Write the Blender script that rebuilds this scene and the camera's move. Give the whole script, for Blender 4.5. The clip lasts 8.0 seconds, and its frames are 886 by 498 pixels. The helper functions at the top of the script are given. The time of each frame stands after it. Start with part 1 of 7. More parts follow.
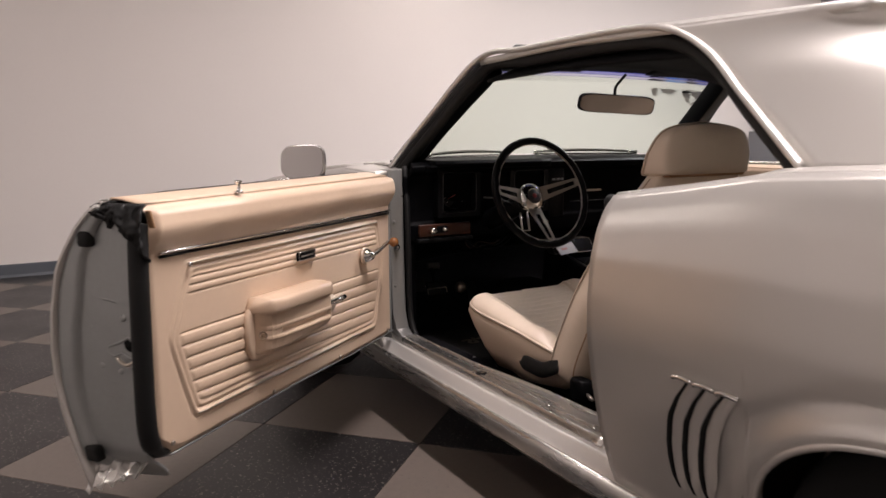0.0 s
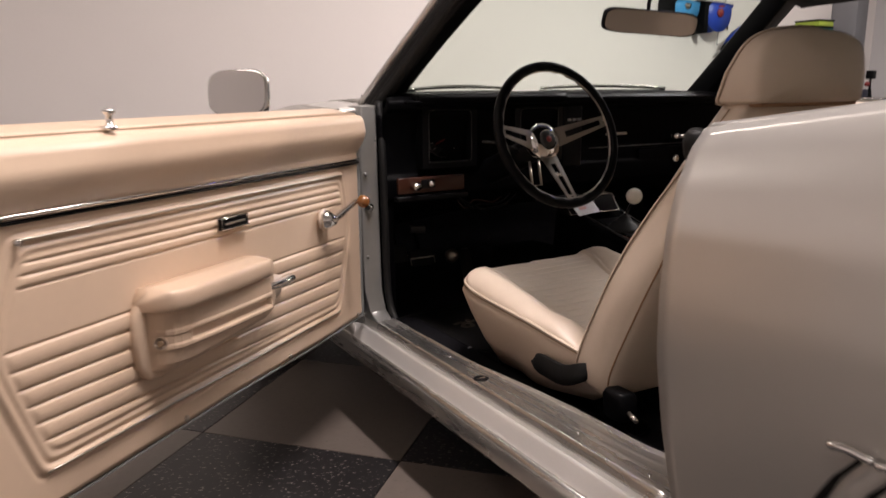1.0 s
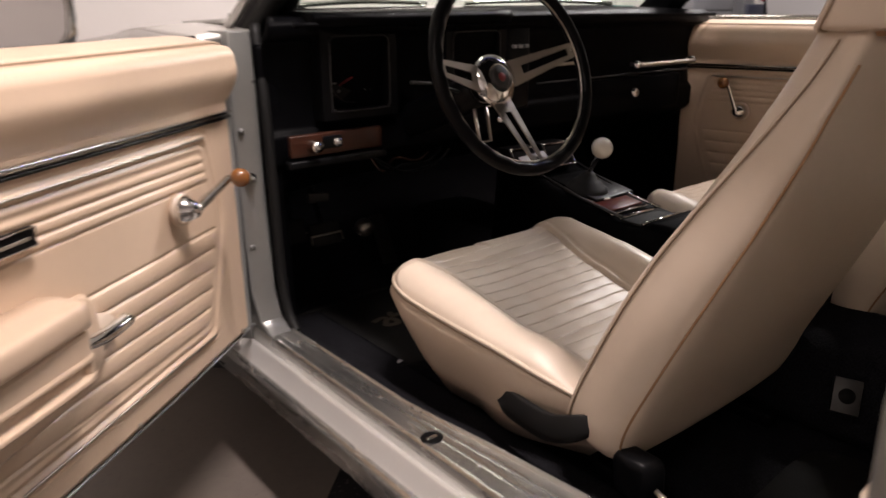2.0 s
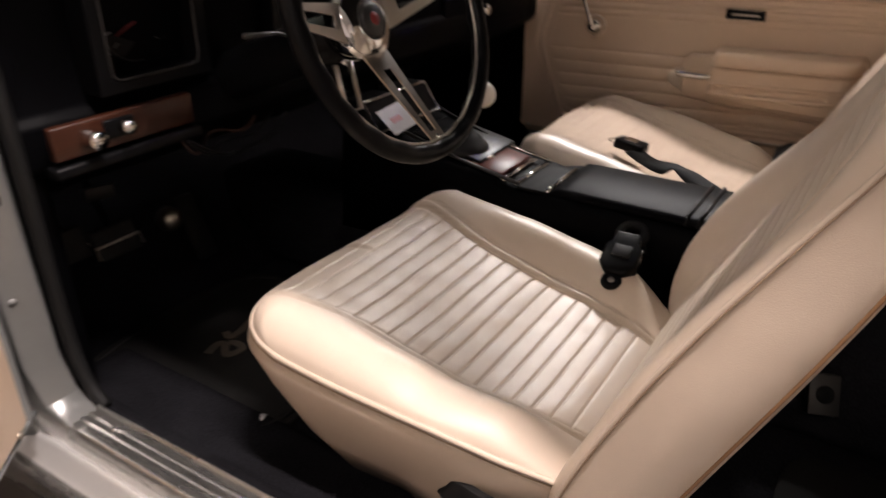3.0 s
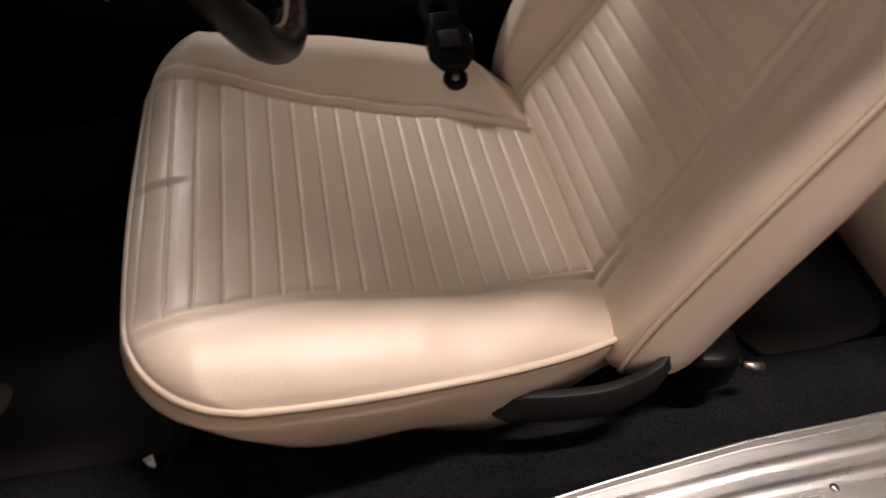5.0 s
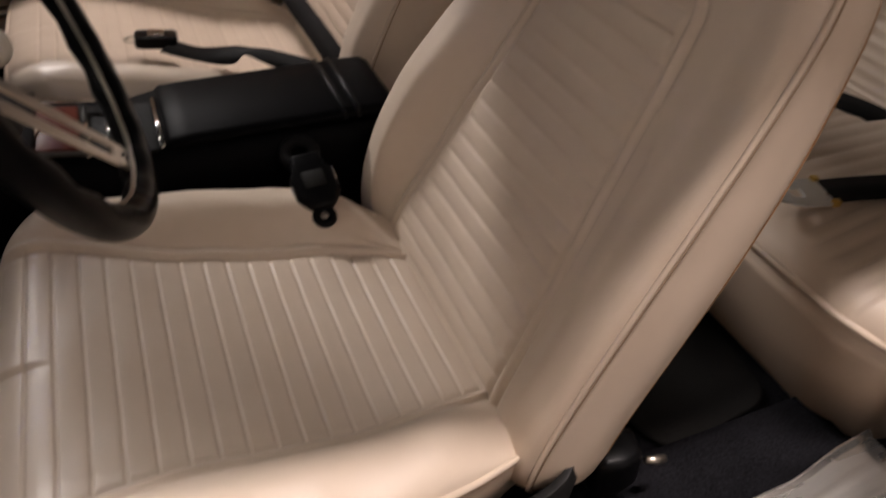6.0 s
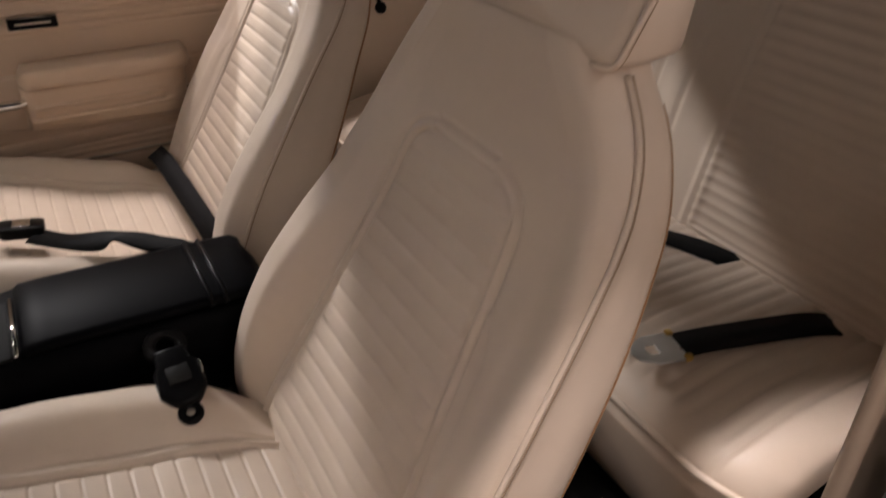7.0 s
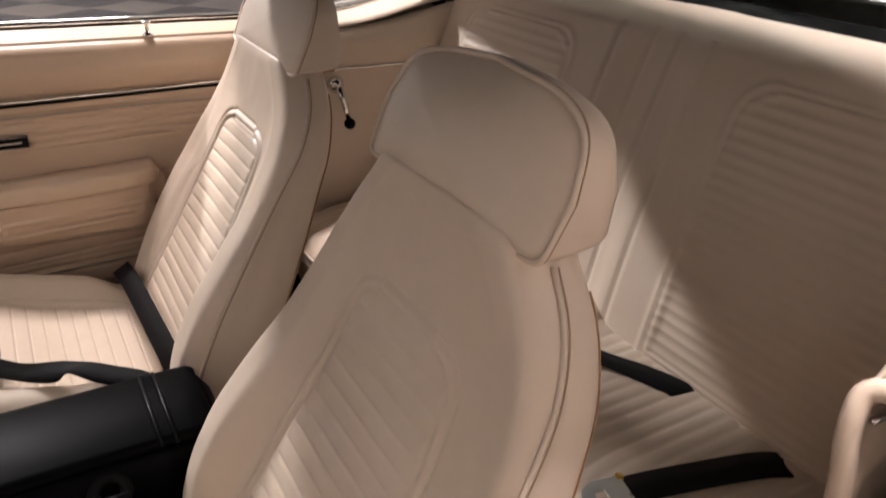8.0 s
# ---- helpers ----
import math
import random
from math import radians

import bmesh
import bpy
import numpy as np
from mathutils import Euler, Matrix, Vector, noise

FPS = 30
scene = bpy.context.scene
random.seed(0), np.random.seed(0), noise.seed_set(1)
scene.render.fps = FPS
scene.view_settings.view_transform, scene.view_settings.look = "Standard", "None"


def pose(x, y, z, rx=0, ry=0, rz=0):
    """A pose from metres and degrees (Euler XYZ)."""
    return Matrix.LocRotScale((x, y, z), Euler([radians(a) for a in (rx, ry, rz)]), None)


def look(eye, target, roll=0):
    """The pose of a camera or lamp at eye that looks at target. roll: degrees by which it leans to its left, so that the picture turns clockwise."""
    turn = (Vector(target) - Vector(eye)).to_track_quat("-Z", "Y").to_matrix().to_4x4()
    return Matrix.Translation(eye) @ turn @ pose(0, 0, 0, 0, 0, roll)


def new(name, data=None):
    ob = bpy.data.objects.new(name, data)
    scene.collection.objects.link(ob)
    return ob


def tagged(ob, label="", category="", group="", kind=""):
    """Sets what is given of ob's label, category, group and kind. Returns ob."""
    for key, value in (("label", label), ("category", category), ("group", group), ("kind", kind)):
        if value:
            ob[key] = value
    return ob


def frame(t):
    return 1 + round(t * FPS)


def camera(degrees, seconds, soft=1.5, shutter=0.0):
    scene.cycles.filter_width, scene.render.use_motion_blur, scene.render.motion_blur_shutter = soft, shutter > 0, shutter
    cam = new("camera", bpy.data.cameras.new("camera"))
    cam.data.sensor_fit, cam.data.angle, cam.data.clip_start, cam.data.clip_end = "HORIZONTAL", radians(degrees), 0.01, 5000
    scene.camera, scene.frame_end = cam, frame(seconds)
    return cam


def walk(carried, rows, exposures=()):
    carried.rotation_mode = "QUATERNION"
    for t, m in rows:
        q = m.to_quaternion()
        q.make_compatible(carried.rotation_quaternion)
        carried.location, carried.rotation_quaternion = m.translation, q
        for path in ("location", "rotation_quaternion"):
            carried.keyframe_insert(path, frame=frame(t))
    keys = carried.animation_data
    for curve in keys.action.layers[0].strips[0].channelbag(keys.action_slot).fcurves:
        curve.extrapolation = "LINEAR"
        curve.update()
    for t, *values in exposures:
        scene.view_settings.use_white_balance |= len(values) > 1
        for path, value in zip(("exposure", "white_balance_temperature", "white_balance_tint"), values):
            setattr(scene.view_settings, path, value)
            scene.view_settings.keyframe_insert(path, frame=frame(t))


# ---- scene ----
cam = camera(62.4, 8.0, shutter=0.5)
PATH = [
    (0, (-1.922, -1.809, 1.028), (-0.952, -0.086, 0.731), -0.4),
    (0.5, (-1.776, -1.564, 1.002), (-0.82, 0.158, 0.668), -0.4),
    (1, (-1.624, -1.298, 0.958), (-0.642, 0.39, 0.537), -0.5),
    (1.2, (-1.564, -1.19, 0.961), (-0.571, 0.479, 0.496), -0.6),
    (2.3, (-1.311, -0.63, 0.963), (-0.014, 0.721, 0.259), -0.2),
    (2.5, (-1.265, -0.535, 0.978), (0.097, 0.722, 0.226), 0.0),
    (3, (-1.18, -0.355, 0.995), (0.326, 0.602, 0.091), 0.1),
    (3.5, (-1.123, -0.151, 1.023), (0.449, 0.332, -0.115), 2.0),
    (4, (-1.055, -0.011, 1.031), (0.350, 0.111, -0.387), 2.8),
    (4.2, (-1.024, 0.056, 1.045), (0.269, 0.046, -0.481), 4.4),
    (5.3, (-0.963, 0.149, 1.007), (0.325, -0.278, -0.463), 3.4),
    (5.5, (-0.964, 0.148, 1.010), (0.350, -0.340, -0.417), 3.2),
    (6, (-0.952, 0.123, 1.028), (0.435, -0.512, -0.265), 2.9),
    (6.5, (-0.948, 0.081, 1.062), (0.485, -0.699, -0.095), 2.4),
    (7, (-0.943, 0.029, 1.119), (0.512, -0.839, 0.056), 2.1),
    (7.5, (-0.935, -0.013, 1.180), (0.548, -0.918, 0.189), 2.0),
    (8, (-0.932, -0.027, 1.216), (0.586, -0.969, 0.316), 2.8),
]
EXPOSURE = [(0, -0.50, 6560, 12), (0.5, -0.54, 6680, 12), (1.2, -0.45, 6700, 12), (2.3, -0.18, 6720, 12), (3.0, 0.0, 6720, 12), (4.2, -0.15, 6720, 12), (5.3, -0.56, 6950, 14), (6.5, -0.58, 6700, 12), (7.0, -0.27, 6600, 12), (7.5, -0.02, 6550, 12), (8, 0.20, 6550, 12)]
walk(cam, [(t, look(eye, target, roll)) for t, eye, target, roll in PATH], EXPOSURE)

# ---- world, lights ----
world = bpy.data.worlds.new("world")
scene.world = world
world.use_nodes = True
world.node_tree.nodes["Background"].inputs[0].default_value = (0.9, 0.86, 0.82, 1)
world.node_tree.nodes["Background"].inputs[1].default_value = 0.05

CEIL = 3.5
# ceiling lights: x, y, watts; one of them is cooler
LAMPS = [(-0.765, -0.80, 165), (-3.2, -1.2, 14), (1.75, 0.0, 122), (3.75, 1.05, 390), (0.1, 2.3, 9), (1.4, 4.0, 14), (-3.6, 3.9, 6), (6.6, 3.4, 18), (2.23, -4.34, 26)]
COOL = (3.75, 1.05)
NARROW = (-0.765, -0.80)


# ---- materials ----
def rgb(*c):
    return (*c, 1.0)


def material(name, base, rough=0.5, metal=0.0, vary=0.06, scale=6.0, fine=0.03, fscale=120.0, bump=0.0, bscale=400.0,
             rvary=0.08, coat=0.0, spec=0.5, stretch=(1, 1, 1), island=0.0, sheen=0.0, soft_relief=0.0, crough=0.06):
    """A principled surface with colour variation at two scales, uneven gloss and a fine relief."""
    m = bpy.data.materials.new(name)
    m.use_nodes = True
    nt = m.node_tree
    b = nt.nodes["Principled BSDF"]
    tc = nt.nodes.new("ShaderNodeTexCoord")
    mp = nt.nodes.new("ShaderNodeMapping")
    mp.inputs["Scale"].default_value = stretch
    nt.links.new(tc.outputs["Object"], mp.inputs[0])

    def tex(sc, detail):
        n = nt.nodes.new("ShaderNodeTexNoise")
        n.inputs["Scale"].default_value, n.inputs["Detail"].default_value = sc, detail
        nt.links.new(mp.outputs[0], n.inputs["Vector"])
        return n.outputs["Fac"]

    def math_node(op, a, c):
        n = nt.nodes.new("ShaderNodeMath")
        n.operation = op
        for i, v in enumerate((a, c)):
            if isinstance(v, float):
                n.inputs[i].default_value = v
            else:
                nt.links.new(v, n.inputs[i])
        return n.outputs[0]

    big, small = tex(scale, 4.0), tex(fscale, 3.0)
    v = math_node("MULTIPLY", math_node("SUBTRACT", big, 0.5), 2.0 * vary)
    w = math_node("MULTIPLY", math_node("SUBTRACT", small, 0.5), 2.0 * fine)
    val = math_node("ADD", math_node("ADD", v, w), 1.0)
    if island:
        info = nt.nodes.new("ShaderNodeObjectInfo")
        val = math_node("ADD", val, math_node("MULTIPLY", math_node("SUBTRACT", info.outputs["Random"], 0.5), 2.0 * island))
    mix = nt.nodes.new("ShaderNodeHueSaturation")
    mix.inputs["Color"].default_value = rgb(*base)
    nt.links.new(val, mix.inputs["Value"])
    nt.links.new(mix.outputs[0], b.inputs["Base Color"])
    r = math_node("ADD", math_node("MULTIPLY", math_node("SUBTRACT", big, 0.5), 2.0 * rvary), float(rough))
    nt.links.new(r, b.inputs["Roughness"])
    b.inputs["Metallic"].default_value = metal
    b.inputs["Specular IOR Level"].default_value = spec
    b.inputs["Coat Weight"].default_value = coat
    b.inputs["Coat Roughness"].default_value = crough
    b.inputs["Sheen Weight"].default_value = sheen
    if bump and soft_relief:
        b2 = nt.nodes.new("ShaderNodeBump")
        b2.inputs["Strength"].default_value = 1.0
        b2.inputs["Distance"].default_value = soft_relief
        nt.links.new(tex(16.0, 2.0), b2.inputs["Height"])
    if bump:
        bn = nt.nodes.new("ShaderNodeBump")
        bn.inputs["Strength"].default_value = bump
        bn.inputs["Distance"].default_value = 0.001
        nt.links.new(tex(bscale, 2.0), bn.inputs["Height"])
        if soft_relief:
            nt.links.new(b2.outputs[0], bn.inputs["Normal"])
        nt.links.new(bn.outputs[0], b.inputs["Normal"])
    return m


def glass(name, colour, rough=0.0):
    m = bpy.data.materials.new(name)
    m.use_nodes = True
    b = m.node_tree.nodes["Principled BSDF"]
    b.inputs["Base Color"].default_value = rgb(*colour)
    b.inputs["Transmission Weight"].default_value = 1.0
    b.inputs["Roughness"].default_value = rough
    b.inputs["IOR"].default_value = 1.02
    return m


def lit(name, colour, strength):
    m = bpy.data.materials.new(name)
    m.use_nodes = True
    b = m.node_tree.nodes["Principled BSDF"]
    b.inputs["Base Color"].default_value = rgb(0.8, 0.8, 0.8)
    b.inputs["Emission Color"].default_value = rgb(*colour)
    b.inputs["Emission Strength"].default_value = strength
    return m


CREAM = material("cream_vinyl", (0.61, 0.505, 0.405), 0.40, vary=0.05, scale=4, fine=0.03, fscale=60, bump=0.25, bscale=700, rvary=0.05)
DOOR_CREAM = material("cream_door_vinyl", (0.62, 0.468, 0.342), 0.36, vary=0.05, scale=4, fine=0.03, fscale=60, bump=0.25, bscale=700, rvary=0.06)
CREAM_DARK = material("cream_vinyl_side", (0.58, 0.47, 0.37), 0.42, vary=0.08, scale=4, bump=0.25, bscale=700)
SEAM = material("seam_thread", (0.33, 0.24, 0.16), 0.7)
ORANGE = material("tan_edge_welt", (0.30, 0.165, 0.08), 0.65)
BEZEL = material("dull_bezel", (0.05, 0.049, 0.048), 0.45, metal=0.6, vary=0.1, scale=30)
SILVER = material("silver_paint", (0.60, 0.58, 0.55), 0.34, metal=0.65, vary=0.02, scale=3, fine=0.03, fscale=900, coat=0.6, crough=0.18, rvary=0.03)
# the body's silver, darkened in its colour for the shaded hinge pillar
PILLAR_SHADED = material("silver_pillar_shaded", (0.27, 0.27, 0.26), 0.32, metal=0.5, vary=0.08, scale=9, fine=0.05, fscale=80, rvary=0.12)
# silver paint made paler, so its colour carries the lamp's gleam on the rocker
BRIGHT_SILL = material("silver_sill_brightened", (0.68, 0.665, 0.64), 0.33, metal=0.40, vary=0.05, scale=7, fine=0.04, fscale=200, coat=0.5, crough=0.16, rvary=0.08)
# same silver again, darkened for the shade on door and latch jambs
JAMB_SHADED = material("silver_jamb_shaded", (0.30, 0.31, 0.305), 0.42, metal=0.4, vary=0.12, scale=9, fine=0.05, fscale=80, rvary=0.12)
FOIL = material("creased_metal", (0.55, 0.54, 0.52), 0.28, metal=0.9, vary=0.12, scale=20)
ALU = material("brushed_aluminium", (0.58, 0.567, 0.54), 0.27, metal=0.95, vary=0.10, scale=6, fine=0.06, fscale=120, rvary=0.10, stretch=(4, 0.6, 4), bump=0.10, bscale=200)
CHROME = material("chrome", (0.78, 0.77, 0.75), 0.10, metal=1.0, vary=0.04, scale=12, rvary=0.05)
SATIN = material("satin_steel", (0.52, 0.47, 0.41), 0.32, metal=0.95, vary=0.06, scale=30, rvary=0.08)
BLACK = material("black_vinyl", (0.0020, 0.0020, 0.0025), 0.42, spec=0.03, vary=0.15, scale=8, bump=0.25, bscale=600)
BLACK_SATIN = material("black_plastic", (0.0035, 0.0035, 0.004), 0.34, vary=0.15, scale=10, spec=0.10)
DULL_BLACK = material("dull_black", (0.006, 0.006, 0.006), 0.7, vary=0.15, scale=10, spec=0.15)
RUBBER = material("black_rubber", (0.008, 0.008, 0.008), 0.55, vary=0.2, scale=25, spec=0.25)
CARPET = material("black_carpet", (0.0095, 0.0093, 0.0110), 0.95, vary=0.45, scale=18, fine=1.5, fscale=330, bump=1.0, bscale=240, spec=0.04)
MATRUB = material("rubber_mat", (0.0145, 0.0142, 0.0138), 0.9, vary=0.35, scale=12, bump=0.6, bscale=250, spec=0.03)
EMBLEM = material("worn_gold_print", (0.055, 0.042, 0.028), 0.7, vary=0.5, scale=60)
HEADLINER = material("black_headliner", (0.0055, 0.0055, 0.0062), 0.85, vary=0.15, scale=20, bump=0.4, bscale=300, spec=0.15)
WOOD = material("woodgrain", (0.034, 0.010, 0.0045), 0.36, vary=0.45, scale=7, fine=0.3, fscale=60, spec=0.35, stretch=(1, 6, 12))
CONSOLE_WOOD = material("red_woodgrain", (0.085, 0.014, 0.007), 0.34, vary=0.45, scale=7, fine=0.3, fscale=60, spec=0.10, stretch=(1, 6, 12))
AMBER = material("amber_knob", (0.20, 0.075, 0.02), 0.2, vary=0.2, scale=40, coat=0.5)
IVORY = material("white_knob", (0.72, 0.69, 0.62), 0.18, vary=0.03, scale=20, coat=0.7)
PAPER = material("white_card", (0.72, 0.70, 0.70), 0.55, vary=0.05, scale=30)
CARDSTOCK = material("grey_card", (0.40, 0.40, 0.42), 0.45, vary=0.15, scale=40)
REDPRINT = material("red_print", (0.42, 0.22, 0.21), 0.5)
DIAL = material("dial_face", (0.006, 0.006, 0.007), 0.3, spec=0.2)
DIALMARK = material("dial_mark", (0.25, 0.25, 0.24), 0.5)
BELT = material("black_webbing", (0.0045, 0.0045, 0.005), 0.8, spec=0.2, vary=0.1, scale=30, fine=0.3, fscale=500, bump=0.6, bscale=500)
ZINC = material("zinc_plate", (0.72, 0.75, 0.77), 0.30, metal=0.85, vary=0.08, scale=40)
BRASS = material("brass_wear", (0.55, 0.36, 0.10), 0.3, metal=0.9)
WALL = material("wall_paint", (0.74, 0.69, 0.66), 0.75, vary=0.025, scale=1.2, fine=0.012, fscale=40, bump=0.05, bscale=150)
WALL_GREY = material("grey_wall_paint", (0.52, 0.50, 0.50), 0.75, vary=0.03, scale=1.5)
BASE = material("vinyl_baseboard", (0.085, 0.095, 0.11), 0.45, vary=0.12, scale=6)
CEILING = material("ceiling_panel", (0.62, 0.61, 0.59), 0.9, vary=0.03, scale=3)
TYRE = material("tyre_rubber", (0.007, 0.007, 0.007), 0.75, vary=0.15, scale=20, spec=0.15)
RIM = material("wheel_steel", (0.35, 0.35, 0.34), 0.3, metal=0.9)
GLASS = glass("clear_glass", (0.78, 0.86, 0.80))
TINT = glass("blue_tint_band", (0.10, 0.12, 0.58))
TINT_PALE = glass("pale_tint_band", (0.32, 0.34, 0.66))
TINT_EDGE = glass("tint_edge", (0.58, 0.60, 0.74))
LAMP = lit("lamp_diffuser", (1.0, 0.90, 0.80), 9.0)
BLUE = material("blue_plastic", (0.02, 0.06, 0.42), 0.4)
LBLUE = material("light_blue_plastic", (0.05, 0.30, 0.62), 0.4)
TEAL = material("teal_plastic", (0.02, 0.22, 0.20), 0.5)
YELLOW = material("yellow_plastic", (0.55, 0.42, 0.12), 0.5)
ORANGE_BOX = material("orange_plastic", (0.55, 0.16, 0.06), 0.5)
LIME = material("lime_plastic", (0.32, 0.42, 0.05), 0.5)
NAVY = material("navy_padding", (0.012, 0.014, 0.03), 0.6)
DARKRED = material("dark_red_plastic", (0.20, 0.02, 0.02), 0.5)
BROWN_WIRE = material("brown_wire", (0.045, 0.018, 0.012), 0.5)
GREYMETAL = material("grey_cabinet_paint", (0.16, 0.16, 0.17), 0.5, vary=0.06)


def tile_material(name, base, fleck, amount, rough):
    """Speckled composition tile: flecks of another colour, streaked, with scuffs."""
    m = material(name, base, rough, vary=0.16, scale=3.0, fine=0.12, fscale=45, rvary=0.12, island=0.05)
    nt = m.node_tree
    b = nt.nodes["Principled BSDF"]
    old = b.inputs["Base Color"].links[0].from_socket
    tc = nt.nodes.new("ShaderNodeTexCoord")
    mp = nt.nodes.new("ShaderNodeMapping")
    mp.inputs["Scale"].default_value = (1, 2.2, 1)
    nt.links.new(tc.outputs["Object"], mp.inputs[0])
    n = nt.nodes.new("ShaderNodeTexNoise")
    n.inputs["Scale"].default_value, n.inputs["Detail"].default_value = 70.0, 1.5
    nt.links.new(mp.outputs[0], n.inputs["Vector"])
    ramp = nt.nodes.new("ShaderNodeValToRGB")
    ramp.color_ramp.elements[0].position, ramp.color_ramp.elements[1].position = amount, amount + 0.05
    nt.links.new(n.outputs["Fac"], ramp.inputs[0])
    mix = nt.nodes.new("ShaderNodeMix")
    mix.data_type = "RGBA"
    mix.inputs[7].default_value = rgb(*fleck)
    nt.links.new(ramp.outputs[0], mix.inputs[0])
    nt.links.new(old, mix.inputs[6])
    nt.links.new(mix.outputs[2], b.inputs["Base Color"])
    return m


TILE_BLACK = tile_material("black_tile", (0.013, 0.012, 0.013), (0.26, 0.23, 0.21), 0.640, 0.40)
TILE_GREY = tile_material("grey_tile", (0.128, 0.107, 0.092), (0.09, 0.075, 0.065), 0.66, 0.42)


# ---- mesh helpers ----
def mesh_object(name, verts, faces, mat, smooth=True):
    me = bpy.data.meshes.new(name)
    me.from_pydata([tuple(v) for v in verts], [], [tuple(f) for f in faces])
    me.materials.append(mat)
    if smooth:
        me.polygons.foreach_set("use_smooth", [True] * len(me.polygons))
    me.update()
    return new(name, me)


def root(name, place, label, category, group="", kind=""):
    ob = new(name)
    ob.empty_display_size = 0.1
    ob.location = place
    return tagged(ob, label, category, group, kind)


def part(name, geo, mat, parent, label="", smooth=True, thick=0.0, bevel=0.0):
    """One mesh under a thing or a part; geo is (verts, faces) in world metres."""
    ob = mesh_object(name, geo[0], geo[1], mat, smooth)
    ob.parent = parent
    if parent.type == "EMPTY":
        ob.matrix_parent_inverse = Matrix.Translation(parent.location).inverted()
    if thick:
        s = ob.modifiers.new("thickness", "SOLIDIFY")
        s.thickness, s.offset = thick, -1.0
    if bevel:
        s = ob.modifiers.new("edge", "BEVEL")
        s.width, s.segments, s.limit_method, s.angle_limit = bevel, 2, "ANGLE", radians(40)
    if label:
        tagged(ob, label)
    return ob


def thing(name, geo, mat, label, category, group="", kind="", smooth=True, thick=0.0, bevel=0.0):
    ob = mesh_object(name, geo[0], geo[1], mat, smooth)
    if thick:
        s = ob.modifiers.new("thickness", "SOLIDIFY")
        s.thickness, s.offset = thick, -1.0
    if bevel:
        s = ob.modifiers.new("edge", "BEVEL")
        s.width, s.segments, s.limit_method, s.angle_limit = bevel, 2, "ANGLE", radians(40)
    return tagged(ob, label, category, group, kind)


def join(*geos):
    verts, faces = [], []
    for v, f in geos:
        k = len(verts)
        verts += [tuple(p) for p in v]
        faces += [tuple(i + k for i in q) for q in f]
    return verts, faces


def moved(geo, m):
    return [m @ Vector(v) for v in geo[0]], geo[1]


def mapped(geo, fn):
    return [fn(*v) for v in geo[0]], geo[1]


def sheet(fn, us, vs, closed=False):
    """A grid of fn(u, v)."""
    us, vs = list(us), list(vs)
    n, k = len(us), len(vs)
    verts = [fn(u, v) for u in us for v in vs]
    faces = [(i * k + j, (i + 1) * k + j, (i + 1) * k + j + 1, i * k + j + 1) for i in range(n - 1) for j in range(k - 1)]
    if closed:
        faces += [((n - 1) * k + j, j, j + 1, (n - 1) * k + j + 1) for j in range(k - 1)]
    return verts, faces


def loft(rings, caps=True, closed=True):
    k = len(rings[0])
    verts = [p for r in rings for p in r]
    last = k if closed else k - 1
    faces = [(i * k + j, i * k + (j + 1) % k, (i + 1) * k + (j + 1) % k, (i + 1) * k + j) for i in range(len(rings) - 1) for j in range(last)]
    if caps:
        faces += [tuple(range(k))[::-1], tuple((len(rings) - 1) * k + j for j in range(k))]
    return verts, faces


def box(x0, x1, y0, y1, z0, z1, r=0.0, seg=2):
    bm = bmesh.new()
    bmesh.ops.create_cube(bm, size=1.0)
    for v in bm.verts:
        v.co = Vector(((x0 + x1) / 2 + v.co.x * (x1 - x0), (y0 + y1) / 2 + v.co.y * (y1 - y0), (z0 + z1) / 2 + v.co.z * (z1 - z0)))
    if r:
        bmesh.ops.bevel(bm, geom=bm.edges[:], offset=r, segments=seg, profile=0.5, affect="EDGES")
    bm.verts.index_update()
    geo = [v.co.copy() for v in bm.verts], [tuple(v.index for v in f.verts) for f in bm.faces]
    bm.free()
    return geo


def smooth_line(points, steps=8, closed=False):
    """A Catmull-Rom line through the points."""
    p = [Vector(q) for q in points]
    n = len(p)
    out = []
    for i in range(n if closed else n - 1):
        if closed:
            a, b, c, d = p[i - 1], p[i], p[(i + 1) % n], p[(i + 2) % n]
        else:
            a, b, c, d = p[max(i - 1, 0)], p[i], p[i + 1], p[min(i + 2, n - 1)]
        for s in range(steps):
            t = s / steps
            out.append(0.5 * ((2 * b) + (c - a) * t + (2 * a - 5 * b + 4 * c - d) * t * t + (3 * b - 3 * c + d - a) * t ** 3))
    if not closed:
        out.append(p[-1])
    return out


def tube(points, r, n=8, closed=False, flat=1.0, up=(0, 0, 1)):
    """A round or flattened rod along the points; r may be a list."""
    p = [Vector(q) for q in points]
    k = len(p)
    rings = []
    normal = Vector(up)
    for i in range(k):
        if closed:
            d = p[(i + 1) % k] - p[i - 1]
        else:
            d = p[min(i + 1, k - 1)] - p[max(i - 1, 0)]
        d.normalize()
        normal = normal - d * normal.dot(d)
        if normal.length < 1e-5:
            normal = d.orthogonal()
        normal.normalize()
        side = d.cross(normal)
        rr = r[i] if isinstance(r, (list, tuple)) else r
        rings.append([p[i] + rr * (math.cos(a) * side + flat * math.sin(a) * normal) for a in (2 * math.pi * j / n for j in range(n))])
    if closed:
        rings.append(rings[0])
        return loft(rings, caps=False)
    return loft(rings)


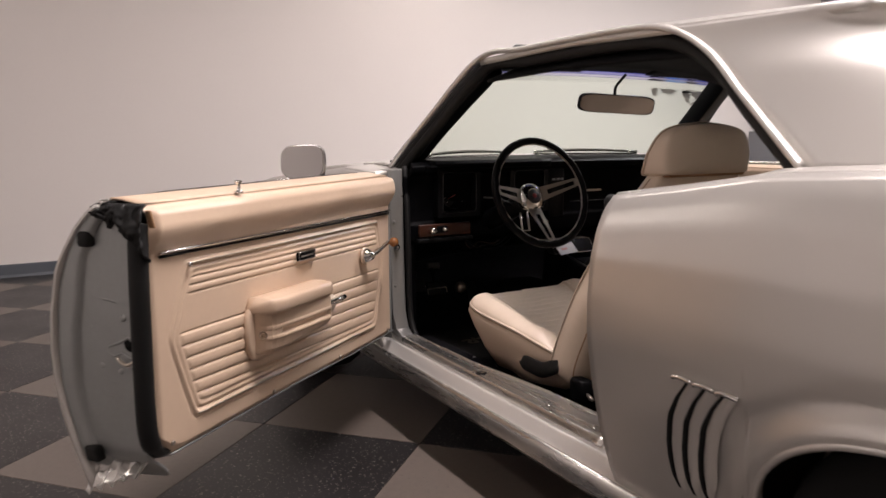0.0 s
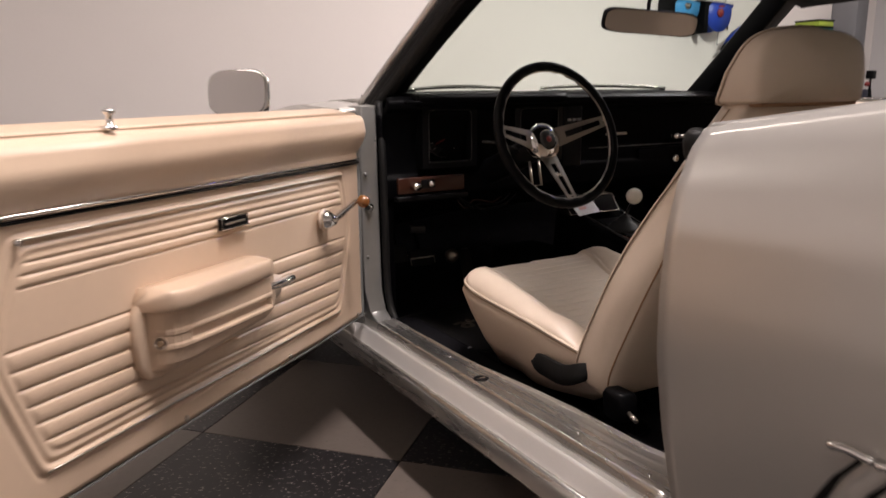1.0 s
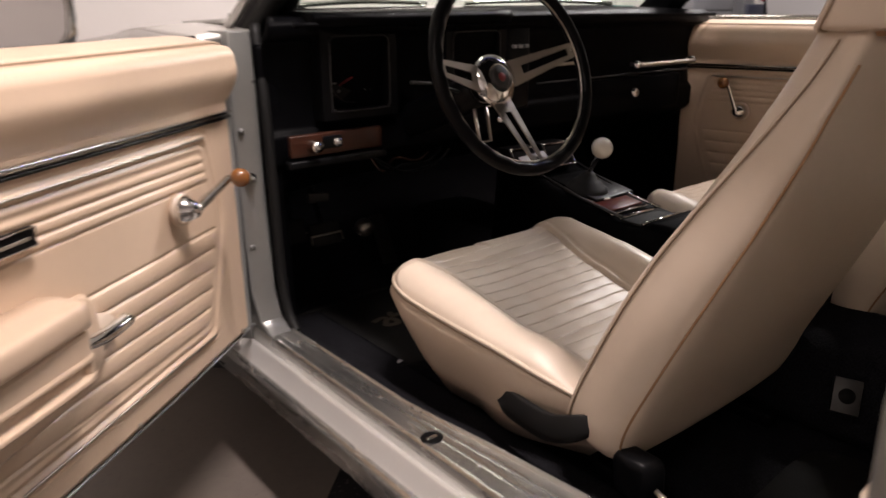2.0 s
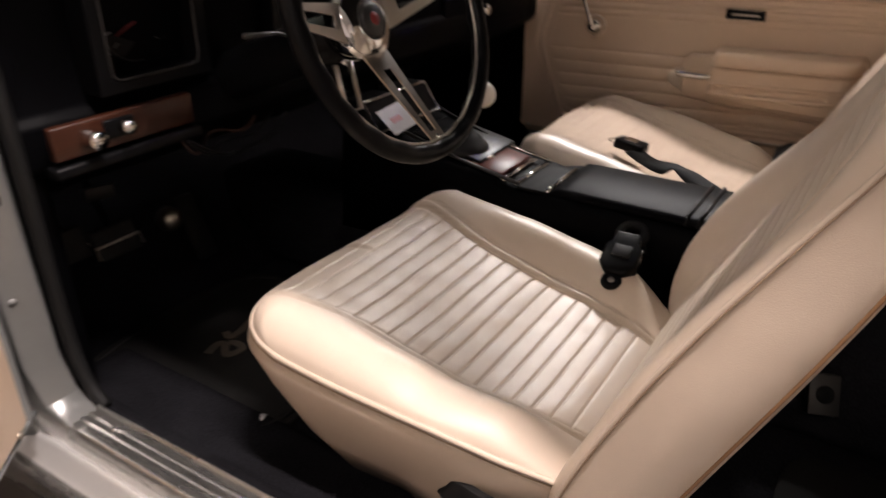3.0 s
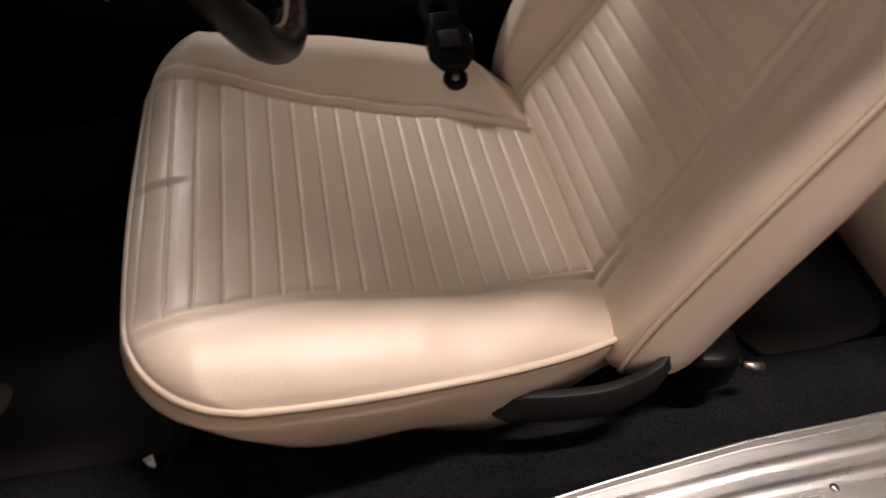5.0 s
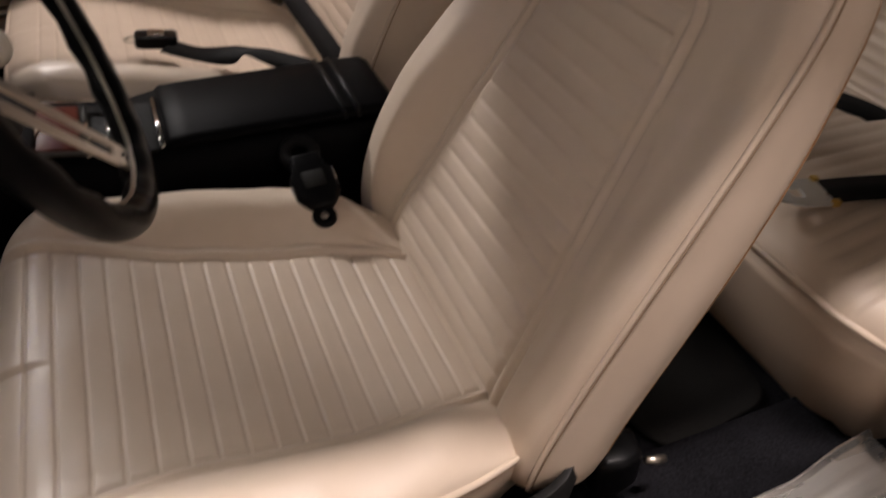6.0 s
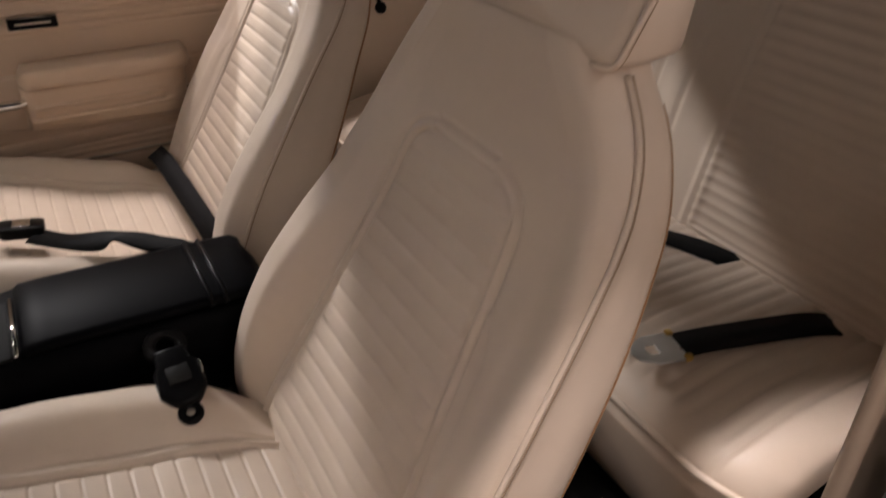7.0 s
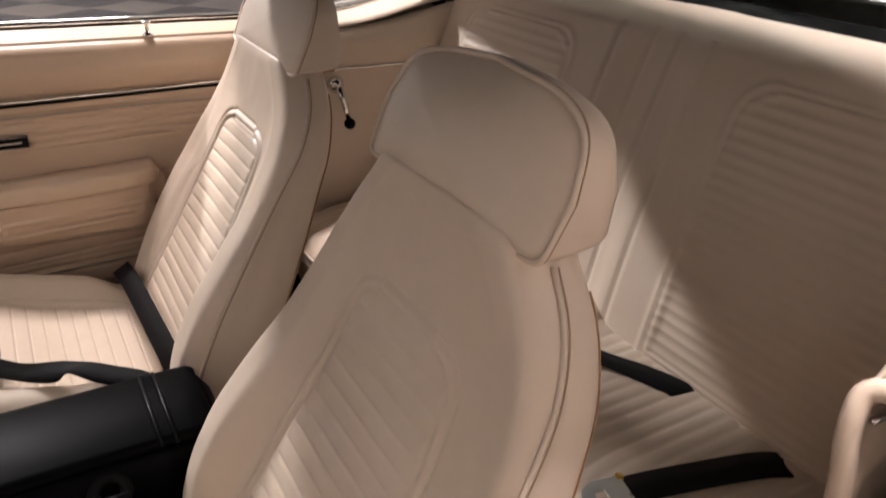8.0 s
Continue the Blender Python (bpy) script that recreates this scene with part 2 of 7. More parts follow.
def ribbon(points, width, thick, ups):
    """A strap along the points; ups gives the face normal at each point."""
    p = [Vector(q) for q in points]
    rings = []
    for i, q in enumerate(p):
        d = (p[min(i + 1, len(p) - 1)] - p[max(i - 1, 0)]).normalized()
        u = Vector(ups[i] if isinstance(ups, list) else ups)
        s = d.cross(u).normalized()
        u = s.cross(d).normalized()
        w, h = s * width / 2, u * thick / 2
        rings.append([q - w - h, q + w - h, q + w + h, q - w + h])
    return loft(rings)


def lathe(profile, place, axis=(0, 0, 1), n=24):
    """Turns (radius, height) pairs about an axis through place."""
    m = Matrix.Translation(place) @ Vector((0, 0, 1)).rotation_difference(Vector(axis)).to_matrix().to_4x4()
    rings = [[m @ Vector((r * math.cos(2 * math.pi * j / n), r * math.sin(2 * math.pi * j / n), h)) for j in range(n)] for r, h in profile]
    return loft(rings)


def prism(outline, fn, d0, d1):
    """A flat outline of (a, b) given depth; fn(a, b, d) places it."""
    return loft([[fn(a, b, d0) for a, b in outline], [fn(a, b, d1) for a, b in outline]])


def ball(c, r, n=20, squash=1.0):
    prof = [(max(r * math.sin(math.pi * i / 12), 1e-4), -r * squash * math.cos(math.pi * i / 12)) for i in range(13)]
    return lathe(prof, c, n=n)


def lin(a, b, n):
    return [a + (b - a) * i / (n - 1) for i in range(n)]


def interp(x, table):
    return float(np.interp(x, [p[0] for p in table], [p[1] for p in table]))


def sstep(a, b, x):
    t = min(max((x - a) / (b - a), 0.0), 1.0)
    return t * t * (3 - 2 * t)


# ---- room ----
RX0, RX1, RY0, RY1 = -4.2, 8.6, -5.5, 4.65


def room():
    def wall(name, g, mat, label):
        thing(name, g, mat, label, "wall", kind="structure", smooth=False)

    wall("wall_north", box(RX0 - 0.2, RX1 + 0.2, RY1, RY1 + 0.2, -0.1, CEIL), WALL, "plain warm off-white painted workshop wall")
    wall("wall_south", box(RX0 - 0.2, RX1 + 0.2, RY0 - 0.2, RY0, -0.1, CEIL), WALL, "plain off-white painted wall behind the car")
    wall("wall_west", box(RX0 - 0.2, RX0, RY0, RY1, -0.1, CEIL), WALL, "plain off-white painted side wall")
    wall("wall_east", box(RX1, RX1 + 0.2, RY0, RY1, -0.1, CEIL), WALL_GREY, "pale grey painted wall with a shelf")
    thing("ceiling", box(RX0 - 0.2, RX1 + 0.2, RY0 - 0.2, RY1 + 0.2, CEIL, CEIL + 0.15), CEILING, "white ceiling above the showroom", "ceiling", kind="structure", smooth=False)
    prof = [(0.0, 0.0), (0.022, 0.0), (0.014, 0.02), (0.010, 0.095), (0.0, 0.1)]
    board = loft([[(x, RY1 - a, b) for a, b in prof] for x in (RX0, RX1)])
    thing("baseboard", board, BASE, "dark grey vinyl cove baseboard along the wall", "baseboard", kind="structure", smooth=False)
    side = loft([[(RX1 - a, y, b) for a, b in prof] for y in (RY0, RY1)])
    thing("baseboard", side, BASE, "dark grey vinyl cove baseboard along the wall", "baseboard", kind="structure", smooth=False)


room()
SLAB = thing("floor", box(RX0 - 0.2, RX1 + 0.2, RY0 - 0.2, RY1 + 0.2, -0.2, -0.004), DULL_BLACK, "black and grey chequered vinyl tile floor", "floor", kind="structure", smooth=False)


def ceiling_light(x, y, power, lx=0.32, ly=1.25, tone=(1.0, 0.90, 0.90)):
    """A surface-mounted light fitting with its lamp."""
    r = root("ceiling_light", (x, y, CEIL), "white rectangular ceiling light fitting, switched on", "ceiling light", "ceiling lights")
    t = 0.03
    frame_geo = join(box(x - lx / 2 - t, x + lx / 2 + t, y - ly / 2 - t, y - ly / 2, CEIL - 0.07, CEIL - 0.001),
                     box(x - lx / 2 - t, x + lx / 2 + t, y + ly / 2, y + ly / 2 + t, CEIL - 0.07, CEIL - 0.001),
                     box(x - lx / 2 - t, x - lx / 2, y - ly / 2, y + ly / 2, CEIL - 0.07, CEIL - 0.001),
                     box(x + lx / 2, x + lx / 2 + t, y - ly / 2, y + ly / 2, CEIL - 0.07, CEIL - 0.001))
    part("frame", frame_geo, CEILING, r, smooth=False)
    part("diffuser", box(x - lx / 2, x + lx / 2, y - ly / 2, y + ly / 2, CEIL - 0.05, CEIL - 0.03), LAMP, r, smooth=False)
    d = bpy.data.lights.new("ceiling_lamp", "AREA")
    d.shape, d.size, d.size_y, d.energy, d.color = "RECTANGLE", lx, ly, power, tone
    ob = new("ceiling_lamp", d)
    ob.location = (x, y, CEIL - 0.075)


for lx, ly, p in LAMPS:
    ceiling_light(lx, ly, p, 0.14 if (lx, ly) == NARROW else 0.32, 1.10 if (lx, ly) == NARROW else 1.25, tone=(0.98, 0.95, 0.96) if (lx, ly) == COOL else (1.0, 0.90, 0.89))


# ---- car shell ----
SIDE = [(0.16, 0.76), (0.20, 0.80), (0.26, 0.825), (0.30, 0.845), (0.40, 0.878), (0.50, 0.902), (0.60, 0.9185), (0.625, 0.9215), (0.70, 0.922), (0.78, 0.916), (0.84, 0.900), (0.88, 0.880), (0.905, 0.856)]
WHEEL_REAR, WHEEL_FRONT = -1.42, 1.32
CAR = root("car", (0, 0, 0), "silver classic two-door coupe with its driver door open and cream interior", "car")


def side_x(z, y=0.0):
    w = interp(z, SIDE)
    if y < -0.65:
        w += 0.018 * sstep(-0.65, -1.2, y) * sstep(0.30, 0.55, z) - 0.10 * sstep(-1.8, -2.45, y)
    if y > 0.6:
        w -= 0.12 * sstep(1.5, 2.4, y)
    return w


def arch(y, c):
    """Height of the flattened wheel opening over the ground, or None outside it."""
    f = abs(y - c) / 0.37
    return 0.33 + 0.285 * (1 - f ** 2.5) ** 0.4 if f < 1 else None


def belt(y):
    return interp(y, [(-2.45, 0.93), (-1.8, 0.975), (-1.3, 0.985), (-1.02, 0.968), (-0.85, 0.940), (-0.62, 0.905), (0.55, 0.905), (0.9, 0.92), (2.3, 0.80)])


def body_side(s, y0, y1, c, n=90):
    """Outer skin of a wing from y0 to y1 with a wheel opening at c, on side s (-1: left)."""
    ys = sorted(set([round(v, 4) for v in lin(y0, y1, n)] + [c - 0.3701, c - 0.3699, c + 0.3699, c + 0.3701] + lin(c - 0.36, c + 0.36, 40)))

    def fn(y, v):
        a = arch(y, c)
        lo = max(0.20, a) if a else 0.20
        z = lo + (0.66 - lo) * (v / 0.45) if v < 0.45 else 0.66 + (belt(y) - 0.66) * (v - 0.45) / 0.55
        t = z if belt(y) < 0.906 else (z if z < 0.7 else 0.7 + (z - 0.7) * (0.205 / (belt(y) - 0.7)))
        w = side_x(t, y)
        f = ((abs(y - c) / 0.37) ** 2.5 + (max(z - 0.33, 0.0) / 0.285) ** 2.5) ** 0.4
        w += 0.013 * sstep(1.16, 1.03, f) - 0.005 * math.exp(-((f - 1.20) / 0.05) ** 2)
        return (s * w, y, z)

    g = sheet(fn, ys, [i / 40 for i in range(41)])
    # the shoulder turns inward above the belt
    return g


def arch_lip(s, c):
    pts = []
    for i in range(41):
        a = math.pi * i / 40
        y = c + 0.3695 * math.cos(a)
        z = arch(y, c) or 0.33
        pts.append((s * (side_x(z, y) + 0.010), y, z))
    pts = [(pts[0][0], pts[0][1], 0.2)] + pts + [(pts[-1][0], pts[-1][1], 0.2)]
    return pts


GUTTER = [(-0.735, 0.70, 0.925), (-0.685, 0.48, 1.105), (-0.625, 0.25, 1.283), (-0.620, 0.0, 1.290), (-0.620, -0.38, 1.292), (-0.620, -0.55, 1.276),
          (-0.634, -0.684, 1.213), (-0.690, -0.83, 1.105), (-0.765, -1.016, 0.972)]


def mirror_x(p):
    return (-p[0], p[1], p[2])


def roof_z(x, y):
    edge = interp(y, [(-1.1, 1.262), (-0.55, 1.282), (-0.2, 1.292), (0.25, 1.283), (0.34, 1.262)])
    return edge + 0.080 * (1 - (x / 0.62) ** 2) * interp(y, [(-1.1, 0.75), (-0.3, 1.0), (0.34, 0.62)])


def front_line(x):
    return 0.25 + 0.075 * (1 - (x / 0.62) ** 2)


def rear_line(x):
    return -1.02 - 0.10 * (1 - (x / 0.62) ** 2)


def car_shell():
    for s in (-1, 1):
        q = part("quarter_panel", body_side(s, -2.42, -0.648, WHEEL_REAR), SILVER, CAR, thick=0.02 * (-1 if s < 0 else 1))
        part("wheel_arch_lip", tube(arch_lip(s, WHEEL_REAR), 0.007, 6), SILVER, q)
        fdr = part("front_fender", body_side(s, 0.60, 2.30, WHEEL_FRONT), SILVER, CAR, thick=0.02 * (-1 if s < 0 else 1))
        part("wheel_arch_lip", tube(arch_lip(s, WHEEL_FRONT), 0.007, 6), SILVER, fdr)
        # inner wheel housings
        for c, y0, y1 in ((WHEEL_REAR, -1.83, -1.0), (WHEEL_FRONT, 0.93, 1.72)):
            well = sheet(lambda a, x: (s * x, c + 0.42 * math.cos(a), 0.18 + 0.46 * math.sin(a) ** 0.7), lin(0.02, math.pi - 0.02, 24), (0.55, 0.72, 0.90))
            part("wheel_housing", well, DULL_BLACK, CAR)
            part("wheel_housing_back", prism([(c + 0.42 * math.cos(a), 0.18 + 0.46 * math.sin(a) ** 0.7) for a in lin(0.02, math.pi - 0.02, 24)], lambda a, b, d: (s * d, a, b), 0.55, 0.545), DULL_BLACK, CAR)
        # sail panel between the side window and the back glass
        front = smooth_line([p for p in GUTTER[5:]][::-1], 6)
        rear = smooth_line([(-0.73, -1.86, 0.972), (-0.66, -1.55, 1.09), (-0.60, -1.28, 1.19), (-0.617, -1.02, 1.264)], 6)
        rear = [rear[round(i * (len(rear) - 1) / (len(front) - 1))] for i in range(len(front))]

        def sail(i, v):
            a, b = front[int(i)], rear[int(i)]
            p = a.lerp(b, v)
            return (-s * (p.x - 0.018 * math.sin(math.pi * min(v * 1.2, 1)) * (1 - abs(2 * i / (len(front) - 1) - 1)) - 0.004), p.y, p.z)

        part("sail_panel", sheet(sail, range(len(front)), lin(0, 1, 18)), SILVER, CAR, thick=0.03 * (-1 if s < 0 else 1))
        # shoulder between belt and sail panel
        sh = sheet(lambda y, v: (s * ((side_x(0.905, y) - 0.004) * (1 - v) + v * interp(y, [(-2.42, 0.60), (-1.86, 0.74), (-1.016, 0.772), (-0.85, 0.80), (-0.65, 0.845)])), y,
                                 belt(y) + (0.004 if y < -1.0 else 0.0) * math.sin(math.pi * v) + 0.006 * math.sin(math.pi * v / 2)), lin(-2.42, -0.65, 50), lin(0, 1, 6))
        part("shoulder", sh, SILVER, CAR, thick=0.015 * (1 if s > 0 else -1))
        # drip rail and pillars
        line = smooth_line([p if s < 0 else mirror_x(p) for p in GUTTER], 8)
        part("drip_rail", tube(line, 0.011, 8, flat=0.8), SILVER, CAR, "silver drip rail over the side window")
        inner = [Vector((p.x - s * 0.028, p.y - 0.012 * (1 if p.y > 0.25 else 0), p.z - 0.030)) for p in line]
        part("weatherstrip", tube(inner, 0.020, 8), RUBBER, CAR, "black rubber seal round the window opening")
        pil = []
        for p in smooth_line([(-0.72, 0.735, 0.90), (-0.672, 0.50, 1.088), (-0.605, 0.262, 1.272)], 6):
            f = Vector((0.05, 0.02, 0.03))
            pts = [p, p + Vector((0.025, 0.045, 0.03)), p + Vector((0.075, 0.03, 0.01)), p + Vector((0.065, -0.03, -0.03)), p + Vector((0.01, -0.035, -0.03))]
            pil.append([(-s * q.x, q.y, q.z) for q in pts])
        part("windshield_pillar", loft(pil), BLACK_SATIN, CAR, "black windshield pillar", bevel=0.006)
        # rocker, sill top and hinge pillar
        lo = [(0.700, 0.20), (0.790, 0.165), (0.818, 0.19), (0.832, 0.235), (0.832, 0.258), (0.822, 0.268), (0.816, 0.298), (0.809, 0.304), (0.803, 0.290), (0.796, 0.286), (0.790, 0.318), (0.750, 0.318), (0.740, 0.25)]
        part("rocker_panel", loft([[(s * a, y, b) for a, b in lo] for y in (-1.05, -0.66, 0.0, 0.6, 0.95)]), BRIGHT_SILL, CAR, bevel=0.002)
    # roof
    rf = sheet(lambda x, v: (x, front_line(x) + (rear_line(x) - front_line(x)) * v, roof_z(x, front_line(x) + (rear_line(x) - front_line(x)) * v)), lin(-0.622, 0.622, 50), lin(0, 1, 40))
    part("roof", rf, SILVER, CAR, thick=-0.02)
    hl = sheet(lambda x, v: (x, front_line(x) - 0.02 + (rear_line(x) - front_line(x) + 0.03) * v, roof_z(x * 1.03, front_line(x) + (rear_line(x) - front_line(x)) * v) - 0.045 - 0.03 * abs(x / 0.6) ** 6), lin(-0.6, 0.6, 40), lin(0, 1, 30))
    part("headliner", hl, HEADLINER, CAR, "black cloth headliner", thick=0.01)
    # windshield with its tinted band
    def screen(x, v):
        b = Vector((x * 0.70, 0.74 + 0.20 * (1 - x * x), 0.955 + 0.005 * (1 - x * x)))
        t = Vector((x * 0.60, front_line(x * 0.6) + 0.015, roof_z(x * 0.6, front_line(x * 0.6)) - 0.012))
        p = b.lerp(t, v)
        p.y += 0.03 * math.sin(math.pi * v)
        return p

    ws = part("windshield", sheet(screen, lin(-1, 1, 30), lin(0, 0.875, 12)), GLASS, CAR, "clear windshield glass", thick=0.004)
    tb = part("tint_band", sheet(screen, lin(-1, 1, 30), lin(0.927, 1.0, 4)), TINT, ws, "blue shade band along the top of the glass", thick=0.004)
    tf = part("tint_fade", sheet(screen, lin(-1, 1, 30), lin(0.902, 0.926, 2)), TINT_PALE, ws, "lower edge of the blue shade band", thick=0.004)
    te = part("tint_fade", sheet(screen, lin(-1, 1, 30), lin(0.876, 0.901, 2)), TINT_EDGE, ws, "lower edge of the blue shade band", thick=0.004)
    for g in (ws, tb, tf, te):
        g.visible_shadow = False
    head = [screen(x, 1.0) for x in lin(-1, 1, 30)]
    part("header_rail", tube([p + Vector((0, -0.03, -0.012)) for p in head], 0.03, 8, flat=0.6), HEADLINER, CAR)
    part("windshield_trim", tube([p + Vector((0, 0.012, 0.010)) for p in head], 0.008, 6), CHROME, CAR)
    part("cowl_trim", tube([screen(x, 0.0) + Vector((0, 0.02, -0.014)) for x in lin(-1, 1, 30)], 0.010, 6), DULL_BLACK, CAR)
    # wipers parked along the base of the screen
    for a, b in ((-0.50, -0.02), (0.12, 0.62)):
        w = part("wiper", tube([screen(x / 0.7, 0.015) + Vector((0, 0.03, 0.004 + 0.008 * math.sin(math.pi * (x - a) / (b - a)))) for x in lin(a, b, 14)], 0.0045, 6, flat=1.6), CHROME, CAR, "chrome wiper arm and blade")
        part("wiper_blade", tube([screen(x / 0.7, 0.010) + Vector((0, 0.032, -0.004)) for x in lin(a, b, 14)], 0.005, 6), RUBBER, w)
    # back glass, deck, hood, tail, nose
    bg = sheet(lambda x, v: (x * (0.585 + 0.14 * v), -1.10 - 0.74 * v - 0.06 * (1 - x * x), 1.262 + 0.05 * (1 - x * x) * (1 - v) - 0.285 * v), lin(-1, 1, 20), lin(0, 1, 12))
    part("back_glass", bg, GLASS, CAR, thick=0.004)
    deck = sheet(lambda x, y: (x * interp(y, [(-2.42, 0.62), (-1.84, 0.76)]), y, interp(y, [(-2.42, 0.93), (-1.84, 0.977)]) + 0.02 * (1 - x * x)), lin(-1, 1, 24), lin(-2.42, -1.84, 16))
    part("deck_lid", deck, SILVER, CAR, thick=-0.02)
    tail = sheet(lambda x, z: (x * (side_x(z, -2.42) - 0.01), -2.42 - 0.04 * (1 - x * x), z), lin(-1, 1, 24), lin(0.28, 0.94, 12))
    part("tail_panel", tail, SILVER, CAR, thick=0.02)
    hood = sheet(lambda x, y: (x * interp(y, [(0.9, 0.72), (2.28, 0.70)]), y + 0.10 * (1 - x * x) * (1 if y > 2.2 else 0), interp(y, [(0.8, 0.905), (1.4, 0.89), (2.28, 0.79)]) + 0.030 * (1 - x * x)), lin(-1, 1, 24), lin(0.97, 2.28, 20))
    part("hood", hood, SILVER, CAR, thick=-0.02)
    part("cowl_panel", sheet(lambda x, v: (x * 0.715, (0.755 + 0.20 * (1 - x * x)) * (1 - v) + 1.0 * v, 0.930 + 0.016 * (1 - x * x) - 0.008 * v), lin(-1, 1, 30), lin(0, 1, 6)), SILVER, CAR, thick=-0.01)
    for s in (-1, 1):
        part("fender_top", sheet(lambda y, v: (s * ((1 - v) * side_x(0.905, y) + v * 0.715), y, belt(y) + 0.012 * math.sin(math.pi * v / 2)), lin(0.60, 2.30, 30), lin(0, 1, 6)), SILVER, CAR, thick=0.015 * (1 if s > 0 else -1))
    nose = sheet(lambda x, z: (x * 0.80, 2.30 + 0.10 * (1 - x * x), z), lin(-1, 1, 20), lin(0.30, 0.80, 10))
    part("nose", nose, DULL_BLACK, CAR, thick=0.03)
    for y, dy, nm in ((2.42, 0.05, "front_bumper"), (-2.50, 0.05, "rear_bumper")):
        part(nm, sheet(lambda x, a: (x * 0.85, y + (0.06 if y > 0 else -0.06) * (1 - x * x) + 0.035 * math.cos(a), 0.46 + 0.06 * math.sin(a)), lin(-1, 1, 20), lin(0, 2 * math.pi, 13)), CHROME, CAR)
    # floor pan and underside
    part("floor_pan", box(-0.70, 0.70, -1.0, 1.0, 0.19, 0.235), CARPET, CAR, "black carpeted cabin floor", smooth=False)
    part("firewall", sheet(lambda x, z: (x, 0.98 - 0.25 * max(0.0, 0.42 - z) / 0.19, z), lin(-0.74, 0.74, 6), lin(0.235, 0.90, 12)), CARPET, CAR, thick=0.02)
    for s in (-1, 1):
        part("kick_panel", box(min(s * 0.70, s * 0.745), max(s * 0.70, s * 0.745), 0.56, 0.98, 0.23, 0.895, 0.01), BLACK, CAR)
        # trunk side and rear inner wall below the shelf
    part("cabin_rear_wall", box(-0.74, 0.74, -1.30, -1.27, 0.2, 0.95), DULL_BLACK, CAR, smooth=False)
    part("underbody", box(-0.76, 0.76, -2.35, 2.2, 0.17, 0.188), DULL_BLACK, CAR, smooth=False)
    part("engine_bay", box(-0.55, 0.55, 1.0, 2.2, 0.2, 0.75), DULL_BLACK, CAR, smooth=False)


car_shell()


def wheel(s, y):
    x0 = s * 0.80
    tyre = [(0.20, -0.10), (0.27, -0.108), (0.315, -0.10), (0.33, -0.075), (0.333, 0.0), (0.33, 0.075), (0.315, 0.10), (0.27, 0.108), (0.20, 0.10)]
    t = part("wheel", lathe(tyre, (x0, y, 0.333), (s, 0, 0), 40), TYRE, CAR, "black tyre on a steel rim")
    part("rim", lathe([(0.001, 0.03), (0.05, 0.06), (0.09, 0.03), (0.17, 0.02), (0.185, 0.06), (0.20, 0.095), (0.20, 0.0), (0.001, 0.0)], (x0, y, 0.333), (s, 0, 0), 40), RIM, t)


for side in (-1, 1):
    for wy in (WHEEL_REAR, WHEEL_FRONT):
        wheel(side, wy)


def gills():
    """Three simulated louvres with bright tops ahead of the rear wheel."""
    base = next(o for o in CAR.children if o.name == "quarter_panel")
    for i in range(3):
        back = 0.040 * i
        zs = lin(0.597, 0.356, 22)
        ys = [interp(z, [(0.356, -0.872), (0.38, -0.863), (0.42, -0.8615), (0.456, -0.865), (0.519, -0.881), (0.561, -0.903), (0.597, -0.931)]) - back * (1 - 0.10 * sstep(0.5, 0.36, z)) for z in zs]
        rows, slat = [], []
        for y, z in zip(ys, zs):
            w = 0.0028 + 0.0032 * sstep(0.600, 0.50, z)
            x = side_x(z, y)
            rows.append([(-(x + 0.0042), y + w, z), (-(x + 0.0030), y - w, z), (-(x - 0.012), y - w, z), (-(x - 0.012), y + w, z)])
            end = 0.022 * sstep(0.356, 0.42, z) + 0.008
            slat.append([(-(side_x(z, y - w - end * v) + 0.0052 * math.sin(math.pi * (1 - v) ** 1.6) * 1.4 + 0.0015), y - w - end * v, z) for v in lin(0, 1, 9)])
        # no opening is cut: a slightly raised black strip draws the gap's shade
        part("gill", loft(rows), DULL_BLACK, base, "black strip drawn for the shaded louvre gap")
        grid = [p for r in slat for p in r]
        part("gill_slat", (grid, [(a * 9 + b, a * 9 + b + 1, a * 9 + b + 10, a * 9 + b + 9) for a in range(21) for b in range(8)]), SILVER, base)
        y0, y1, z = -0.897 - 0.0505 * i, -0.944 - 0.0505 * i, 0.601
        top = [(-(side_x(z, yy) + 0.006), yy, zz) for yy, zz in ((y0, z - 0.003), (y0 - 0.010, z), (0.5 * (y0 + y1), z + 0.001), (y1 + 0.004, z), (y1, z - 0.001))]
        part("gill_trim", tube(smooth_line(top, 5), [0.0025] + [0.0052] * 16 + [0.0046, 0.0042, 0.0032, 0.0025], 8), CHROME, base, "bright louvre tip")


gills()


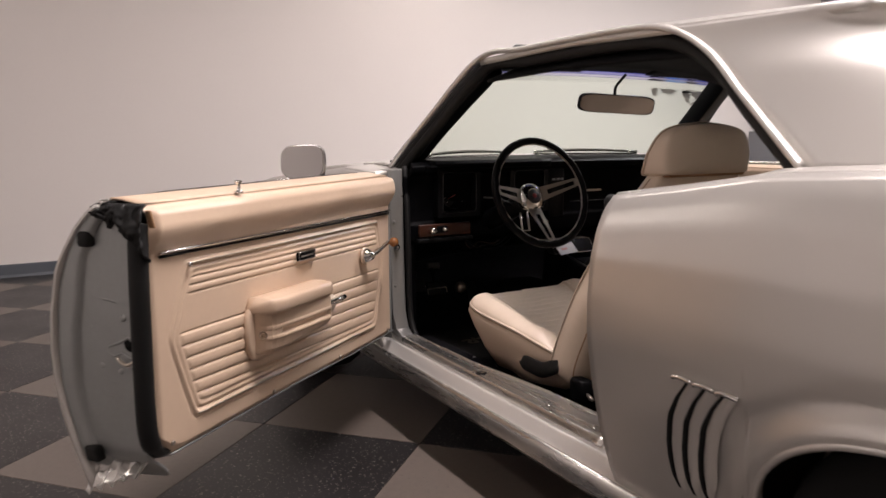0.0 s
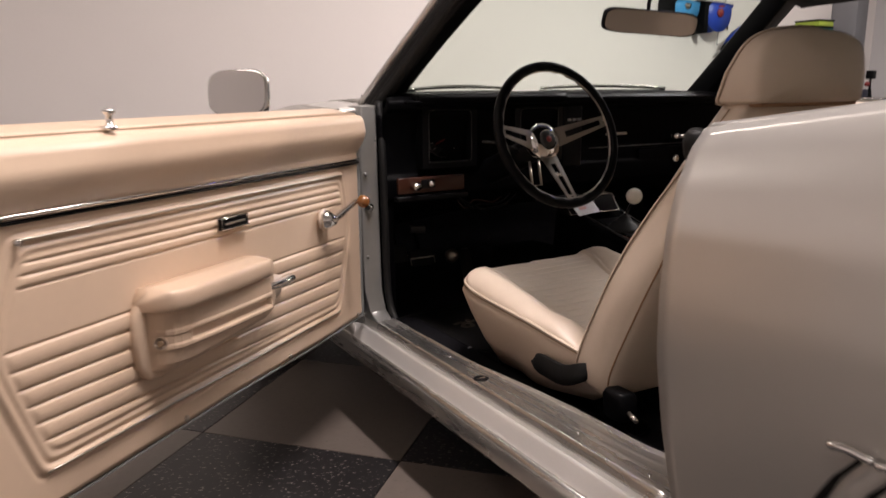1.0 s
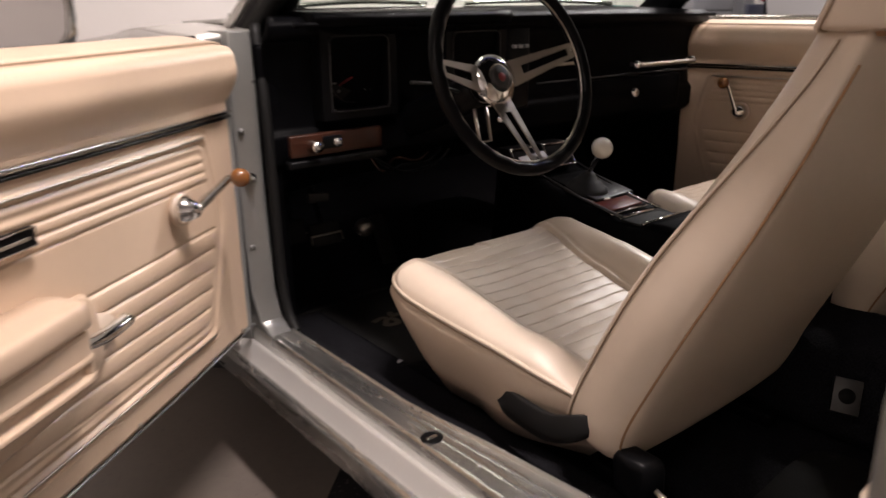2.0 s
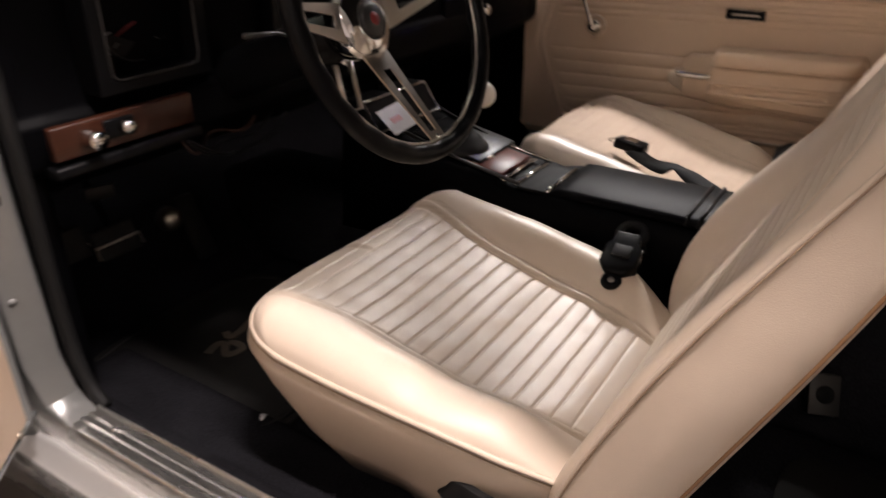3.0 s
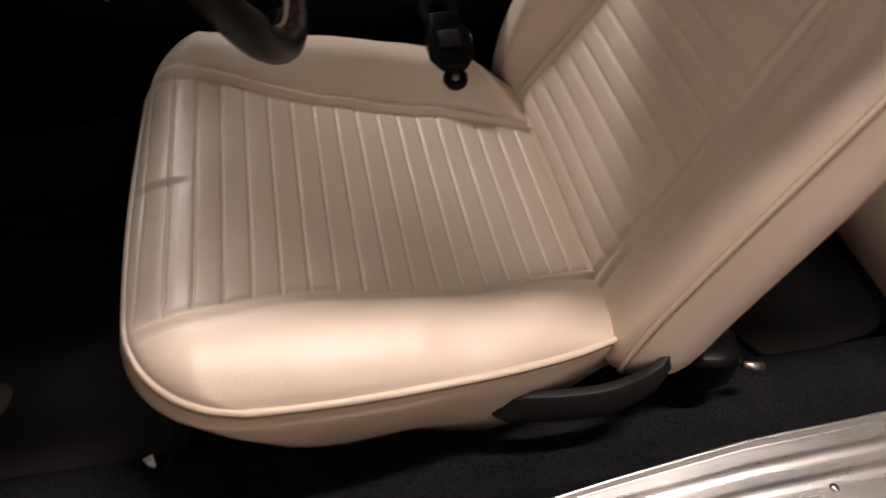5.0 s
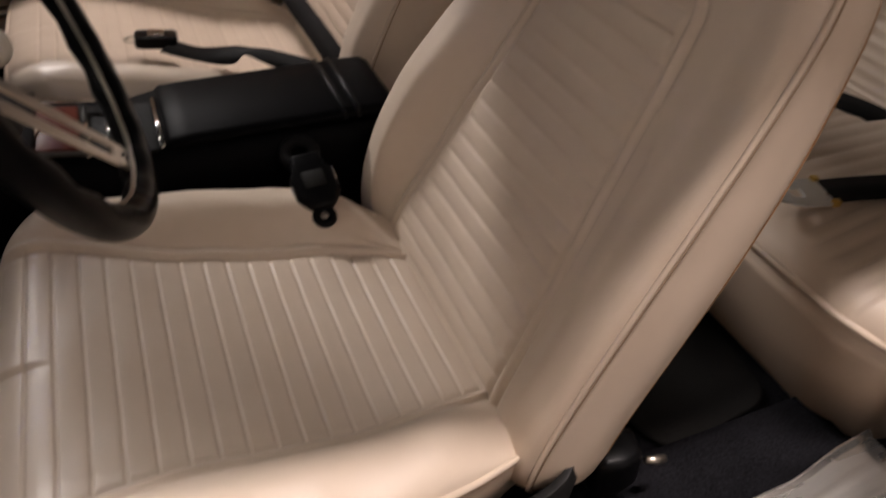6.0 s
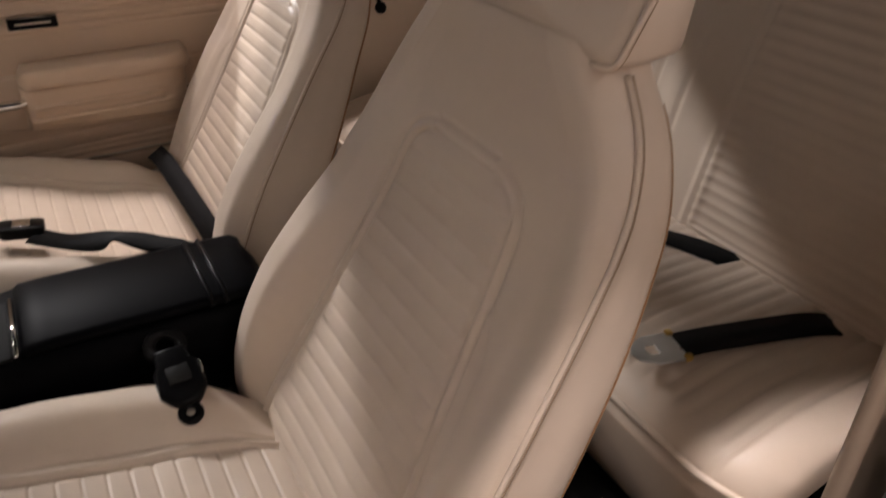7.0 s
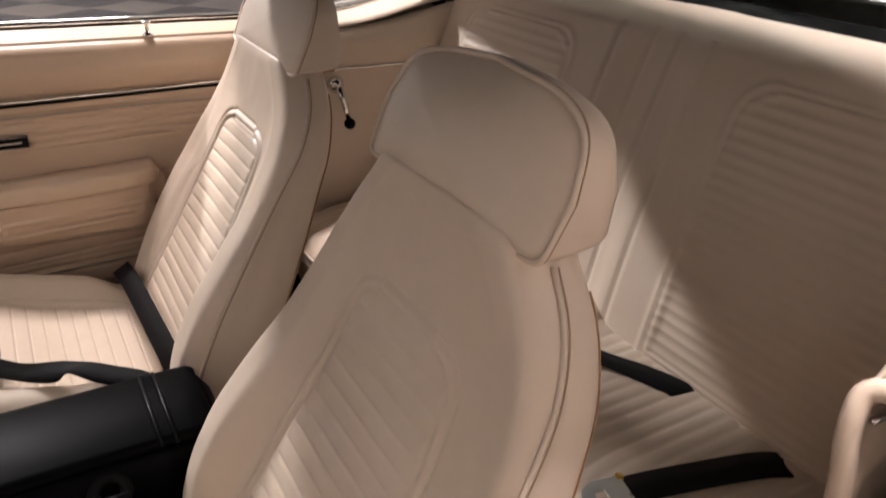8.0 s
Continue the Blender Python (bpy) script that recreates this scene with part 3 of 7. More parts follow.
# ---- sills, pillars, carpet ----
def sills():
    for s in (-1, 1):
        # ribbed scuff plate
        def plate(y, v):
            inner = interp(y, [(-0.565, 0.676), (-0.50, 0.682), (-0.46, 0.691), (-0.43, 0.696), (-0.25, 0.700), (-0.1, 0.714), (0.1, 0.738), (0.5, 0.744)])
            x = inner + (0.794 - inner) * v
            z = 0.3215 + 0.0008 * max(0.0, math.sin(v * 8 * math.pi)) * (1 if 0.12 < v < 0.75 else 0) - 0.018 * sstep(0.93, 1.0, v) + 0.006 * sstep(0.08, 0.0, v)
            return (s * x, y, z)

        pl = part("sill_plate", sheet(plate, lin(-0.565, 0.50, 40), lin(0, 1, 50)), ALU, CAR, "worn ribbed aluminium sill plate", thick=0.003 * (1 if s > 0 else -1))
        for y in (0.44, 0.155, -0.10, -0.32, -0.50):
            part("screw", lathe([(0.0001, 0.003), (0.004, 0.0025), (0.006, 0.0), (0.006, -0.002)], (s * 0.762, y, 0.3235), n=10), CHROME, pl)
        if s < 0:
            part("badge_plug", lathe([(0.0001, 0.002), (0.012, 0.0022), (0.017, 0.002), (0.019, 0.0)], (-0.772, 0.0, 0.3235), n=24), BLACK_SATIN, pl, "oval black emblem in the sill plate")
            part("badge_plug_mark", box(-0.782, -0.762, -0.004, 0.004, 0.3235, 0.3262, 0.001), CHROME, pl)
        # bright lip under the door opening
        part("rocker_trim", loft([[(s * a, y, b) for a, b in ((0.834, 0.200), (0.842, 0.212), (0.842, 0.250), (0.836, 0.262), (0.828, 0.262), (0.828, 0.200))] for y in (-1.02, 0.92)]), ALU, CAR, "bright rocker moulding")
        # hinge pillar with its curved foot
        col = []
        for z, y0, w in ((0.315, 0.44, 0.790), (0.325, 0.50, 0.795), (0.345, 0.535, 0.800), (0.40, 0.555, 0.805), (0.60, 0.562, 0.806), (0.80, 0.565, 0.803), (0.92, 0.57, 0.795)):
            col.append([(s * w, y0 + 0.005, z), (s * (w - 0.004), y0, z), (s * 0.752, y0, z), (s * 0.744, y0 + 0.012, z), (s * 0.744, 0.66, z), (s * w, 0.66, z)])
        hp = part("hinge_pillar", loft(col), PILLAR_SHADED, CAR, "silver painted door hinge pillar, toned down for shade", bevel=0.004)
        part("door_light_switch", lathe([(0.012, 0.0), (0.012, 0.006), (0.006, 0.008), (0.006, 0.018), (0.0001, 0.02)], (s * 0.782, 0.560, 0.642), (0, -1, 0), 14), CHROME, hp)
        for z in (0.735, 0.50):
            part("hinge_bolt", lathe([(0.006, 0.0), (0.006, 0.005), (0.0001, 0.006)], (s * 0.79, 0.562, z), (0, -1, 0), 6), PILLAR_SHADED, hp)
        part("pillar_seal", tube(smooth_line([(s * 0.736, 0.500, 0.318), (s * 0.738, 0.530, 0.36), (s * 0.738, 0.548, 0.45), (s * 0.738, 0.555, 0.75), (s * 0.725, 0.60, 0.93)], 6), 0.011, 8), RUBBER, CAR, "black door seal")
        part("sill_carpet", sheet(lambda y, v: (s * interp(v, [(0, 0.57), (0.35, 0.655), (0.6, 0.70), (0.8, 0.718), (1, interp(y, [(-0.2, 0.722), (0.1, 0.740)]))]), y, interp(v, [(0, 0.238), (0.35, 0.246), (0.6, 0.266), (0.8, 0.296), (1, 0.3085)]) + 0.0025 * noise.noise(Vector((y * 14, v * 5, s)))), lin(-0.60, 0.70, 60), lin(0, 1, 20)), CARPET, CAR, "black carpet turned up to the sill", thick=0.012 * (1 if s > 0 else -1))
        # latch pillar at the rear of the door opening
        post = []
        for z in (0.30, 0.40, 0.55, 0.70, 0.82, 0.893):
            post.append([(s * (side_x(z, -0.65) - 0.002), -0.652, z), (s * (side_x(z, -0.65) - 0.02), -0.648, z), (s * (side_x(z, -0.65) - 0.05), -0.628, z), (s * 0.745, -0.615, z), (s * 0.735, -0.66, z)])
        part("latch_pillar", loft(post), JAMB_SHADED if s < 0 else CREAM, CAR, bevel=0.005)
        part("quarter_seal_end", tube(smooth_line([(s * 0.824, -0.606, 0.904), (s * 0.818, -0.603, 0.882), (s * 0.808, -0.604, 0.846), (s * 0.800, -0.608, 0.826)], 4), [0.010, 0.013, 0.016, 0.018, 0.018, 0.018, 0.017, 0.016, 0.014, 0.012, 0.010, 0.008, 0.006], 8), RUBBER, CAR, "black rubber seal end at the rear quarter")
        part("latch_seal", tube([(s * (0.79 if z < 0.6 else 0.80), -0.624, z) for z in lin(0.33, 0.885, 10)], 0.014, 8), RUBBER, CAR)
    tun = [[(s2 * w, y, z) for s2, w, z in ((-1, 0.17, 0.235), (-1, 0.155, 0.33), (-1, 0.11, 0.39), (1, 0.11, 0.39), (1, 0.155, 0.33), (1, 0.17, 0.235))] for y in (-1.0, 0.4, 0.98)]
    part("transmission_tunnel", loft(tun), CARPET, CAR, bevel=0.03)


sills()

# ---- doors ----
PANEL_U = 1.205
HEX_OUT = [(1.085, 0.772), (0.110, 0.757), (0.070, 0.595), (0.148, 0.395), (1.082, 0.421), (1.150, 0.612)]


def inset_depth(u, z, poly):
    """Distance inside a convex outline (negative outside), with eased corners."""
    e = 0.0
    n = len(poly)
    for i in range(n):
        (a, b), (c, d) = poly[i], poly[(i + 1) % n]
        dx, dy = c - a, d - b
        e += math.exp(max(-40.0, min(40.0, ((dx * (z - b) - dy * (u - a)) / math.hypot(dx, dy)) / 0.006)))
    return -0.006 * math.log(e)


if inset_depth(0.6, 0.6, HEX_OUT) < 0:
    HEX_OUT = HEX_OUT[::-1]


def panel_bottom(u):
    base = interp(u, [(0.0, 0.336), (0.3, 0.338), (0.63, 0.350), (1.10, 0.356), (1.205, 0.358)])
    k = max(0.0, u - (PANEL_U - 0.090)) / 0.090
    f = max(0.0, 0.035 - u) / 0.035
    return base + 0.085 * (1 - math.sqrt(max(0.0, 1 - min(k, 1.0) ** 2))) + 0.03 * (1 - math.sqrt(max(0.0, 1 - min(f, 1.0) ** 2)))


def groove(z, lines, puff, deep):
    """Padded strips between stitched lines, top line first."""
    if z > lines[0] + 0.006 or z < lines[-1] - 0.006:
        return 0.0
    near = min(abs(z - q) for q in lines)
    d = -deep * math.exp(-(near / 0.0021) ** 2)
    for a, b in zip(lines, lines[1:]):
        if b < z < a:
            d += puff * math.sin(math.pi * (a - z) / (a - b)) ** 0.7
    return d


def panel_depth(u, z):
    """Relief of the door trim towards the cabin."""
    d = 0.0
    # padded roll at the top
    if z > 0.80:
        t = min((z - 0.80) / 0.10, 1.0)
        d += 0.030 * math.sin(min(t * 1.6, 1.0) * math.pi / 2) * math.sqrt(max(0.0, 1 - max(0.0, (t - 0.78) / 0.225) ** 2)) * (1 - 0.16 * sstep(0.45, 0.9, t))
    k = inset_depth(u, z, HEX_OUT)
    # raised welt round the embossed field
    d += 0.0046 * math.exp(-((k - 0.005) / 0.0050) ** 2) + 0.0020 * math.exp(-((k - 0.021) / 0.004) ** 2)
    d -= 0.0024 * math.exp(-((k - 0.013) / 0.003) ** 2) + 0.0022 * math.exp(-((k + 0.004) / 0.003) ** 2)
    if k > 0.026:
        m = sstep(0.028, 0.036, k)
        tilt = 0.024 * (u - 1.05)
        d += m * groove(z, [q + tilt for q in (0.750, 0.733, 0.716, 0.699)], 0.0022, 0.0024)
        w = (1.1 - u) / 0.985
        d += m * groove(z, [0.617 - 0.0288 * q + w * (-0.030 - 0.0052 * q) for q in range(8)], 0.0030, 0.0030)
    d += 0.0016 * noise.noise(Vector((u * 6, z * 6, 2.0)))
    # rounded border of the whole card
    e = min(u, PANEL_U - u, z - panel_bottom(u))
    d -= 0.014 * (1 - sstep(0.0, 0.022, e))
    return d


def door_trim(place, s_flip, detailed, parent):
    """The cream trim, its armrest, handles and badge; place(u, o, z), with o outward."""
    nu, nz = (270, 330) if detailed else (200, 230)

    def fn(u, v):
        lo = panel_bottom(u)
        z = lo + (0.903 - 0.008 * sstep(0.06, 0.0, u) - lo) * v
        return place(u, -panel_depth(u, z), z)

    trim = part("door_trim", sheet(fn, lin(0.0, PANEL_U, nu), lin(0, 1, nz)), DOOR_CREAM, parent, "cream vinyl door trim with embossed ribs")
    # top cap over to the window slot
    cap = sheet(lambda u, v: place(u, -panel_depth(u, 0.90) * (1 - v) + 0.075 * v, 0.903 + 0.010 * math.sin(v * math.pi / 2) - 0.008 * sstep(0.06, 0.0, u)), lin(0.0, PANEL_U, 40), lin(0, 1, 8))
    part("top_cap", cap, DOOR_CREAM, parent, thick=0.004)
    # bright strip
    line = [place(u, -0.006 - panel_depth(u, 0.788), 0.782 + 0.017 * u) for u in lin(0.012, 1.165, 30)]
    part("trim_strip", tube(line, 0.0075, 6, flat=0.6), CHROME, parent, "slim bright strip across the trim")
    # black rod just below, drawn as the strip's shadow
    line = [place(u, -0.004 - panel_depth(u, 0.775), 0.773 + 0.017 * u) for u in lin(0.012, 1.165, 30)]
    part("strip_shadow_gap", tube(line, 0.005, 6, flat=0.6), BLACK_SATIN, parent)
    for (a, b), (c, d) in (((1.075, 0.7665), (0.125, 0.752)), ((0.160, 0.4005), (1.075, 0.426))):
        pts = [place(a + (c - a) * t, -panel_depth(a + (c - a) * t, b + (d - b) * t) - 0.0004, b + (d - b) * t) for t in lin(0.0, 1.0, 30)]
        part("welt_strip", tube(pts, 0.0020, 6), SATIN, parent)
    part("welt_tip", ball(place(1.078, -0.006, 0.764), 0.006, 10), CHROME, parent)
    # armrest: backing plate, body with two long grooves, padded top
    back = [(0.470, 0.520), (0.480, 0.503), (0.60, 0.492), (0.845, 0.480), (0.872, 0.488), (0.888, 0.515), (0.893, 0.560), (0.888, 0.605), (0.870, 0.628), (0.490, 0.612), (0.472, 0.596)]
    arm = part("armrest", prism(back, lambda a, b, d: place(a, d, b), 0.003, -0.016), DOOR_CREAM, parent, "cream moulded armrest", bevel=0.007)
    shell = []
    for u, dep, g in ((0.541, 0.020, 0.0), (0.543, 0.044, 0.0), (0.549, 0.056, 0.0), (0.560, 0.060, 0.0), (0.568, 0.061, 1.0), (0.62, 0.062, 1.0), (0.68, 0.063, 1.0), (0.74, 0.063, 1.0), (0.776, 0.062, 1.0), (0.800, 0.0615, 1.0), (0.812, 0.060, 0.0), (0.832, 0.058, 0.0), (0.846, 0.053, 0.0), (0.856, 0.043, 0.0), (0.862, 0.030, 0.0), (0.865, 0.016, 0.0)):
        top = interp(u, [(0.50, 0.592), (0.885, 0.606)])
        bot = interp(u, [(0.50, 0.506), (0.80, 0.496), (0.885, 0.500)])
        k = 0.007 * g
        prof = ((0.0, top), (-dep * 0.7, top + 0.002), (-dep + 0.002, top), (-dep, top - 0.006), (-dep, top - 0.030), (-dep - 0.002, top - 0.034), (-dep - 0.002, top - 0.039), (-dep + k, top - 0.043), (-dep + k, top - 0.055), (-dep - 0.002, top - 0.059),
                (-dep - 0.002, top - 0.064), (-dep * 0.97, top - 0.069), (-dep * 0.90, bot + 0.016), (-dep * 0.72, bot + 0.004), (-dep * 0.45, bot), (0.0, bot))
        shell.append([place(u, o, z) for o, z in prof])
    part("arm_body", loft(shell), DOOR_CREAM, arm, smooth=False, bevel=0.0022)
    pad = []
    for i in range(25):
        k = i / 24
        u = 0.541 + 0.336 * k
        end = min(1.0, k / 0.035, (1 - k) / 0.05)
        end = math.sqrt(max(0.0, 1 - (1 - end) ** 2))
        dep = 0.014 + (interp(u, [(0.54, 0.066), (0.66, 0.074), (0.82, 0.078), (0.85, 0.070), (0.877, 0.055)]) - 0.014) * end
        zb = interp(u, [(0.50, 0.594), (0.87, 0.607)])
        zt = zb + 0.014 + 0.023 * end
        row = [place(u, 0.003, zb)]
        for j in range(13):
            a = math.pi * j / 12 - math.pi / 2
            row.append(place(u, -dep + 0.016 - 0.016 * math.copysign(abs(math.cos(a)) ** 0.5, math.cos(a)), 0.5 * (zb + zt) + 0.5 * (zt - zb) * math.copysign(abs(math.sin(a)) ** 0.7, math.sin(a))))
        row += [place(u, -0.45 * dep, zt + 0.003), place(u, 0.003, zt + 0.001)]
        pad.append(row)
    part("arm_pad", loft(pad), DOOR_CREAM, arm, "padded armrest top")
    part("screw_recess", lathe([(0.012, 0.0), (0.011, 0.0008), (0.008, -0.004), (0.0001, -0.005)], place(0.8605, -0.036, 0.552), place(1, -0.45, 0) - place(0, 0, 0), 14), CREAM_DARK, arm)
    part("armrest_screw", lathe([(0.0055, 0.0), (0.0055, 0.002), (0.003, 0.003), (0.0001, 0.002)], place(0.8600, -0.036, 0.552), place(1, -0.45, 0) - place(0, 0, 0), 12), SEAM, arm)
    # inner handle
    h = [place(0.552, -0.040, 0.570), place(0.535, -0.052, 0.570), place(0.500, -0.056, 0.571), place(0.468, -0.054, 0.572)]
    hd = part("door_handle", tube(smooth_line(h, 5), [0.011] * 6 + [0.012] * 5 + [0.012] * 4 + [0.009], 10, flat=0.75), CHROME, parent, "chrome paddle door handle")
    part("handle_recess", prism([(0.50 + 0.055 * math.cos(t), 0.56 + 0.03 * math.sin(t)) for t in lin(0, 2 * math.pi, 17)[:-1]], lambda a, b, d: place(a - 0.01, d, b - 0.012), 0.001, -0.012), CREAM_DARK, hd)
    # window crank with amber knob
    base = place(0.232, -0.012, 0.655)
    cr = part("window_crank", lathe([(0.024, 0.0), (0.024, 0.008), (0.018, 0.016), (0.010, 0.030), (0.0001, 0.034)], base, place(0, -1, 0) - place(0, 0, 0), 20), CHROME, parent, "chrome window crank with an amber knob")
    up = detailed
    end = (0.145, 0.690) if up else (0.205, 0.74)
    arm_pts = [place(0.232, -0.036, 0.656), place(0.5 * (0.232 + end[0]), -0.046, 0.5 * (0.656 + end[1])), place(end[0], -0.055, end[1])]
    part("crank_arm", tube(smooth_line(arm_pts, 5), [0.011] * 5 + [0.009] * 5 + [0.008], 8, flat=0.6), CHROME, cr)
    part("crank_knob", ball(place(end[0], -0.075, end[1]), 0.0165), AMBER, cr)
    part("crank_washer", lathe([(0.027, -0.006), (0.027, 0.001), (0.02, 0.003)], base, place(0, -1, 0) - place(0, 0, 0), 20), CREAM_DARK, cr)
    # badge with an unreadable bar
    bd = part("trim_badge", mapped(box(0.552, 0.640, -0.008, 0.0, 0.700, 0.724, 0.002), lambda u, o, z: place(u, o - 0.003, z + 0.012 * (u - 0.6))), BLACK_SATIN, parent, "small black nameplate")
    part("badge_bar", mapped(box(0.564, 0.628, -0.0105, -0.0085, 0.7095, 0.7135, 0.0005), lambda u, o, z: place(u, o - 0.003, z + 0.012 * (u - 0.6))), SATIN, bd)
    part("badge_rim", tube([place(u, -0.012, z + 0.012 * (u - 0.6)) for u, z in ((0.553, 0.701), (0.639, 0.701), (0.639, 0.723), (0.553, 0.723))], 0.0014, 5, closed=True), CHROME, bd)
    # lock button and the trim screws
    lk = place(0.893, -0.008, 0.905)
    part("lock_knob", lathe([(0.011, 0.0), (0.011, 0.004), (0.0045, 0.007), (0.0045, 0.022), (0.009, 0.026), (0.009, 0.030), (0.0001, 0.031)], lk, (0, 0, 1), 14), CHROME, parent, "chrome lock knob")
    for u in (1.16, 0.772, 0.407, 0.05):
        part("trim_screw", lathe([(0.0065, 0.0), (0.005, 0.003), (0.0001, 0.0035)], place(u, -0.002, panel_bottom(u) + 0.022), place(0, -1, 0) - place(0, 0, 0), 8), SATIN, parent)
    return trim


HINGE = Vector((-0.82, 0.525, 0))
DU, DN = Vector((-0.759, -0.651, 0)), Vector((-0.651, 0.759, 0))


def open_place(u, o, z):
    return HINGE + DU * u + DN * o + Vector((0, 0, z))


def shut_place(u, o, z):
    return Vector((0.70 + o, 0.595 - u, z))


DOOR_SIDE = [(0.262, 0.128), (0.283, 0.142), (0.349, 0.173), (0.397, 0.192), (0.458, 0.212), (0.519, 0.225), (0.593, 0.228), (0.667, 0.222), (0.74, 0.206), (0.80, 0.181), (0.86, 0.137), (0.89, 0.104), (0.905, 0.082)]


def skin_off(z):
    return interp(z, SIDE) - 0.715


def door_off(u, z):
    """How far the open door's outer skin bows out; its top rounds off towards the rear corner."""
    k = sstep(0.95, 1.20, u) * sstep(0.74, 0.80, z)
    low = max(interp(z, DOOR_SIDE), skin_off(z)) if z > 0.5 else interp(z, DOOR_SIDE)
    return low * (1 - k) + interp(z, DOOR_SIDE) * k


def driver_door():
    P = open_place
    tail_u = 1.238
    skin = sheet(lambda u, z: P(u, door_off(u, z) + 0.004, z), lin(-0.03, tail_u, 60), lin(0.300, 0.905, 40))
    door = part("driver_door", skin, SILVER, CAR, "open silver driver door with cream trim", thick=0.008)
    # rear jamb face: a flat inner field, a raised outer hem, rounded in at its foot
    zs = lin(0.318, 0.897, 60)

    def jamb(v, z):
        out = interp(z, DOOR_SIDE)
        o = 0.012 + (out - 0.012) * v
        hem = interp(z, [(0.318, 0.60), (0.40, 0.80), (0.50, 0.78), (0.58, 0.755), (0.64, 0.75), (0.72, 0.72), (0.80, 0.74), (0.897, 0.70)])
        u = tail_u - 0.022 + 0.012 * sstep(hem - 0.05, hem + 0.02, v) - 0.010 * sstep(0.90, 1.0, v)
        u -= 0.055 * (1 - sstep(0.318, 0.395, z)) * (1 - 0.55 * v)
        return P(u + 0.002 * noise.noise(Vector((v * 5, z * 14, 0.4))), o, z)

    part("door_jamb", sheet(jamb, lin(0, 1, 48), zs), JAMB_SHADED, door, "silver painted rear edge of the door, darkened for shade", thick=0.006)
    part("jamb_front", sheet(lambda v, z: P(-0.004 - 0.02 * v, 0.004 + (door_off(0, z) - 0.004) * v, z), lin(0, 1, 6), lin(0.318, 0.895, 20)), JAMB_SHADED, door, thick=0.006)
    part("door_bottom", sheet(lambda u, v: P(u, 0.004 + (door_off(u, 0.30) - 0.004) * v, panel_bottom(min(max(u, 0.04), 1.12)) + 0.004 - 0.045 * v), lin(-0.02, tail_u - 0.08, 30), lin(0, 1, 6)), JAMB_SHADED, door, thick=0.004)
    # creased bare metal at the lower corner
    rnd = random.Random(3)
    foil = []
    for i in range(9):
        for j in range(15):
            f, k = i / 8, j / 14
            foil.append(P(tail_u - 0.060 + 0.050 * f + 0.012 * k, 0.030 + 0.135 * k, 0.362 - (0.020 + 0.062 * k) * f + 0.010 * k + (0.007 * math.sin(k * 30 + f * 2) + rnd.uniform(-0.003, 0.003)) * sstep(0.1, 0.5, f)))
    part("creased_corner", (foil, [(i * 15 + j, (i + 1) * 15 + j, (i + 1) * 15 + j + 1, i * 15 + j + 1) for i in range(8) for j in range(14)]), FOIL, door, "bare creased metal at the lower corner", smooth=False, thick=0.003)
    part("bump_stop", mapped(box(0, 0.024, 0.124, 0.156, 0.362, 0.394, 0.005), lambda u, o, z: P(tail_u - 0.018 + u, o + 0.25 * (z - 0.378), z)), RUBBER, door, "square rubber bump stop")
    # latch mouth with its claw and bright rim
    mouth = [(0.018, 0.592), (0.022, 0.622), (0.040, 0.634), (0.060, 0.622), (0.088, 0.612), (0.094, 0.602), (0.080, 0.592), (0.056, 0.600), (0.040, 0.590)]
    lt = part("latch", prism(mouth, lambda a, b, d: P(d, a, b), 1.206, 1.2212), DULL_BLACK, door, "black latch mouth")
    part("latch_rim", tube([P(1.2212, a, b) for a, b in mouth], 0.0030, 6, closed=True), JAMB_SHADED, lt)
    part("latch_claw", tube(smooth_line([P(1.224, 0.026, 0.586), P(1.228, 0.040, 0.578), P(1.226, 0.058, 0.582), P(1.224, 0.070, 0.590)], 4), 0.0038, 6), SATIN, lt)
    for o, z in ((0.049, 0.674), (0.110, 0.570), (0.062, 0.561), (0.034, 0.575)):
        part("jamb_screw", lathe([(0.0085, -0.004), (0.0085, 0.001), (0.006, 0.004), (0.003, 0.005), (0.0001, 0.004)], P(1.2195, o, z), DU, 10), JAMB_SHADED, door)
    for o0, z0, o1, z1 in ((0.143, 0.718, 0.063, 0.705), (0.135, 0.653, 0.079, 0.646), (0.126, 0.545, 0.072, 0.536), (0.158, 0.511, 0.082, 0.505)):
        part("jamb_rib", tube([P(1.2195, o0, z0), P(1.2195, 0.5 * (o0 + o1), 0.5 * (z0 + z1)), P(1.2195, o1, z1)], 0.0030, 6), JAMB_SHADED, door)
    part("jamb_rib", tube(smooth_line([P(1.2195, 0.160, 0.640), P(1.2195, 0.146, 0.645), P(1.2195, 0.138, 0.630), P(1.2195, 0.134, 0.58), P(1.2195, 0.126, 0.545)], 5), 0.0030, 6), JAMB_SHADED, door)
    # weatherstrip round the rear and the foot, with its torn upper end
    ws = [P(1.206, 0.006, 0.865), P(1.214, 0.004, 0.83), P(1.220, 0.003, 0.75), P(1.222, 0.005, 0.60), P(1.222, 0.007, 0.49), P(1.216, 0.009, 0.425), P(1.196, 0.013, 0.388), P(1.165, 0.019, 0.372), P(1.12, 0.026, 0.368)]
    part("door_seal", tube(smooth_line(ws, 6), [0.020] * 34 + [0.018, 0.017, 0.016, 0.015, 0.014, 0.013, 0.012, 0.011, 0.010, 0.009, 0.009, 0.008, 0.008, 0.008, 0.008], 10), RUBBER, door, "black rubber door seal, loose at the top")

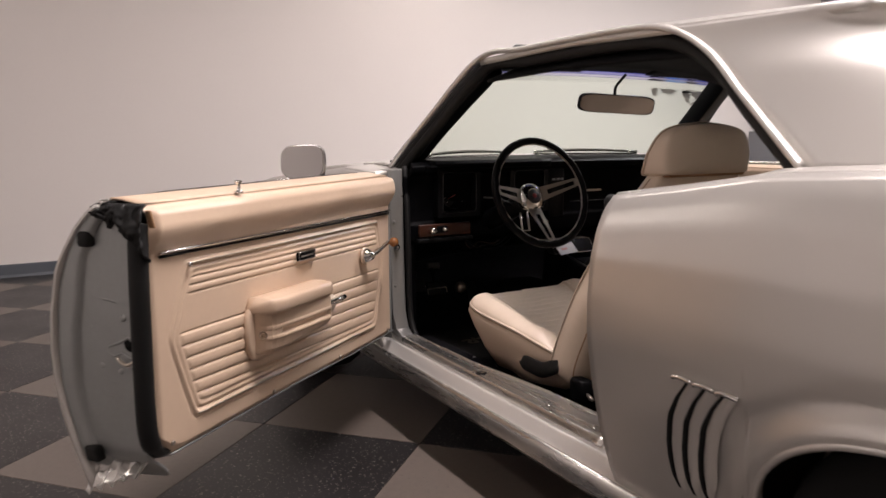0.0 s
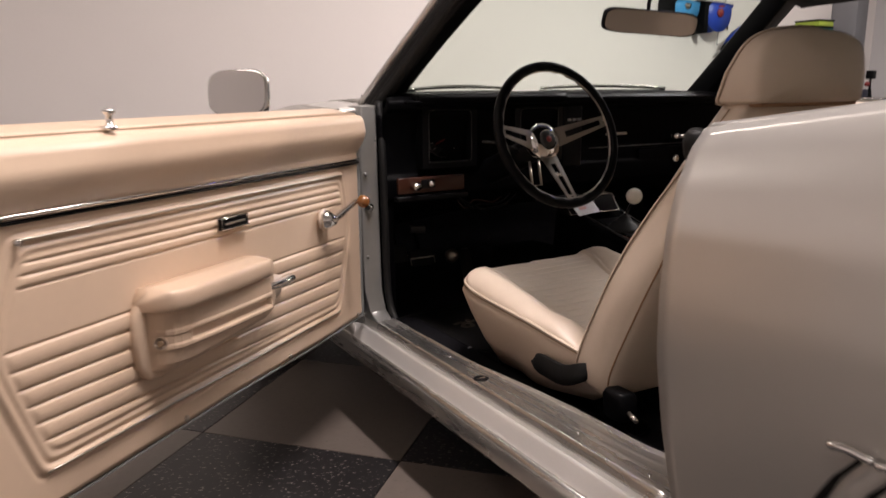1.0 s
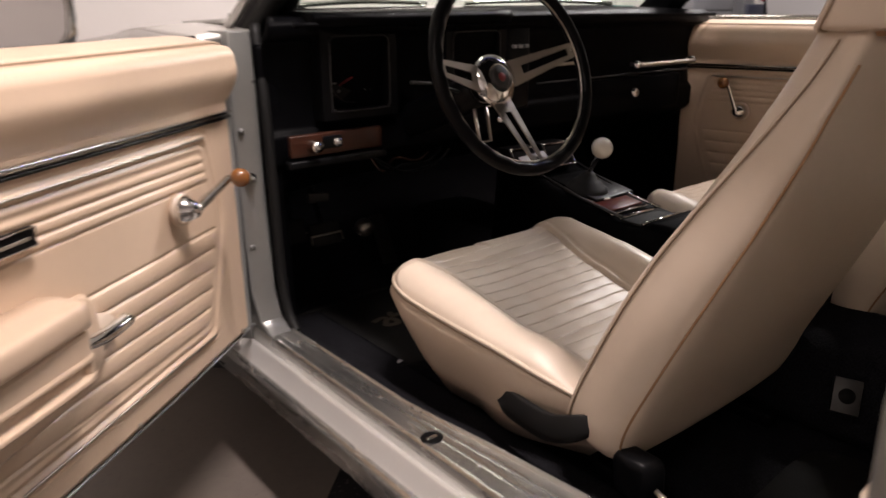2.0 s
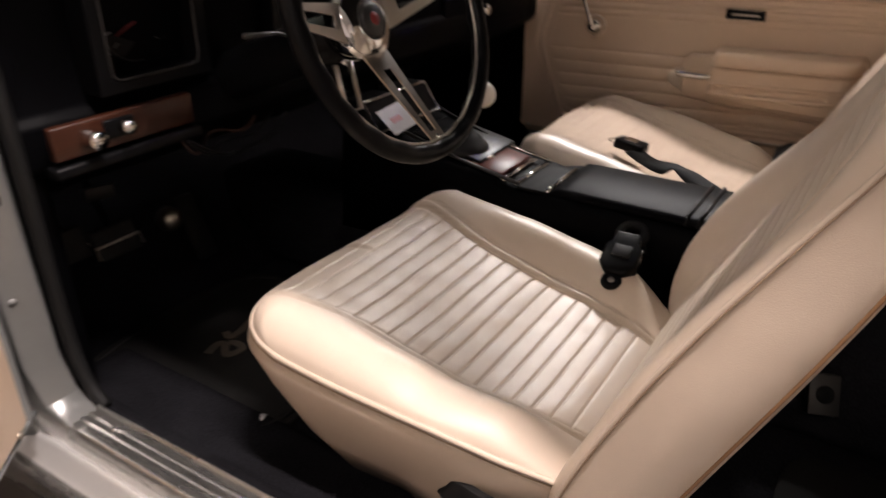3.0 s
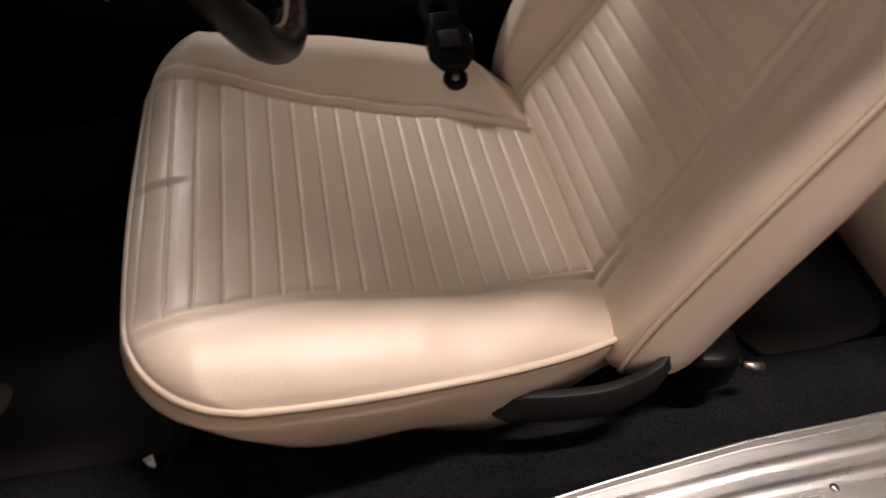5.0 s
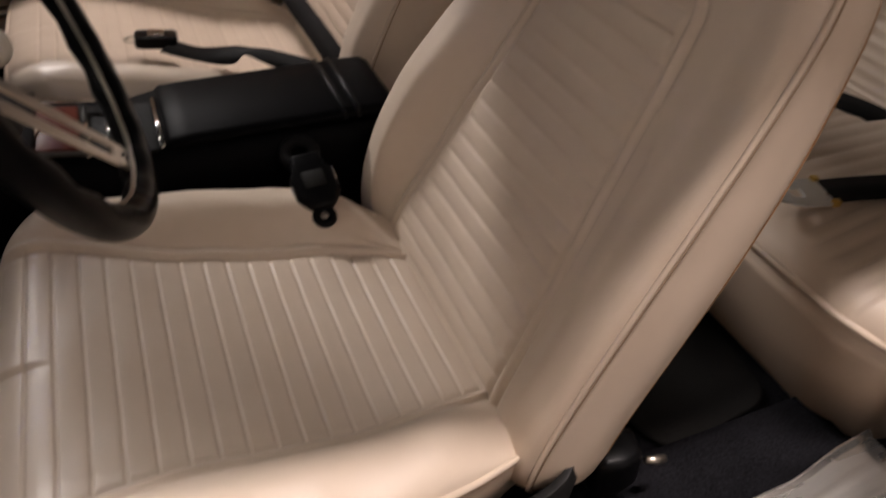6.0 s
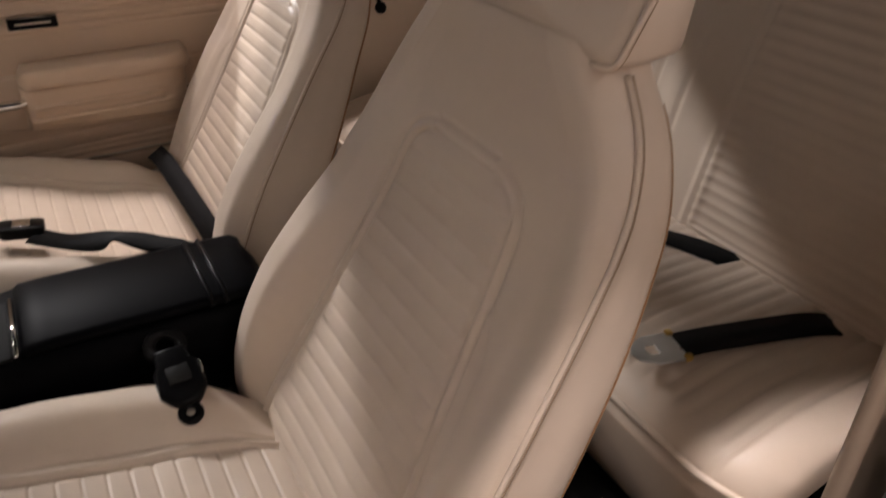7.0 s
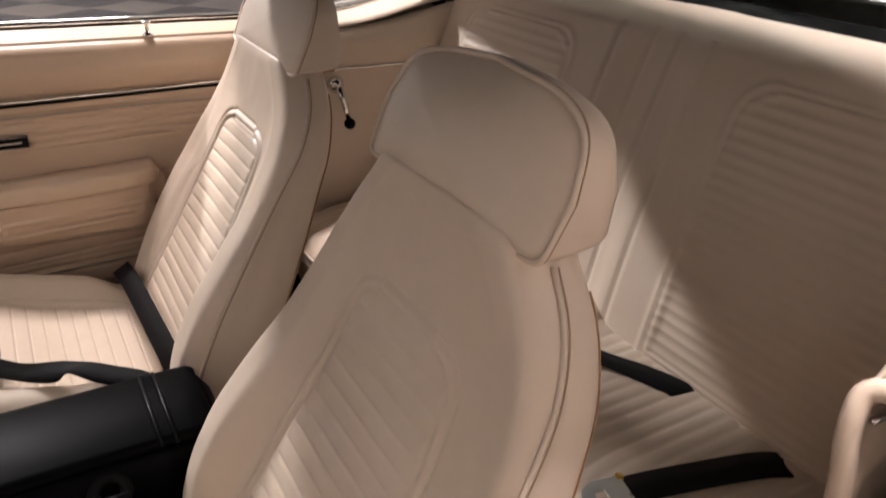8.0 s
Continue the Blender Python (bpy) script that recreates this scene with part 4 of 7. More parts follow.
    def rag(v, w):
        """Torn rubber folded over the top corner."""
        o = -0.020 + 0.118 * v
        low = interp(v, [(0, 0.790), (0.22, 0.800), (0.40, 0.832), (0.55, 0.858), (0.70, 0.852), (0.85, 0.868), (1, 0.872)]) + 0.010 * noise.noise(Vector((v * 16, 3.0, 0.0)))
        z = 0.907 + (low - 0.907) * w
        return P(1.216 + 0.022 * math.sin(math.pi * min(1.0, w * 1.05)) ** 0.6 + 0.012 * noise.noise(Vector((v * 8, w * 3, 1.0))) + 0.005 * noise.noise(Vector((v * 22, w * 9, 6.0))), o + 0.010 * noise.noise(Vector((v * 5, w * 6, 4.0))), z)

    part("torn_seal", sheet(rag, lin(0, 1, 44), lin(0, 1, 26)), RUBBER, door, "torn black rubber over the top corner", thick=0.005)
    part("seal_block", mapped(box(-0.014, 0.016, 0.106, 0.136, 0.818, 0.850, 0.007), lambda u, o, z: P(tail_u - 0.012 + u, o, z)), RUBBER, door)
    part("trim_edge_tear", mapped(box(1.2015, 1.2065, -0.022, -0.008, 0.858, 0.893, 0.002), lambda u, o, z: P(u, o - 0.25 * (0.90 - z), z)), ORANGE, door, "torn edge of the trim")
    # window slot and outer bright strip
    part("window_slot", sheet(lambda u, v: P(u, 0.060 + (door_off(u, 0.905) - 0.066) * v, 0.9085 - 0.012 * math.sin(math.pi * v)), lin(-0.01, 1.215, 40), lin(0, 1, 8)), RUBBER, door, "black window slot seal", thick=0.006)
    part("belt_strip", tube([P(u, door_off(u, 0.905) - 0.002, 0.9085) for u in lin(-0.02, 1.225, 40)], 0.0060, 6), CHROME, door, "bright belt strip")
    # wing mirror
    mir = []
    for d, k in ((0.0, 0.86), (-0.008, 1.0), (0.02, 1.0), (0.045, 0.86), (0.065, 0.55), (0.07, 0.2)):
        ring = []
        for j in range(28):
            a = 2 * math.pi * j / 28
            ca, sa = math.cos(a), math.sin(a)
            ring.append(Vector((0.072 * k * math.copysign(abs(ca) ** 0.55, ca), d, 0.056 * k * math.copysign(abs(sa) ** 0.55, sa) * (1 + 0.08 * ca))))
        mir.append(ring)
    mm = Matrix.Translation(MIRROR_AT) @ pose(0, 0, 0, -9, 0, MIRROR_TURN)
    ms = part("wing_mirror", moved(loft(mir), mm), CHROME, door, "chrome door mirror on a short stalk")
    face = [Vector((0.068 * math.copysign(abs(math.cos(a)) ** 0.55, math.cos(a)), -0.0105, 0.0525 * math.copysign(abs(math.sin(a)) ** 0.55, math.sin(a)))) for a in (2 * math.pi * j / 28 for j in range(28))]
    part("mirror_glass", moved(loft([face, [v + Vector((0, 0.004, 0)) for v in face]]), mm), MIRROR, ms, "mirror glass", smooth=False)
    part("mirror_stalk", tube(smooth_line([mm @ Vector((0.0, 0.03, -0.045)), mm @ Vector((0.02, 0.045, -0.065)), P(0.24, 0.155, 0.905)], 5), [0.012] * 6 + [0.018] * 5, 8), CHROME, ms)
    door_trim(P, 1, True, door)


def passenger_door():
    P = shut_place
    skin = sheet(lambda u, z: P(u, skin_off(z) + 0.004 + 0.015, z), lin(-0.005, 1.238, 20), lin(0.262, 0.905, 24))
    door = part("passenger_door", skin, SILVER, CAR, "closed silver passenger door with cream trim", thick=-0.008)
    part("window_slot", mapped(box(-0.01, 1.205, 0.075, 0.128, 0.885, 0.9125, 0.003), P), RUBBER, door)
    part("belt_strip", tube([P(u, 0.100, 0.918) for u in lin(-0.02, 1.225, 12)], 0.010, 6), CHROME, door, "bright belt strip")
    door_trim(P, -1, False, door)


MIRROR = material("mirror_glass", (0.48, 0.465, 0.46), 0.05, metal=1.0, vary=0.0, fine=0.0, rvary=0.0)
DIM_MIRROR = material("dim_mirror_glass", (0.26, 0.235, 0.22), 0.16, metal=1.0, vary=0.0, fine=0.0, rvary=0.0)
MIRROR_AT = open_place(0.262, 0.19, 0.957)
MIRROR_TURN = -34
driver_door()
passenger_door()


# ---- front seats ----
PLEAT = 0.0252
CUSHION_Z = [(-0.20, 0.372), (-0.15, 0.390), (-0.11, 0.404), (-0.06, 0.414), (0.017, 0.425), (0.10, 0.450), (0.20, 0.480), (0.28, 0.497), (0.33, 0.497)]
CUSHION_HALF = [(-0.19, 0.196), (-0.14, 0.213), (-0.08, 0.237), (0.0, 0.257), (0.10, 0.262), (0.33, 0.260)]
CUSHION_SHIFT = [(-0.19, 0.018), (-0.14, 0.020), (0.0, 0.021), (0.15, 0.030), (0.32, 0.036)]
RIM_Z = [(-0.19, 0.376), (-0.14, 0.390), (-0.08, 0.411), (0.0, 0.434), (0.10, 0.447), (0.20, 0.457), (0.27, 0.470), (0.33, 0.474)]
# backrest by height: face, bolster swell, pleat field half width, half width, piping, rear
BACK_FACE = [(0.32, -0.150), (0.37, -0.132), (0.42, -0.148), (0.50, -0.190), (0.58, -0.231), (0.66, -0.272), (0.74, -0.313), (0.80, -0.340), (0.86, -0.357), (0.90, -0.363), (0.95, -0.368)]
BACK_BOLSTER = [(0.32, 0.0), (0.37, 0.004), (0.42, 0.018), (0.46, 0.032), (0.52, 0.040), (0.60, 0.036), (0.70, 0.023), (0.80, 0.011), (0.88, 0.003), (0.95, 0.0)]
BACK_FIELD = [(0.32, 0.176), (0.42, 0.168), (0.50, 0.157), (0.58, 0.144), (0.66, 0.132), (0.74, 0.121), (0.80, 0.114), (0.95, 0.10)]
BACK_HALF = [(0.32, 0.228), (0.335, 0.246), (0.36, 0.254), (0.44, 0.251), (0.50, 0.249), (0.58, 0.246), (0.66, 0.240), (0.74, 0.229), (0.80, 0.219), (0.84, 0.207), (0.88, 0.186), (0.91, 0.162), (0.93, 0.145), (0.95, 0.132)]
BACK_PIPE = [(0.32, -0.205), (0.332, -0.162), (0.35, -0.138), (0.38, -0.140), (0.44, -0.161), (0.50, -0.187), (0.58, -0.224), (0.66, -0.267), (0.74, -0.317), (0.82, -0.369), (0.88, -0.397), (0.92, -0.404), (0.95, -0.408)]
BACK_REAR = [(0.32, -0.236), (0.34, -0.240), (0.40, -0.258), (0.50, -0.302), (0.60, -0.347), (0.70, -0.390), (0.80, -0.425), (0.88, -0.440), (0.95, -0.442)]


def soft(z, table):
    """Table value, eased over its corners."""
    return sum(w * interp(z + d, table) for d, w in ((-0.018, 0.2), (-0.009, 0.2), (0.0, 0.2), (0.009, 0.2), (0.018, 0.2)))


def bucket_seat(cx, out, label, group, head_shift, dy=0.0):
    """A bucket seat; out is the side of its outer edge (-1: left)."""
    hw = 0.261

    def mid(y):
        return cx + out * interp(y - dy, CUSHION_SHIFT)

    seat = root("bucket_seat", (cx, 0.05, 0.235), label, "car seat", group)
    y_rear, y_front = -0.185 + dy, 0.330

    def edge_y(a):
        k = max(0.0, abs(a) - (hw - 0.105)) / 0.105
        return y_front - 0.012 * (a / hw) ** 2 - 0.092 * (1 - math.sqrt(max(0.0, 1 - k * k)))

    def half(y):
        return soft(y - dy, CUSHION_HALF)

    def rim_z(a, y):
        return soft(y - dy, RIM_Z) - 0.008 * sstep(0.12, -0.12, a * out)

    def top(a, y):
        """Height of the cushion at a metres across and y along."""
        yy = y - dy
        z = soft(yy, CUSHION_Z)
        side = a / hw
        z += (0.036 - 0.020 * sstep(0.04, 0.26, yy) if a * out > 0 else 0.040 - 0.018 * sstep(0.05, 0.26, yy)) * sstep(0.52, 0.80, abs(side)) * sstep(-0.16, -0.05, yy) - 0.004 * (1 - side * side)
        lim = (0.148 if a * out > 0 else 0.137) + 0.026 * sstep(0.14, 0.30, yy)
        inside = sstep(lim + 0.004, lim - 0.004, abs(a))
        ph = ((yy + 0.138) / PLEAT) % 1.0
        gap = min(ph, 1.0 - ph) * PLEAT
        z += inside * (0.0006 * math.sin(math.pi * ph) ** 0.6 - 0.0026 * math.exp(-(gap / 0.0012) ** 2) - 0.001) * sstep(0.322, 0.312, yy)
        for k, dep in ((lim, 0.005), (lim + 0.016, 0.004)):
            z -= dep * math.exp(-((abs(a) - k) / 0.0032) ** 2) * sstep(0.324, 0.300, yy)
        z += 0.0035 * math.exp(-((abs(a) - lim - 0.008) / 0.005) ** 2) * sstep(0.324, 0.300, yy)
        d = min(hw - abs(a), (edge_y(a) - y) * 1.0)
        t = max(0.0, 1 - d / (0.085 if a * out > 0 else 0.050))
        drop = max(0.0, z - rim_z(a, y))
        z -= drop * (1 - math.sqrt(max(0.0, 1 - t * t)))
        return z

    avals = [hw * v for v in lin(-1, 1, 131)]

    def fn(a, v):
        y = y_rear + (edge_y(a) - y_rear) * v
        zz = top(a, y)
        wob = 0.0026 * noise.noise(Vector((a * 9 + cx * 7, y * 9, 1.3))) + 0.0012 * noise.noise(Vector((a * 30, y * 30, cx)))
        return (mid(y) + a * half(y) / hw, y, zz + wob)

    vv = [i / 400 for i in range(401)]
    part("cushion", sheet(fn, avals, vv), CREAM, seat, "cream vinyl cushion with stitched cross pleats")
    loop = [(a, edge_y(a)) for a in avals]
    ring = [(-hw, y) for y in lin(y_rear, edge_y(-hw), 30)[:-1]] + loop + [(hw, y) for y in lin(edge_y(hw), y_rear, 30)[1:]]
    rim = [Vector((mid(y) + a * half(y) / hw, y, top(a * 0.9999, y) if abs(a) < hw else rim_z(a, y))) for a, y in ring]
    part("cushion_piping", tube([p + Vector((0, 0, 0.001)) for p in rim if p.y > -0.150 + dy], 0.0040, 6), CREAM, seat, "cream piping round the cushion")
    part("cushion_seam", tube([Vector((mid(p.y) + (p.x - mid(p.y)) * 1.006, p.y + (0.0025 if p.y > 0.2 else 0), p.z - 0.0053)) for p in rim if p.y > -0.150 + dy], 0.0012, 4), SEAM, seat)
    rings = []
    for f, ins in ((0.0, 0.0), (0.10, -0.004), (0.35, 0.006), (0.7, 0.024), (1.0, 0.046)):
        r = []
        for (a, y), p in zip(ring, rim):
            zb = 0.285
            sx = 1 - ins * (1 - 0.72 * sstep(0.12, -0.06, y) * (1 if a * out > 0 else 0)) / hw
            r.append(Vector((mid(y) + a * sx * half(y) / hw, 0.04 + (y - 0.04) * (1 - ins * (2.6 if y > 0.04 else 1.0) / 0.28), p.z - 0.004 + (zb - p.z) * f)))
        rings.append(r)
    part("cushion_skirt", loft(rings, caps=False, closed=True), CREAM_DARK, seat, "cream vinyl seat side", thick=0.004)
    part("seat_base", box(cx - 0.19, cx + 0.19, -0.15, 0.21, 0.24, 0.33, 0.01), DULL_BLACK, seat)
    for dx in (-0.17, 0.17):
        part("seat_rail", box(cx + dx - 0.02, cx + dx + 0.02, -0.26, 0.25, 0.235, 0.262, 0.004), BLACK_SATIN, seat)

    # backrest: level slices with a pleated field, soft bolsters and a boxed side
    NC = 84
    z0, z1 = 0.322, 0.948
    z_top, rad = 0.806, 0.036

    def back_row(b):
        z = z0 + (z1 - z0) * b
        f, p, fld, h, q, r = (soft(z, t) for t in (BACK_FACE, BACK_BOLSTER, BACK_FIELD, BACK_HALF, BACK_PIPE, BACK_REAR))
        core = min(fld, h - 0.085)
        lim = fld - 0.016

        def relief(x):
            d = 0.0
            qx, qz = abs(x) - (lim - rad), (z - (z_top - rad)) * 1.13
            if qx > 0 and qz > 0:
                e = rad - math.hypot(qx, qz)
            else:
                e = min(lim - abs(x), (z_top - z) * 1.13)
            if e > -0.04:
                ph = ((z - 0.395) * 1.12 / PLEAT) % 1.0
                fade = 0.70 + 0.30 * sstep(0.62, 0.46, z)
                d += fade * sstep(0.000, 0.008, e) * (0.0014 * math.sin(math.pi * ph) - 0.0026 * math.exp(-(min(ph, 1 - ph) * PLEAT / 0.0019) ** 2))
                for k2, dep in ((0.0, 0.0044), (-0.017, 0.0038)):
                    d -= dep * math.exp(-((e - k2) / 0.0034) ** 2)
                d += 0.0020 * math.exp(-((e + 0.0085) / 0.005) ** 2)
            return d + 0.0024 * noise.noise(Vector((x * 7, z * 7, cx * 5))) + 0.0008 * noise.noise(Vector((x * 28, z * 28, cx * 5)))

        crest = max(f, q) + p
        bul = 0.012 - 0.010 * sstep(0.50, 0.75, z)
        th = q - r
        def section(crest):
            return [(core, f), (core + 0.35 * (h - 0.048 - core), f + 0.30 * (crest - f)), (core + 0.72 * (h - 0.048 - core), f + 0.84 * (crest - f)), (h - 0.048, crest), (h - 0.016, q + 0.62 * (crest - q) + 0.008), (h, q),
                    (h + 0.6 * bul, q - 0.20 * th), (h + bul, q - 0.52 * th), (h - 0.004 + 0.3 * bul, r + 0.16 * th), (h - 0.030, r + 0.002), (h * 0.5, r - 0.004), (0.0, r - 0.006)]

        ctrl = section(crest)
        flank = smooth_line([(x, y, 0) for x, y in section(max(f, q) + 0.22 * p)], 6)
        # the inboard bolster is fuller low down
        low = sstep(0.76, 0.56, z)
        full = [(x + 0.012 * low * sstep(core, h, x), y + 0.30 * p * low * sstep(core, h - 0.05, x) * (1 if y > q - 0.01 else 0), 0) for x, y in ctrl]
        full = smooth_line(full, 6)
        right, left = (full, flank) if out < 0 else (flank, full)
        sx = sy = 1.0
        if b > 0.97 or b < 0.04:
            k = (b - 0.97) / 0.03 if b > 0.97 else (0.04 - b) / 0.04
            sq = math.sqrt(max(0.0, 1 - k * k))
            sx, sy = 0.95 + 0.05 * sq, 0.86 + 0.14 * sq
        my = 0.5 * (f + r)
        cxx = cx + head_shift * sstep(0.70, 0.95, z)

        def put_pt(x, y):
            return Vector((cxx + x * sx, my + (y - my) * sy + dy, z))

        row = []
        for i in range(NC + 1):
            x = -core + 2 * core * i / NC
            row.append(put_pt(x, f + relief(x)))
        for v in right[1:]:
            row.append(put_pt(v.x, v.y + (relief(v.x) if v.x < h - 0.012 and v.y > q else 0)))
        for v in left[1:-1][::-1]:
            row.append(put_pt(-v.x, v.y + (relief(-v.x) if v.x < h - 0.012 and v.y > q else 0)))
        return row

    rows = [back_row(i / 340) for i in range(341)]
    part("backrest", loft(rows), CREAM, seat, "cream vinyl backrest with stitched pleats")
    n_row = len(rows[0])
    pipe_r, welt_r = NC + 30, NC + 49
    for idx, sg in ((pipe_r, 1), ((NC - pipe_r) % n_row, -1)):
        ln = [rows[i][idx] + Vector((sg * 0.0012, 0.0006, 0)) for i in range(8, 332, 6)]
        bp = part("backrest_piping", tube(ln, 0.0032, 6), CREAM, seat)
        part("backrest_seam", tube([v + Vector((sg * 0.0026, -0.0030, 0)) for v in ln], 0.0012, 4), SEAM, bp)
    for idx, sg in ((welt_r, 1), ((NC - welt_r) % n_row, -1)):
        part("back_edge_welt", tube([rows[i][idx] + Vector((0, -0.001, 0)) for i in range(6, 315, 6)], 0.0020, 5), ORANGE, seat, "tan welt along the rear edge")
    # headrest: a padded front panel with an arched outline, a boxed side and a rounded rear
    hx = cx + head_shift
    zc = 0.985
    arch_line = []
    for j in range(72):
        t = 2 * math.pi * j / 72
        ca, sa = math.cos(t), math.sin(t)
        x = math.copysign(abs(ca) ** (0.28 if sa > 0 else 0.12), ca)
        z = math.copysign(abs(sa) ** (0.36 if sa > 0 else 0.12), sa)
        up = z > 0
        arch_line.append((0.166 * x * (1 - 0.10 * max(0.0, z) - 0.03 * max(0.0, -z)), z * (0.080 if up else 0.055) - (0.018 * x * x * z if up else 0.0)))
    hr = []
    for s, w, d in ((0.02, 0.0, 0.024), (0.40, 0.0, 0.022), (0.72, 0.0, 0.014), (0.90, 0.0, 0.006), (1.0, 0.0, 0.0), (1.010, 0.12, 0.0), (1.012, 0.35, 0.0), (1.004, 0.60, 0.0), (0.985, 0.80, 0.0), (0.955, 0.93, 0.0), (0.90, 1.0, 0.0), (0.70, 1.0, -0.007), (0.40, 1.0, -0.010), (0.02, 1.0, -0.011)):
        ring_pts = []
        for x, z in arch_line:
            zz = zc + z * (s if s <= 1 else 1 + 0.6 * (s - 1))
            yp, yr = -0.380 - 0.42 * (zz - 0.93), -0.466 + 0.02 * (zz - 0.93)
            ring_pts.append(Vector((hx + x * s, yp + (yr - yp) * w + d + dy, zz + 0.0015 * noise.noise(Vector((x * 20, z * 20, w * 3 + cx))))))
        hr.append(ring_pts)
    hc = Vector((hx, -0.43 + dy, zc))
    head = part("headrest", loft(hr), CREAM, seat, "cream vinyl headrest")
    pipe = [v + (v - hc).normalized() * 0.001 for v in hr[4]]
    part("headrest_piping", tube(pipe, 0.0032, 6, closed=True), CREAM, head)
    part("headrest_seam", tube([v + Vector((0.0, -0.0040, 0)) + (v - hc).normalized() * 0.0012 for v in pipe], 0.0013, 4, closed=True), SEAM, head)
    for dx in (-0.07, 0.07):
        part("headrest_post", tube([hc + Vector((dx, 0, -0.11)), hc + Vector((dx, 0, -0.045))], 0.006, 8), CHROME, head)
    # tan liner peeping out between headrest and backrest
    part("neck_liner", box(hx - 0.142, hx + 0.142, -0.460 + dy, -0.390 + dy, 0.926, 0.936, 0.004), ORANGE, seat, "tan liner under the headrest")
    # bowed recliner lever, hinge cover and pin on the outer side
    X = cx + out * 0.250
    lever = []
    for i in range(15):
        k = i / 14
        y = 0.000 - 0.218 * k
        bow = 0.016 + 0.016 * math.sin(math.pi * min(1.0, k * 0.95 + 0.02)) - 0.030 * sstep(0.75, 1.0, k)
        zc2 = 0.340 + 0.004 * math.sin(math.pi * k) + 0.038 * sstep(0.5, 1.0, k)
        hh = 0.024 * (sstep(-0.02, 0.10, k) * (1 - 0.45 * sstep(0.72, 1.0, k)))
        lever.append([(X + out * (bow - 0.012), y, zc2 + hh), (X + out * (bow - 0.002), y, zc2 + hh * 1.04), (X + out * bow, y, zc2 + hh * 0.7), (X + out * (bow + 0.006), y, zc2 - hh * 0.2), (X + out * (bow + 0.003), y, zc2 - hh * 0.8), (X + out * (bow - 0.006), y, zc2 - hh), (X + out * (bow - 0.014), y, zc2 - hh * 0.9)])
    part("recline_lever", loft(lever), RUBBER, seat, "black plastic seat lever", bevel=0.003)
    cov = []
    for z, y0, y1 in ((0.292, -0.292, -0.226), (0.300, -0.297, -0.220), (0.340, -0.295, -0.216), (0.354, -0.288, -0.224)):
        cov.append([(X - out * 0.03, y0, z), (X + out * 0.008, y0 + 0.01, z), (X + out * 0.014, (y0 + y1) / 2, z), (X + out * 0.008, y1 - 0.01, z), (X - out * 0.03, y1, z)])
    part("hinge_cover", loft(cov), BLACK_SATIN, seat, "black hinge cover", bevel=0.007)
    part("tilt_latch", tube([(X + out * 0.000, -0.298, 0.320), (X + out * 0.002, -0.312, 0.315), (X + out * 0.002, -0.324, 0.311)], [0.004, 0.006, 0.005], 8), SATIN, seat, "steel seat hinge pin")
    return seat


bucket_seat(-0.362, -1, "cream vinyl driver bucket seat with pleated cushion and headrest", "front seats", 0.008)
bucket_seat(0.350, 1, "cream vinyl passenger bucket seat with pleated cushion and headrest", "front seats", -0.018, -0.040)


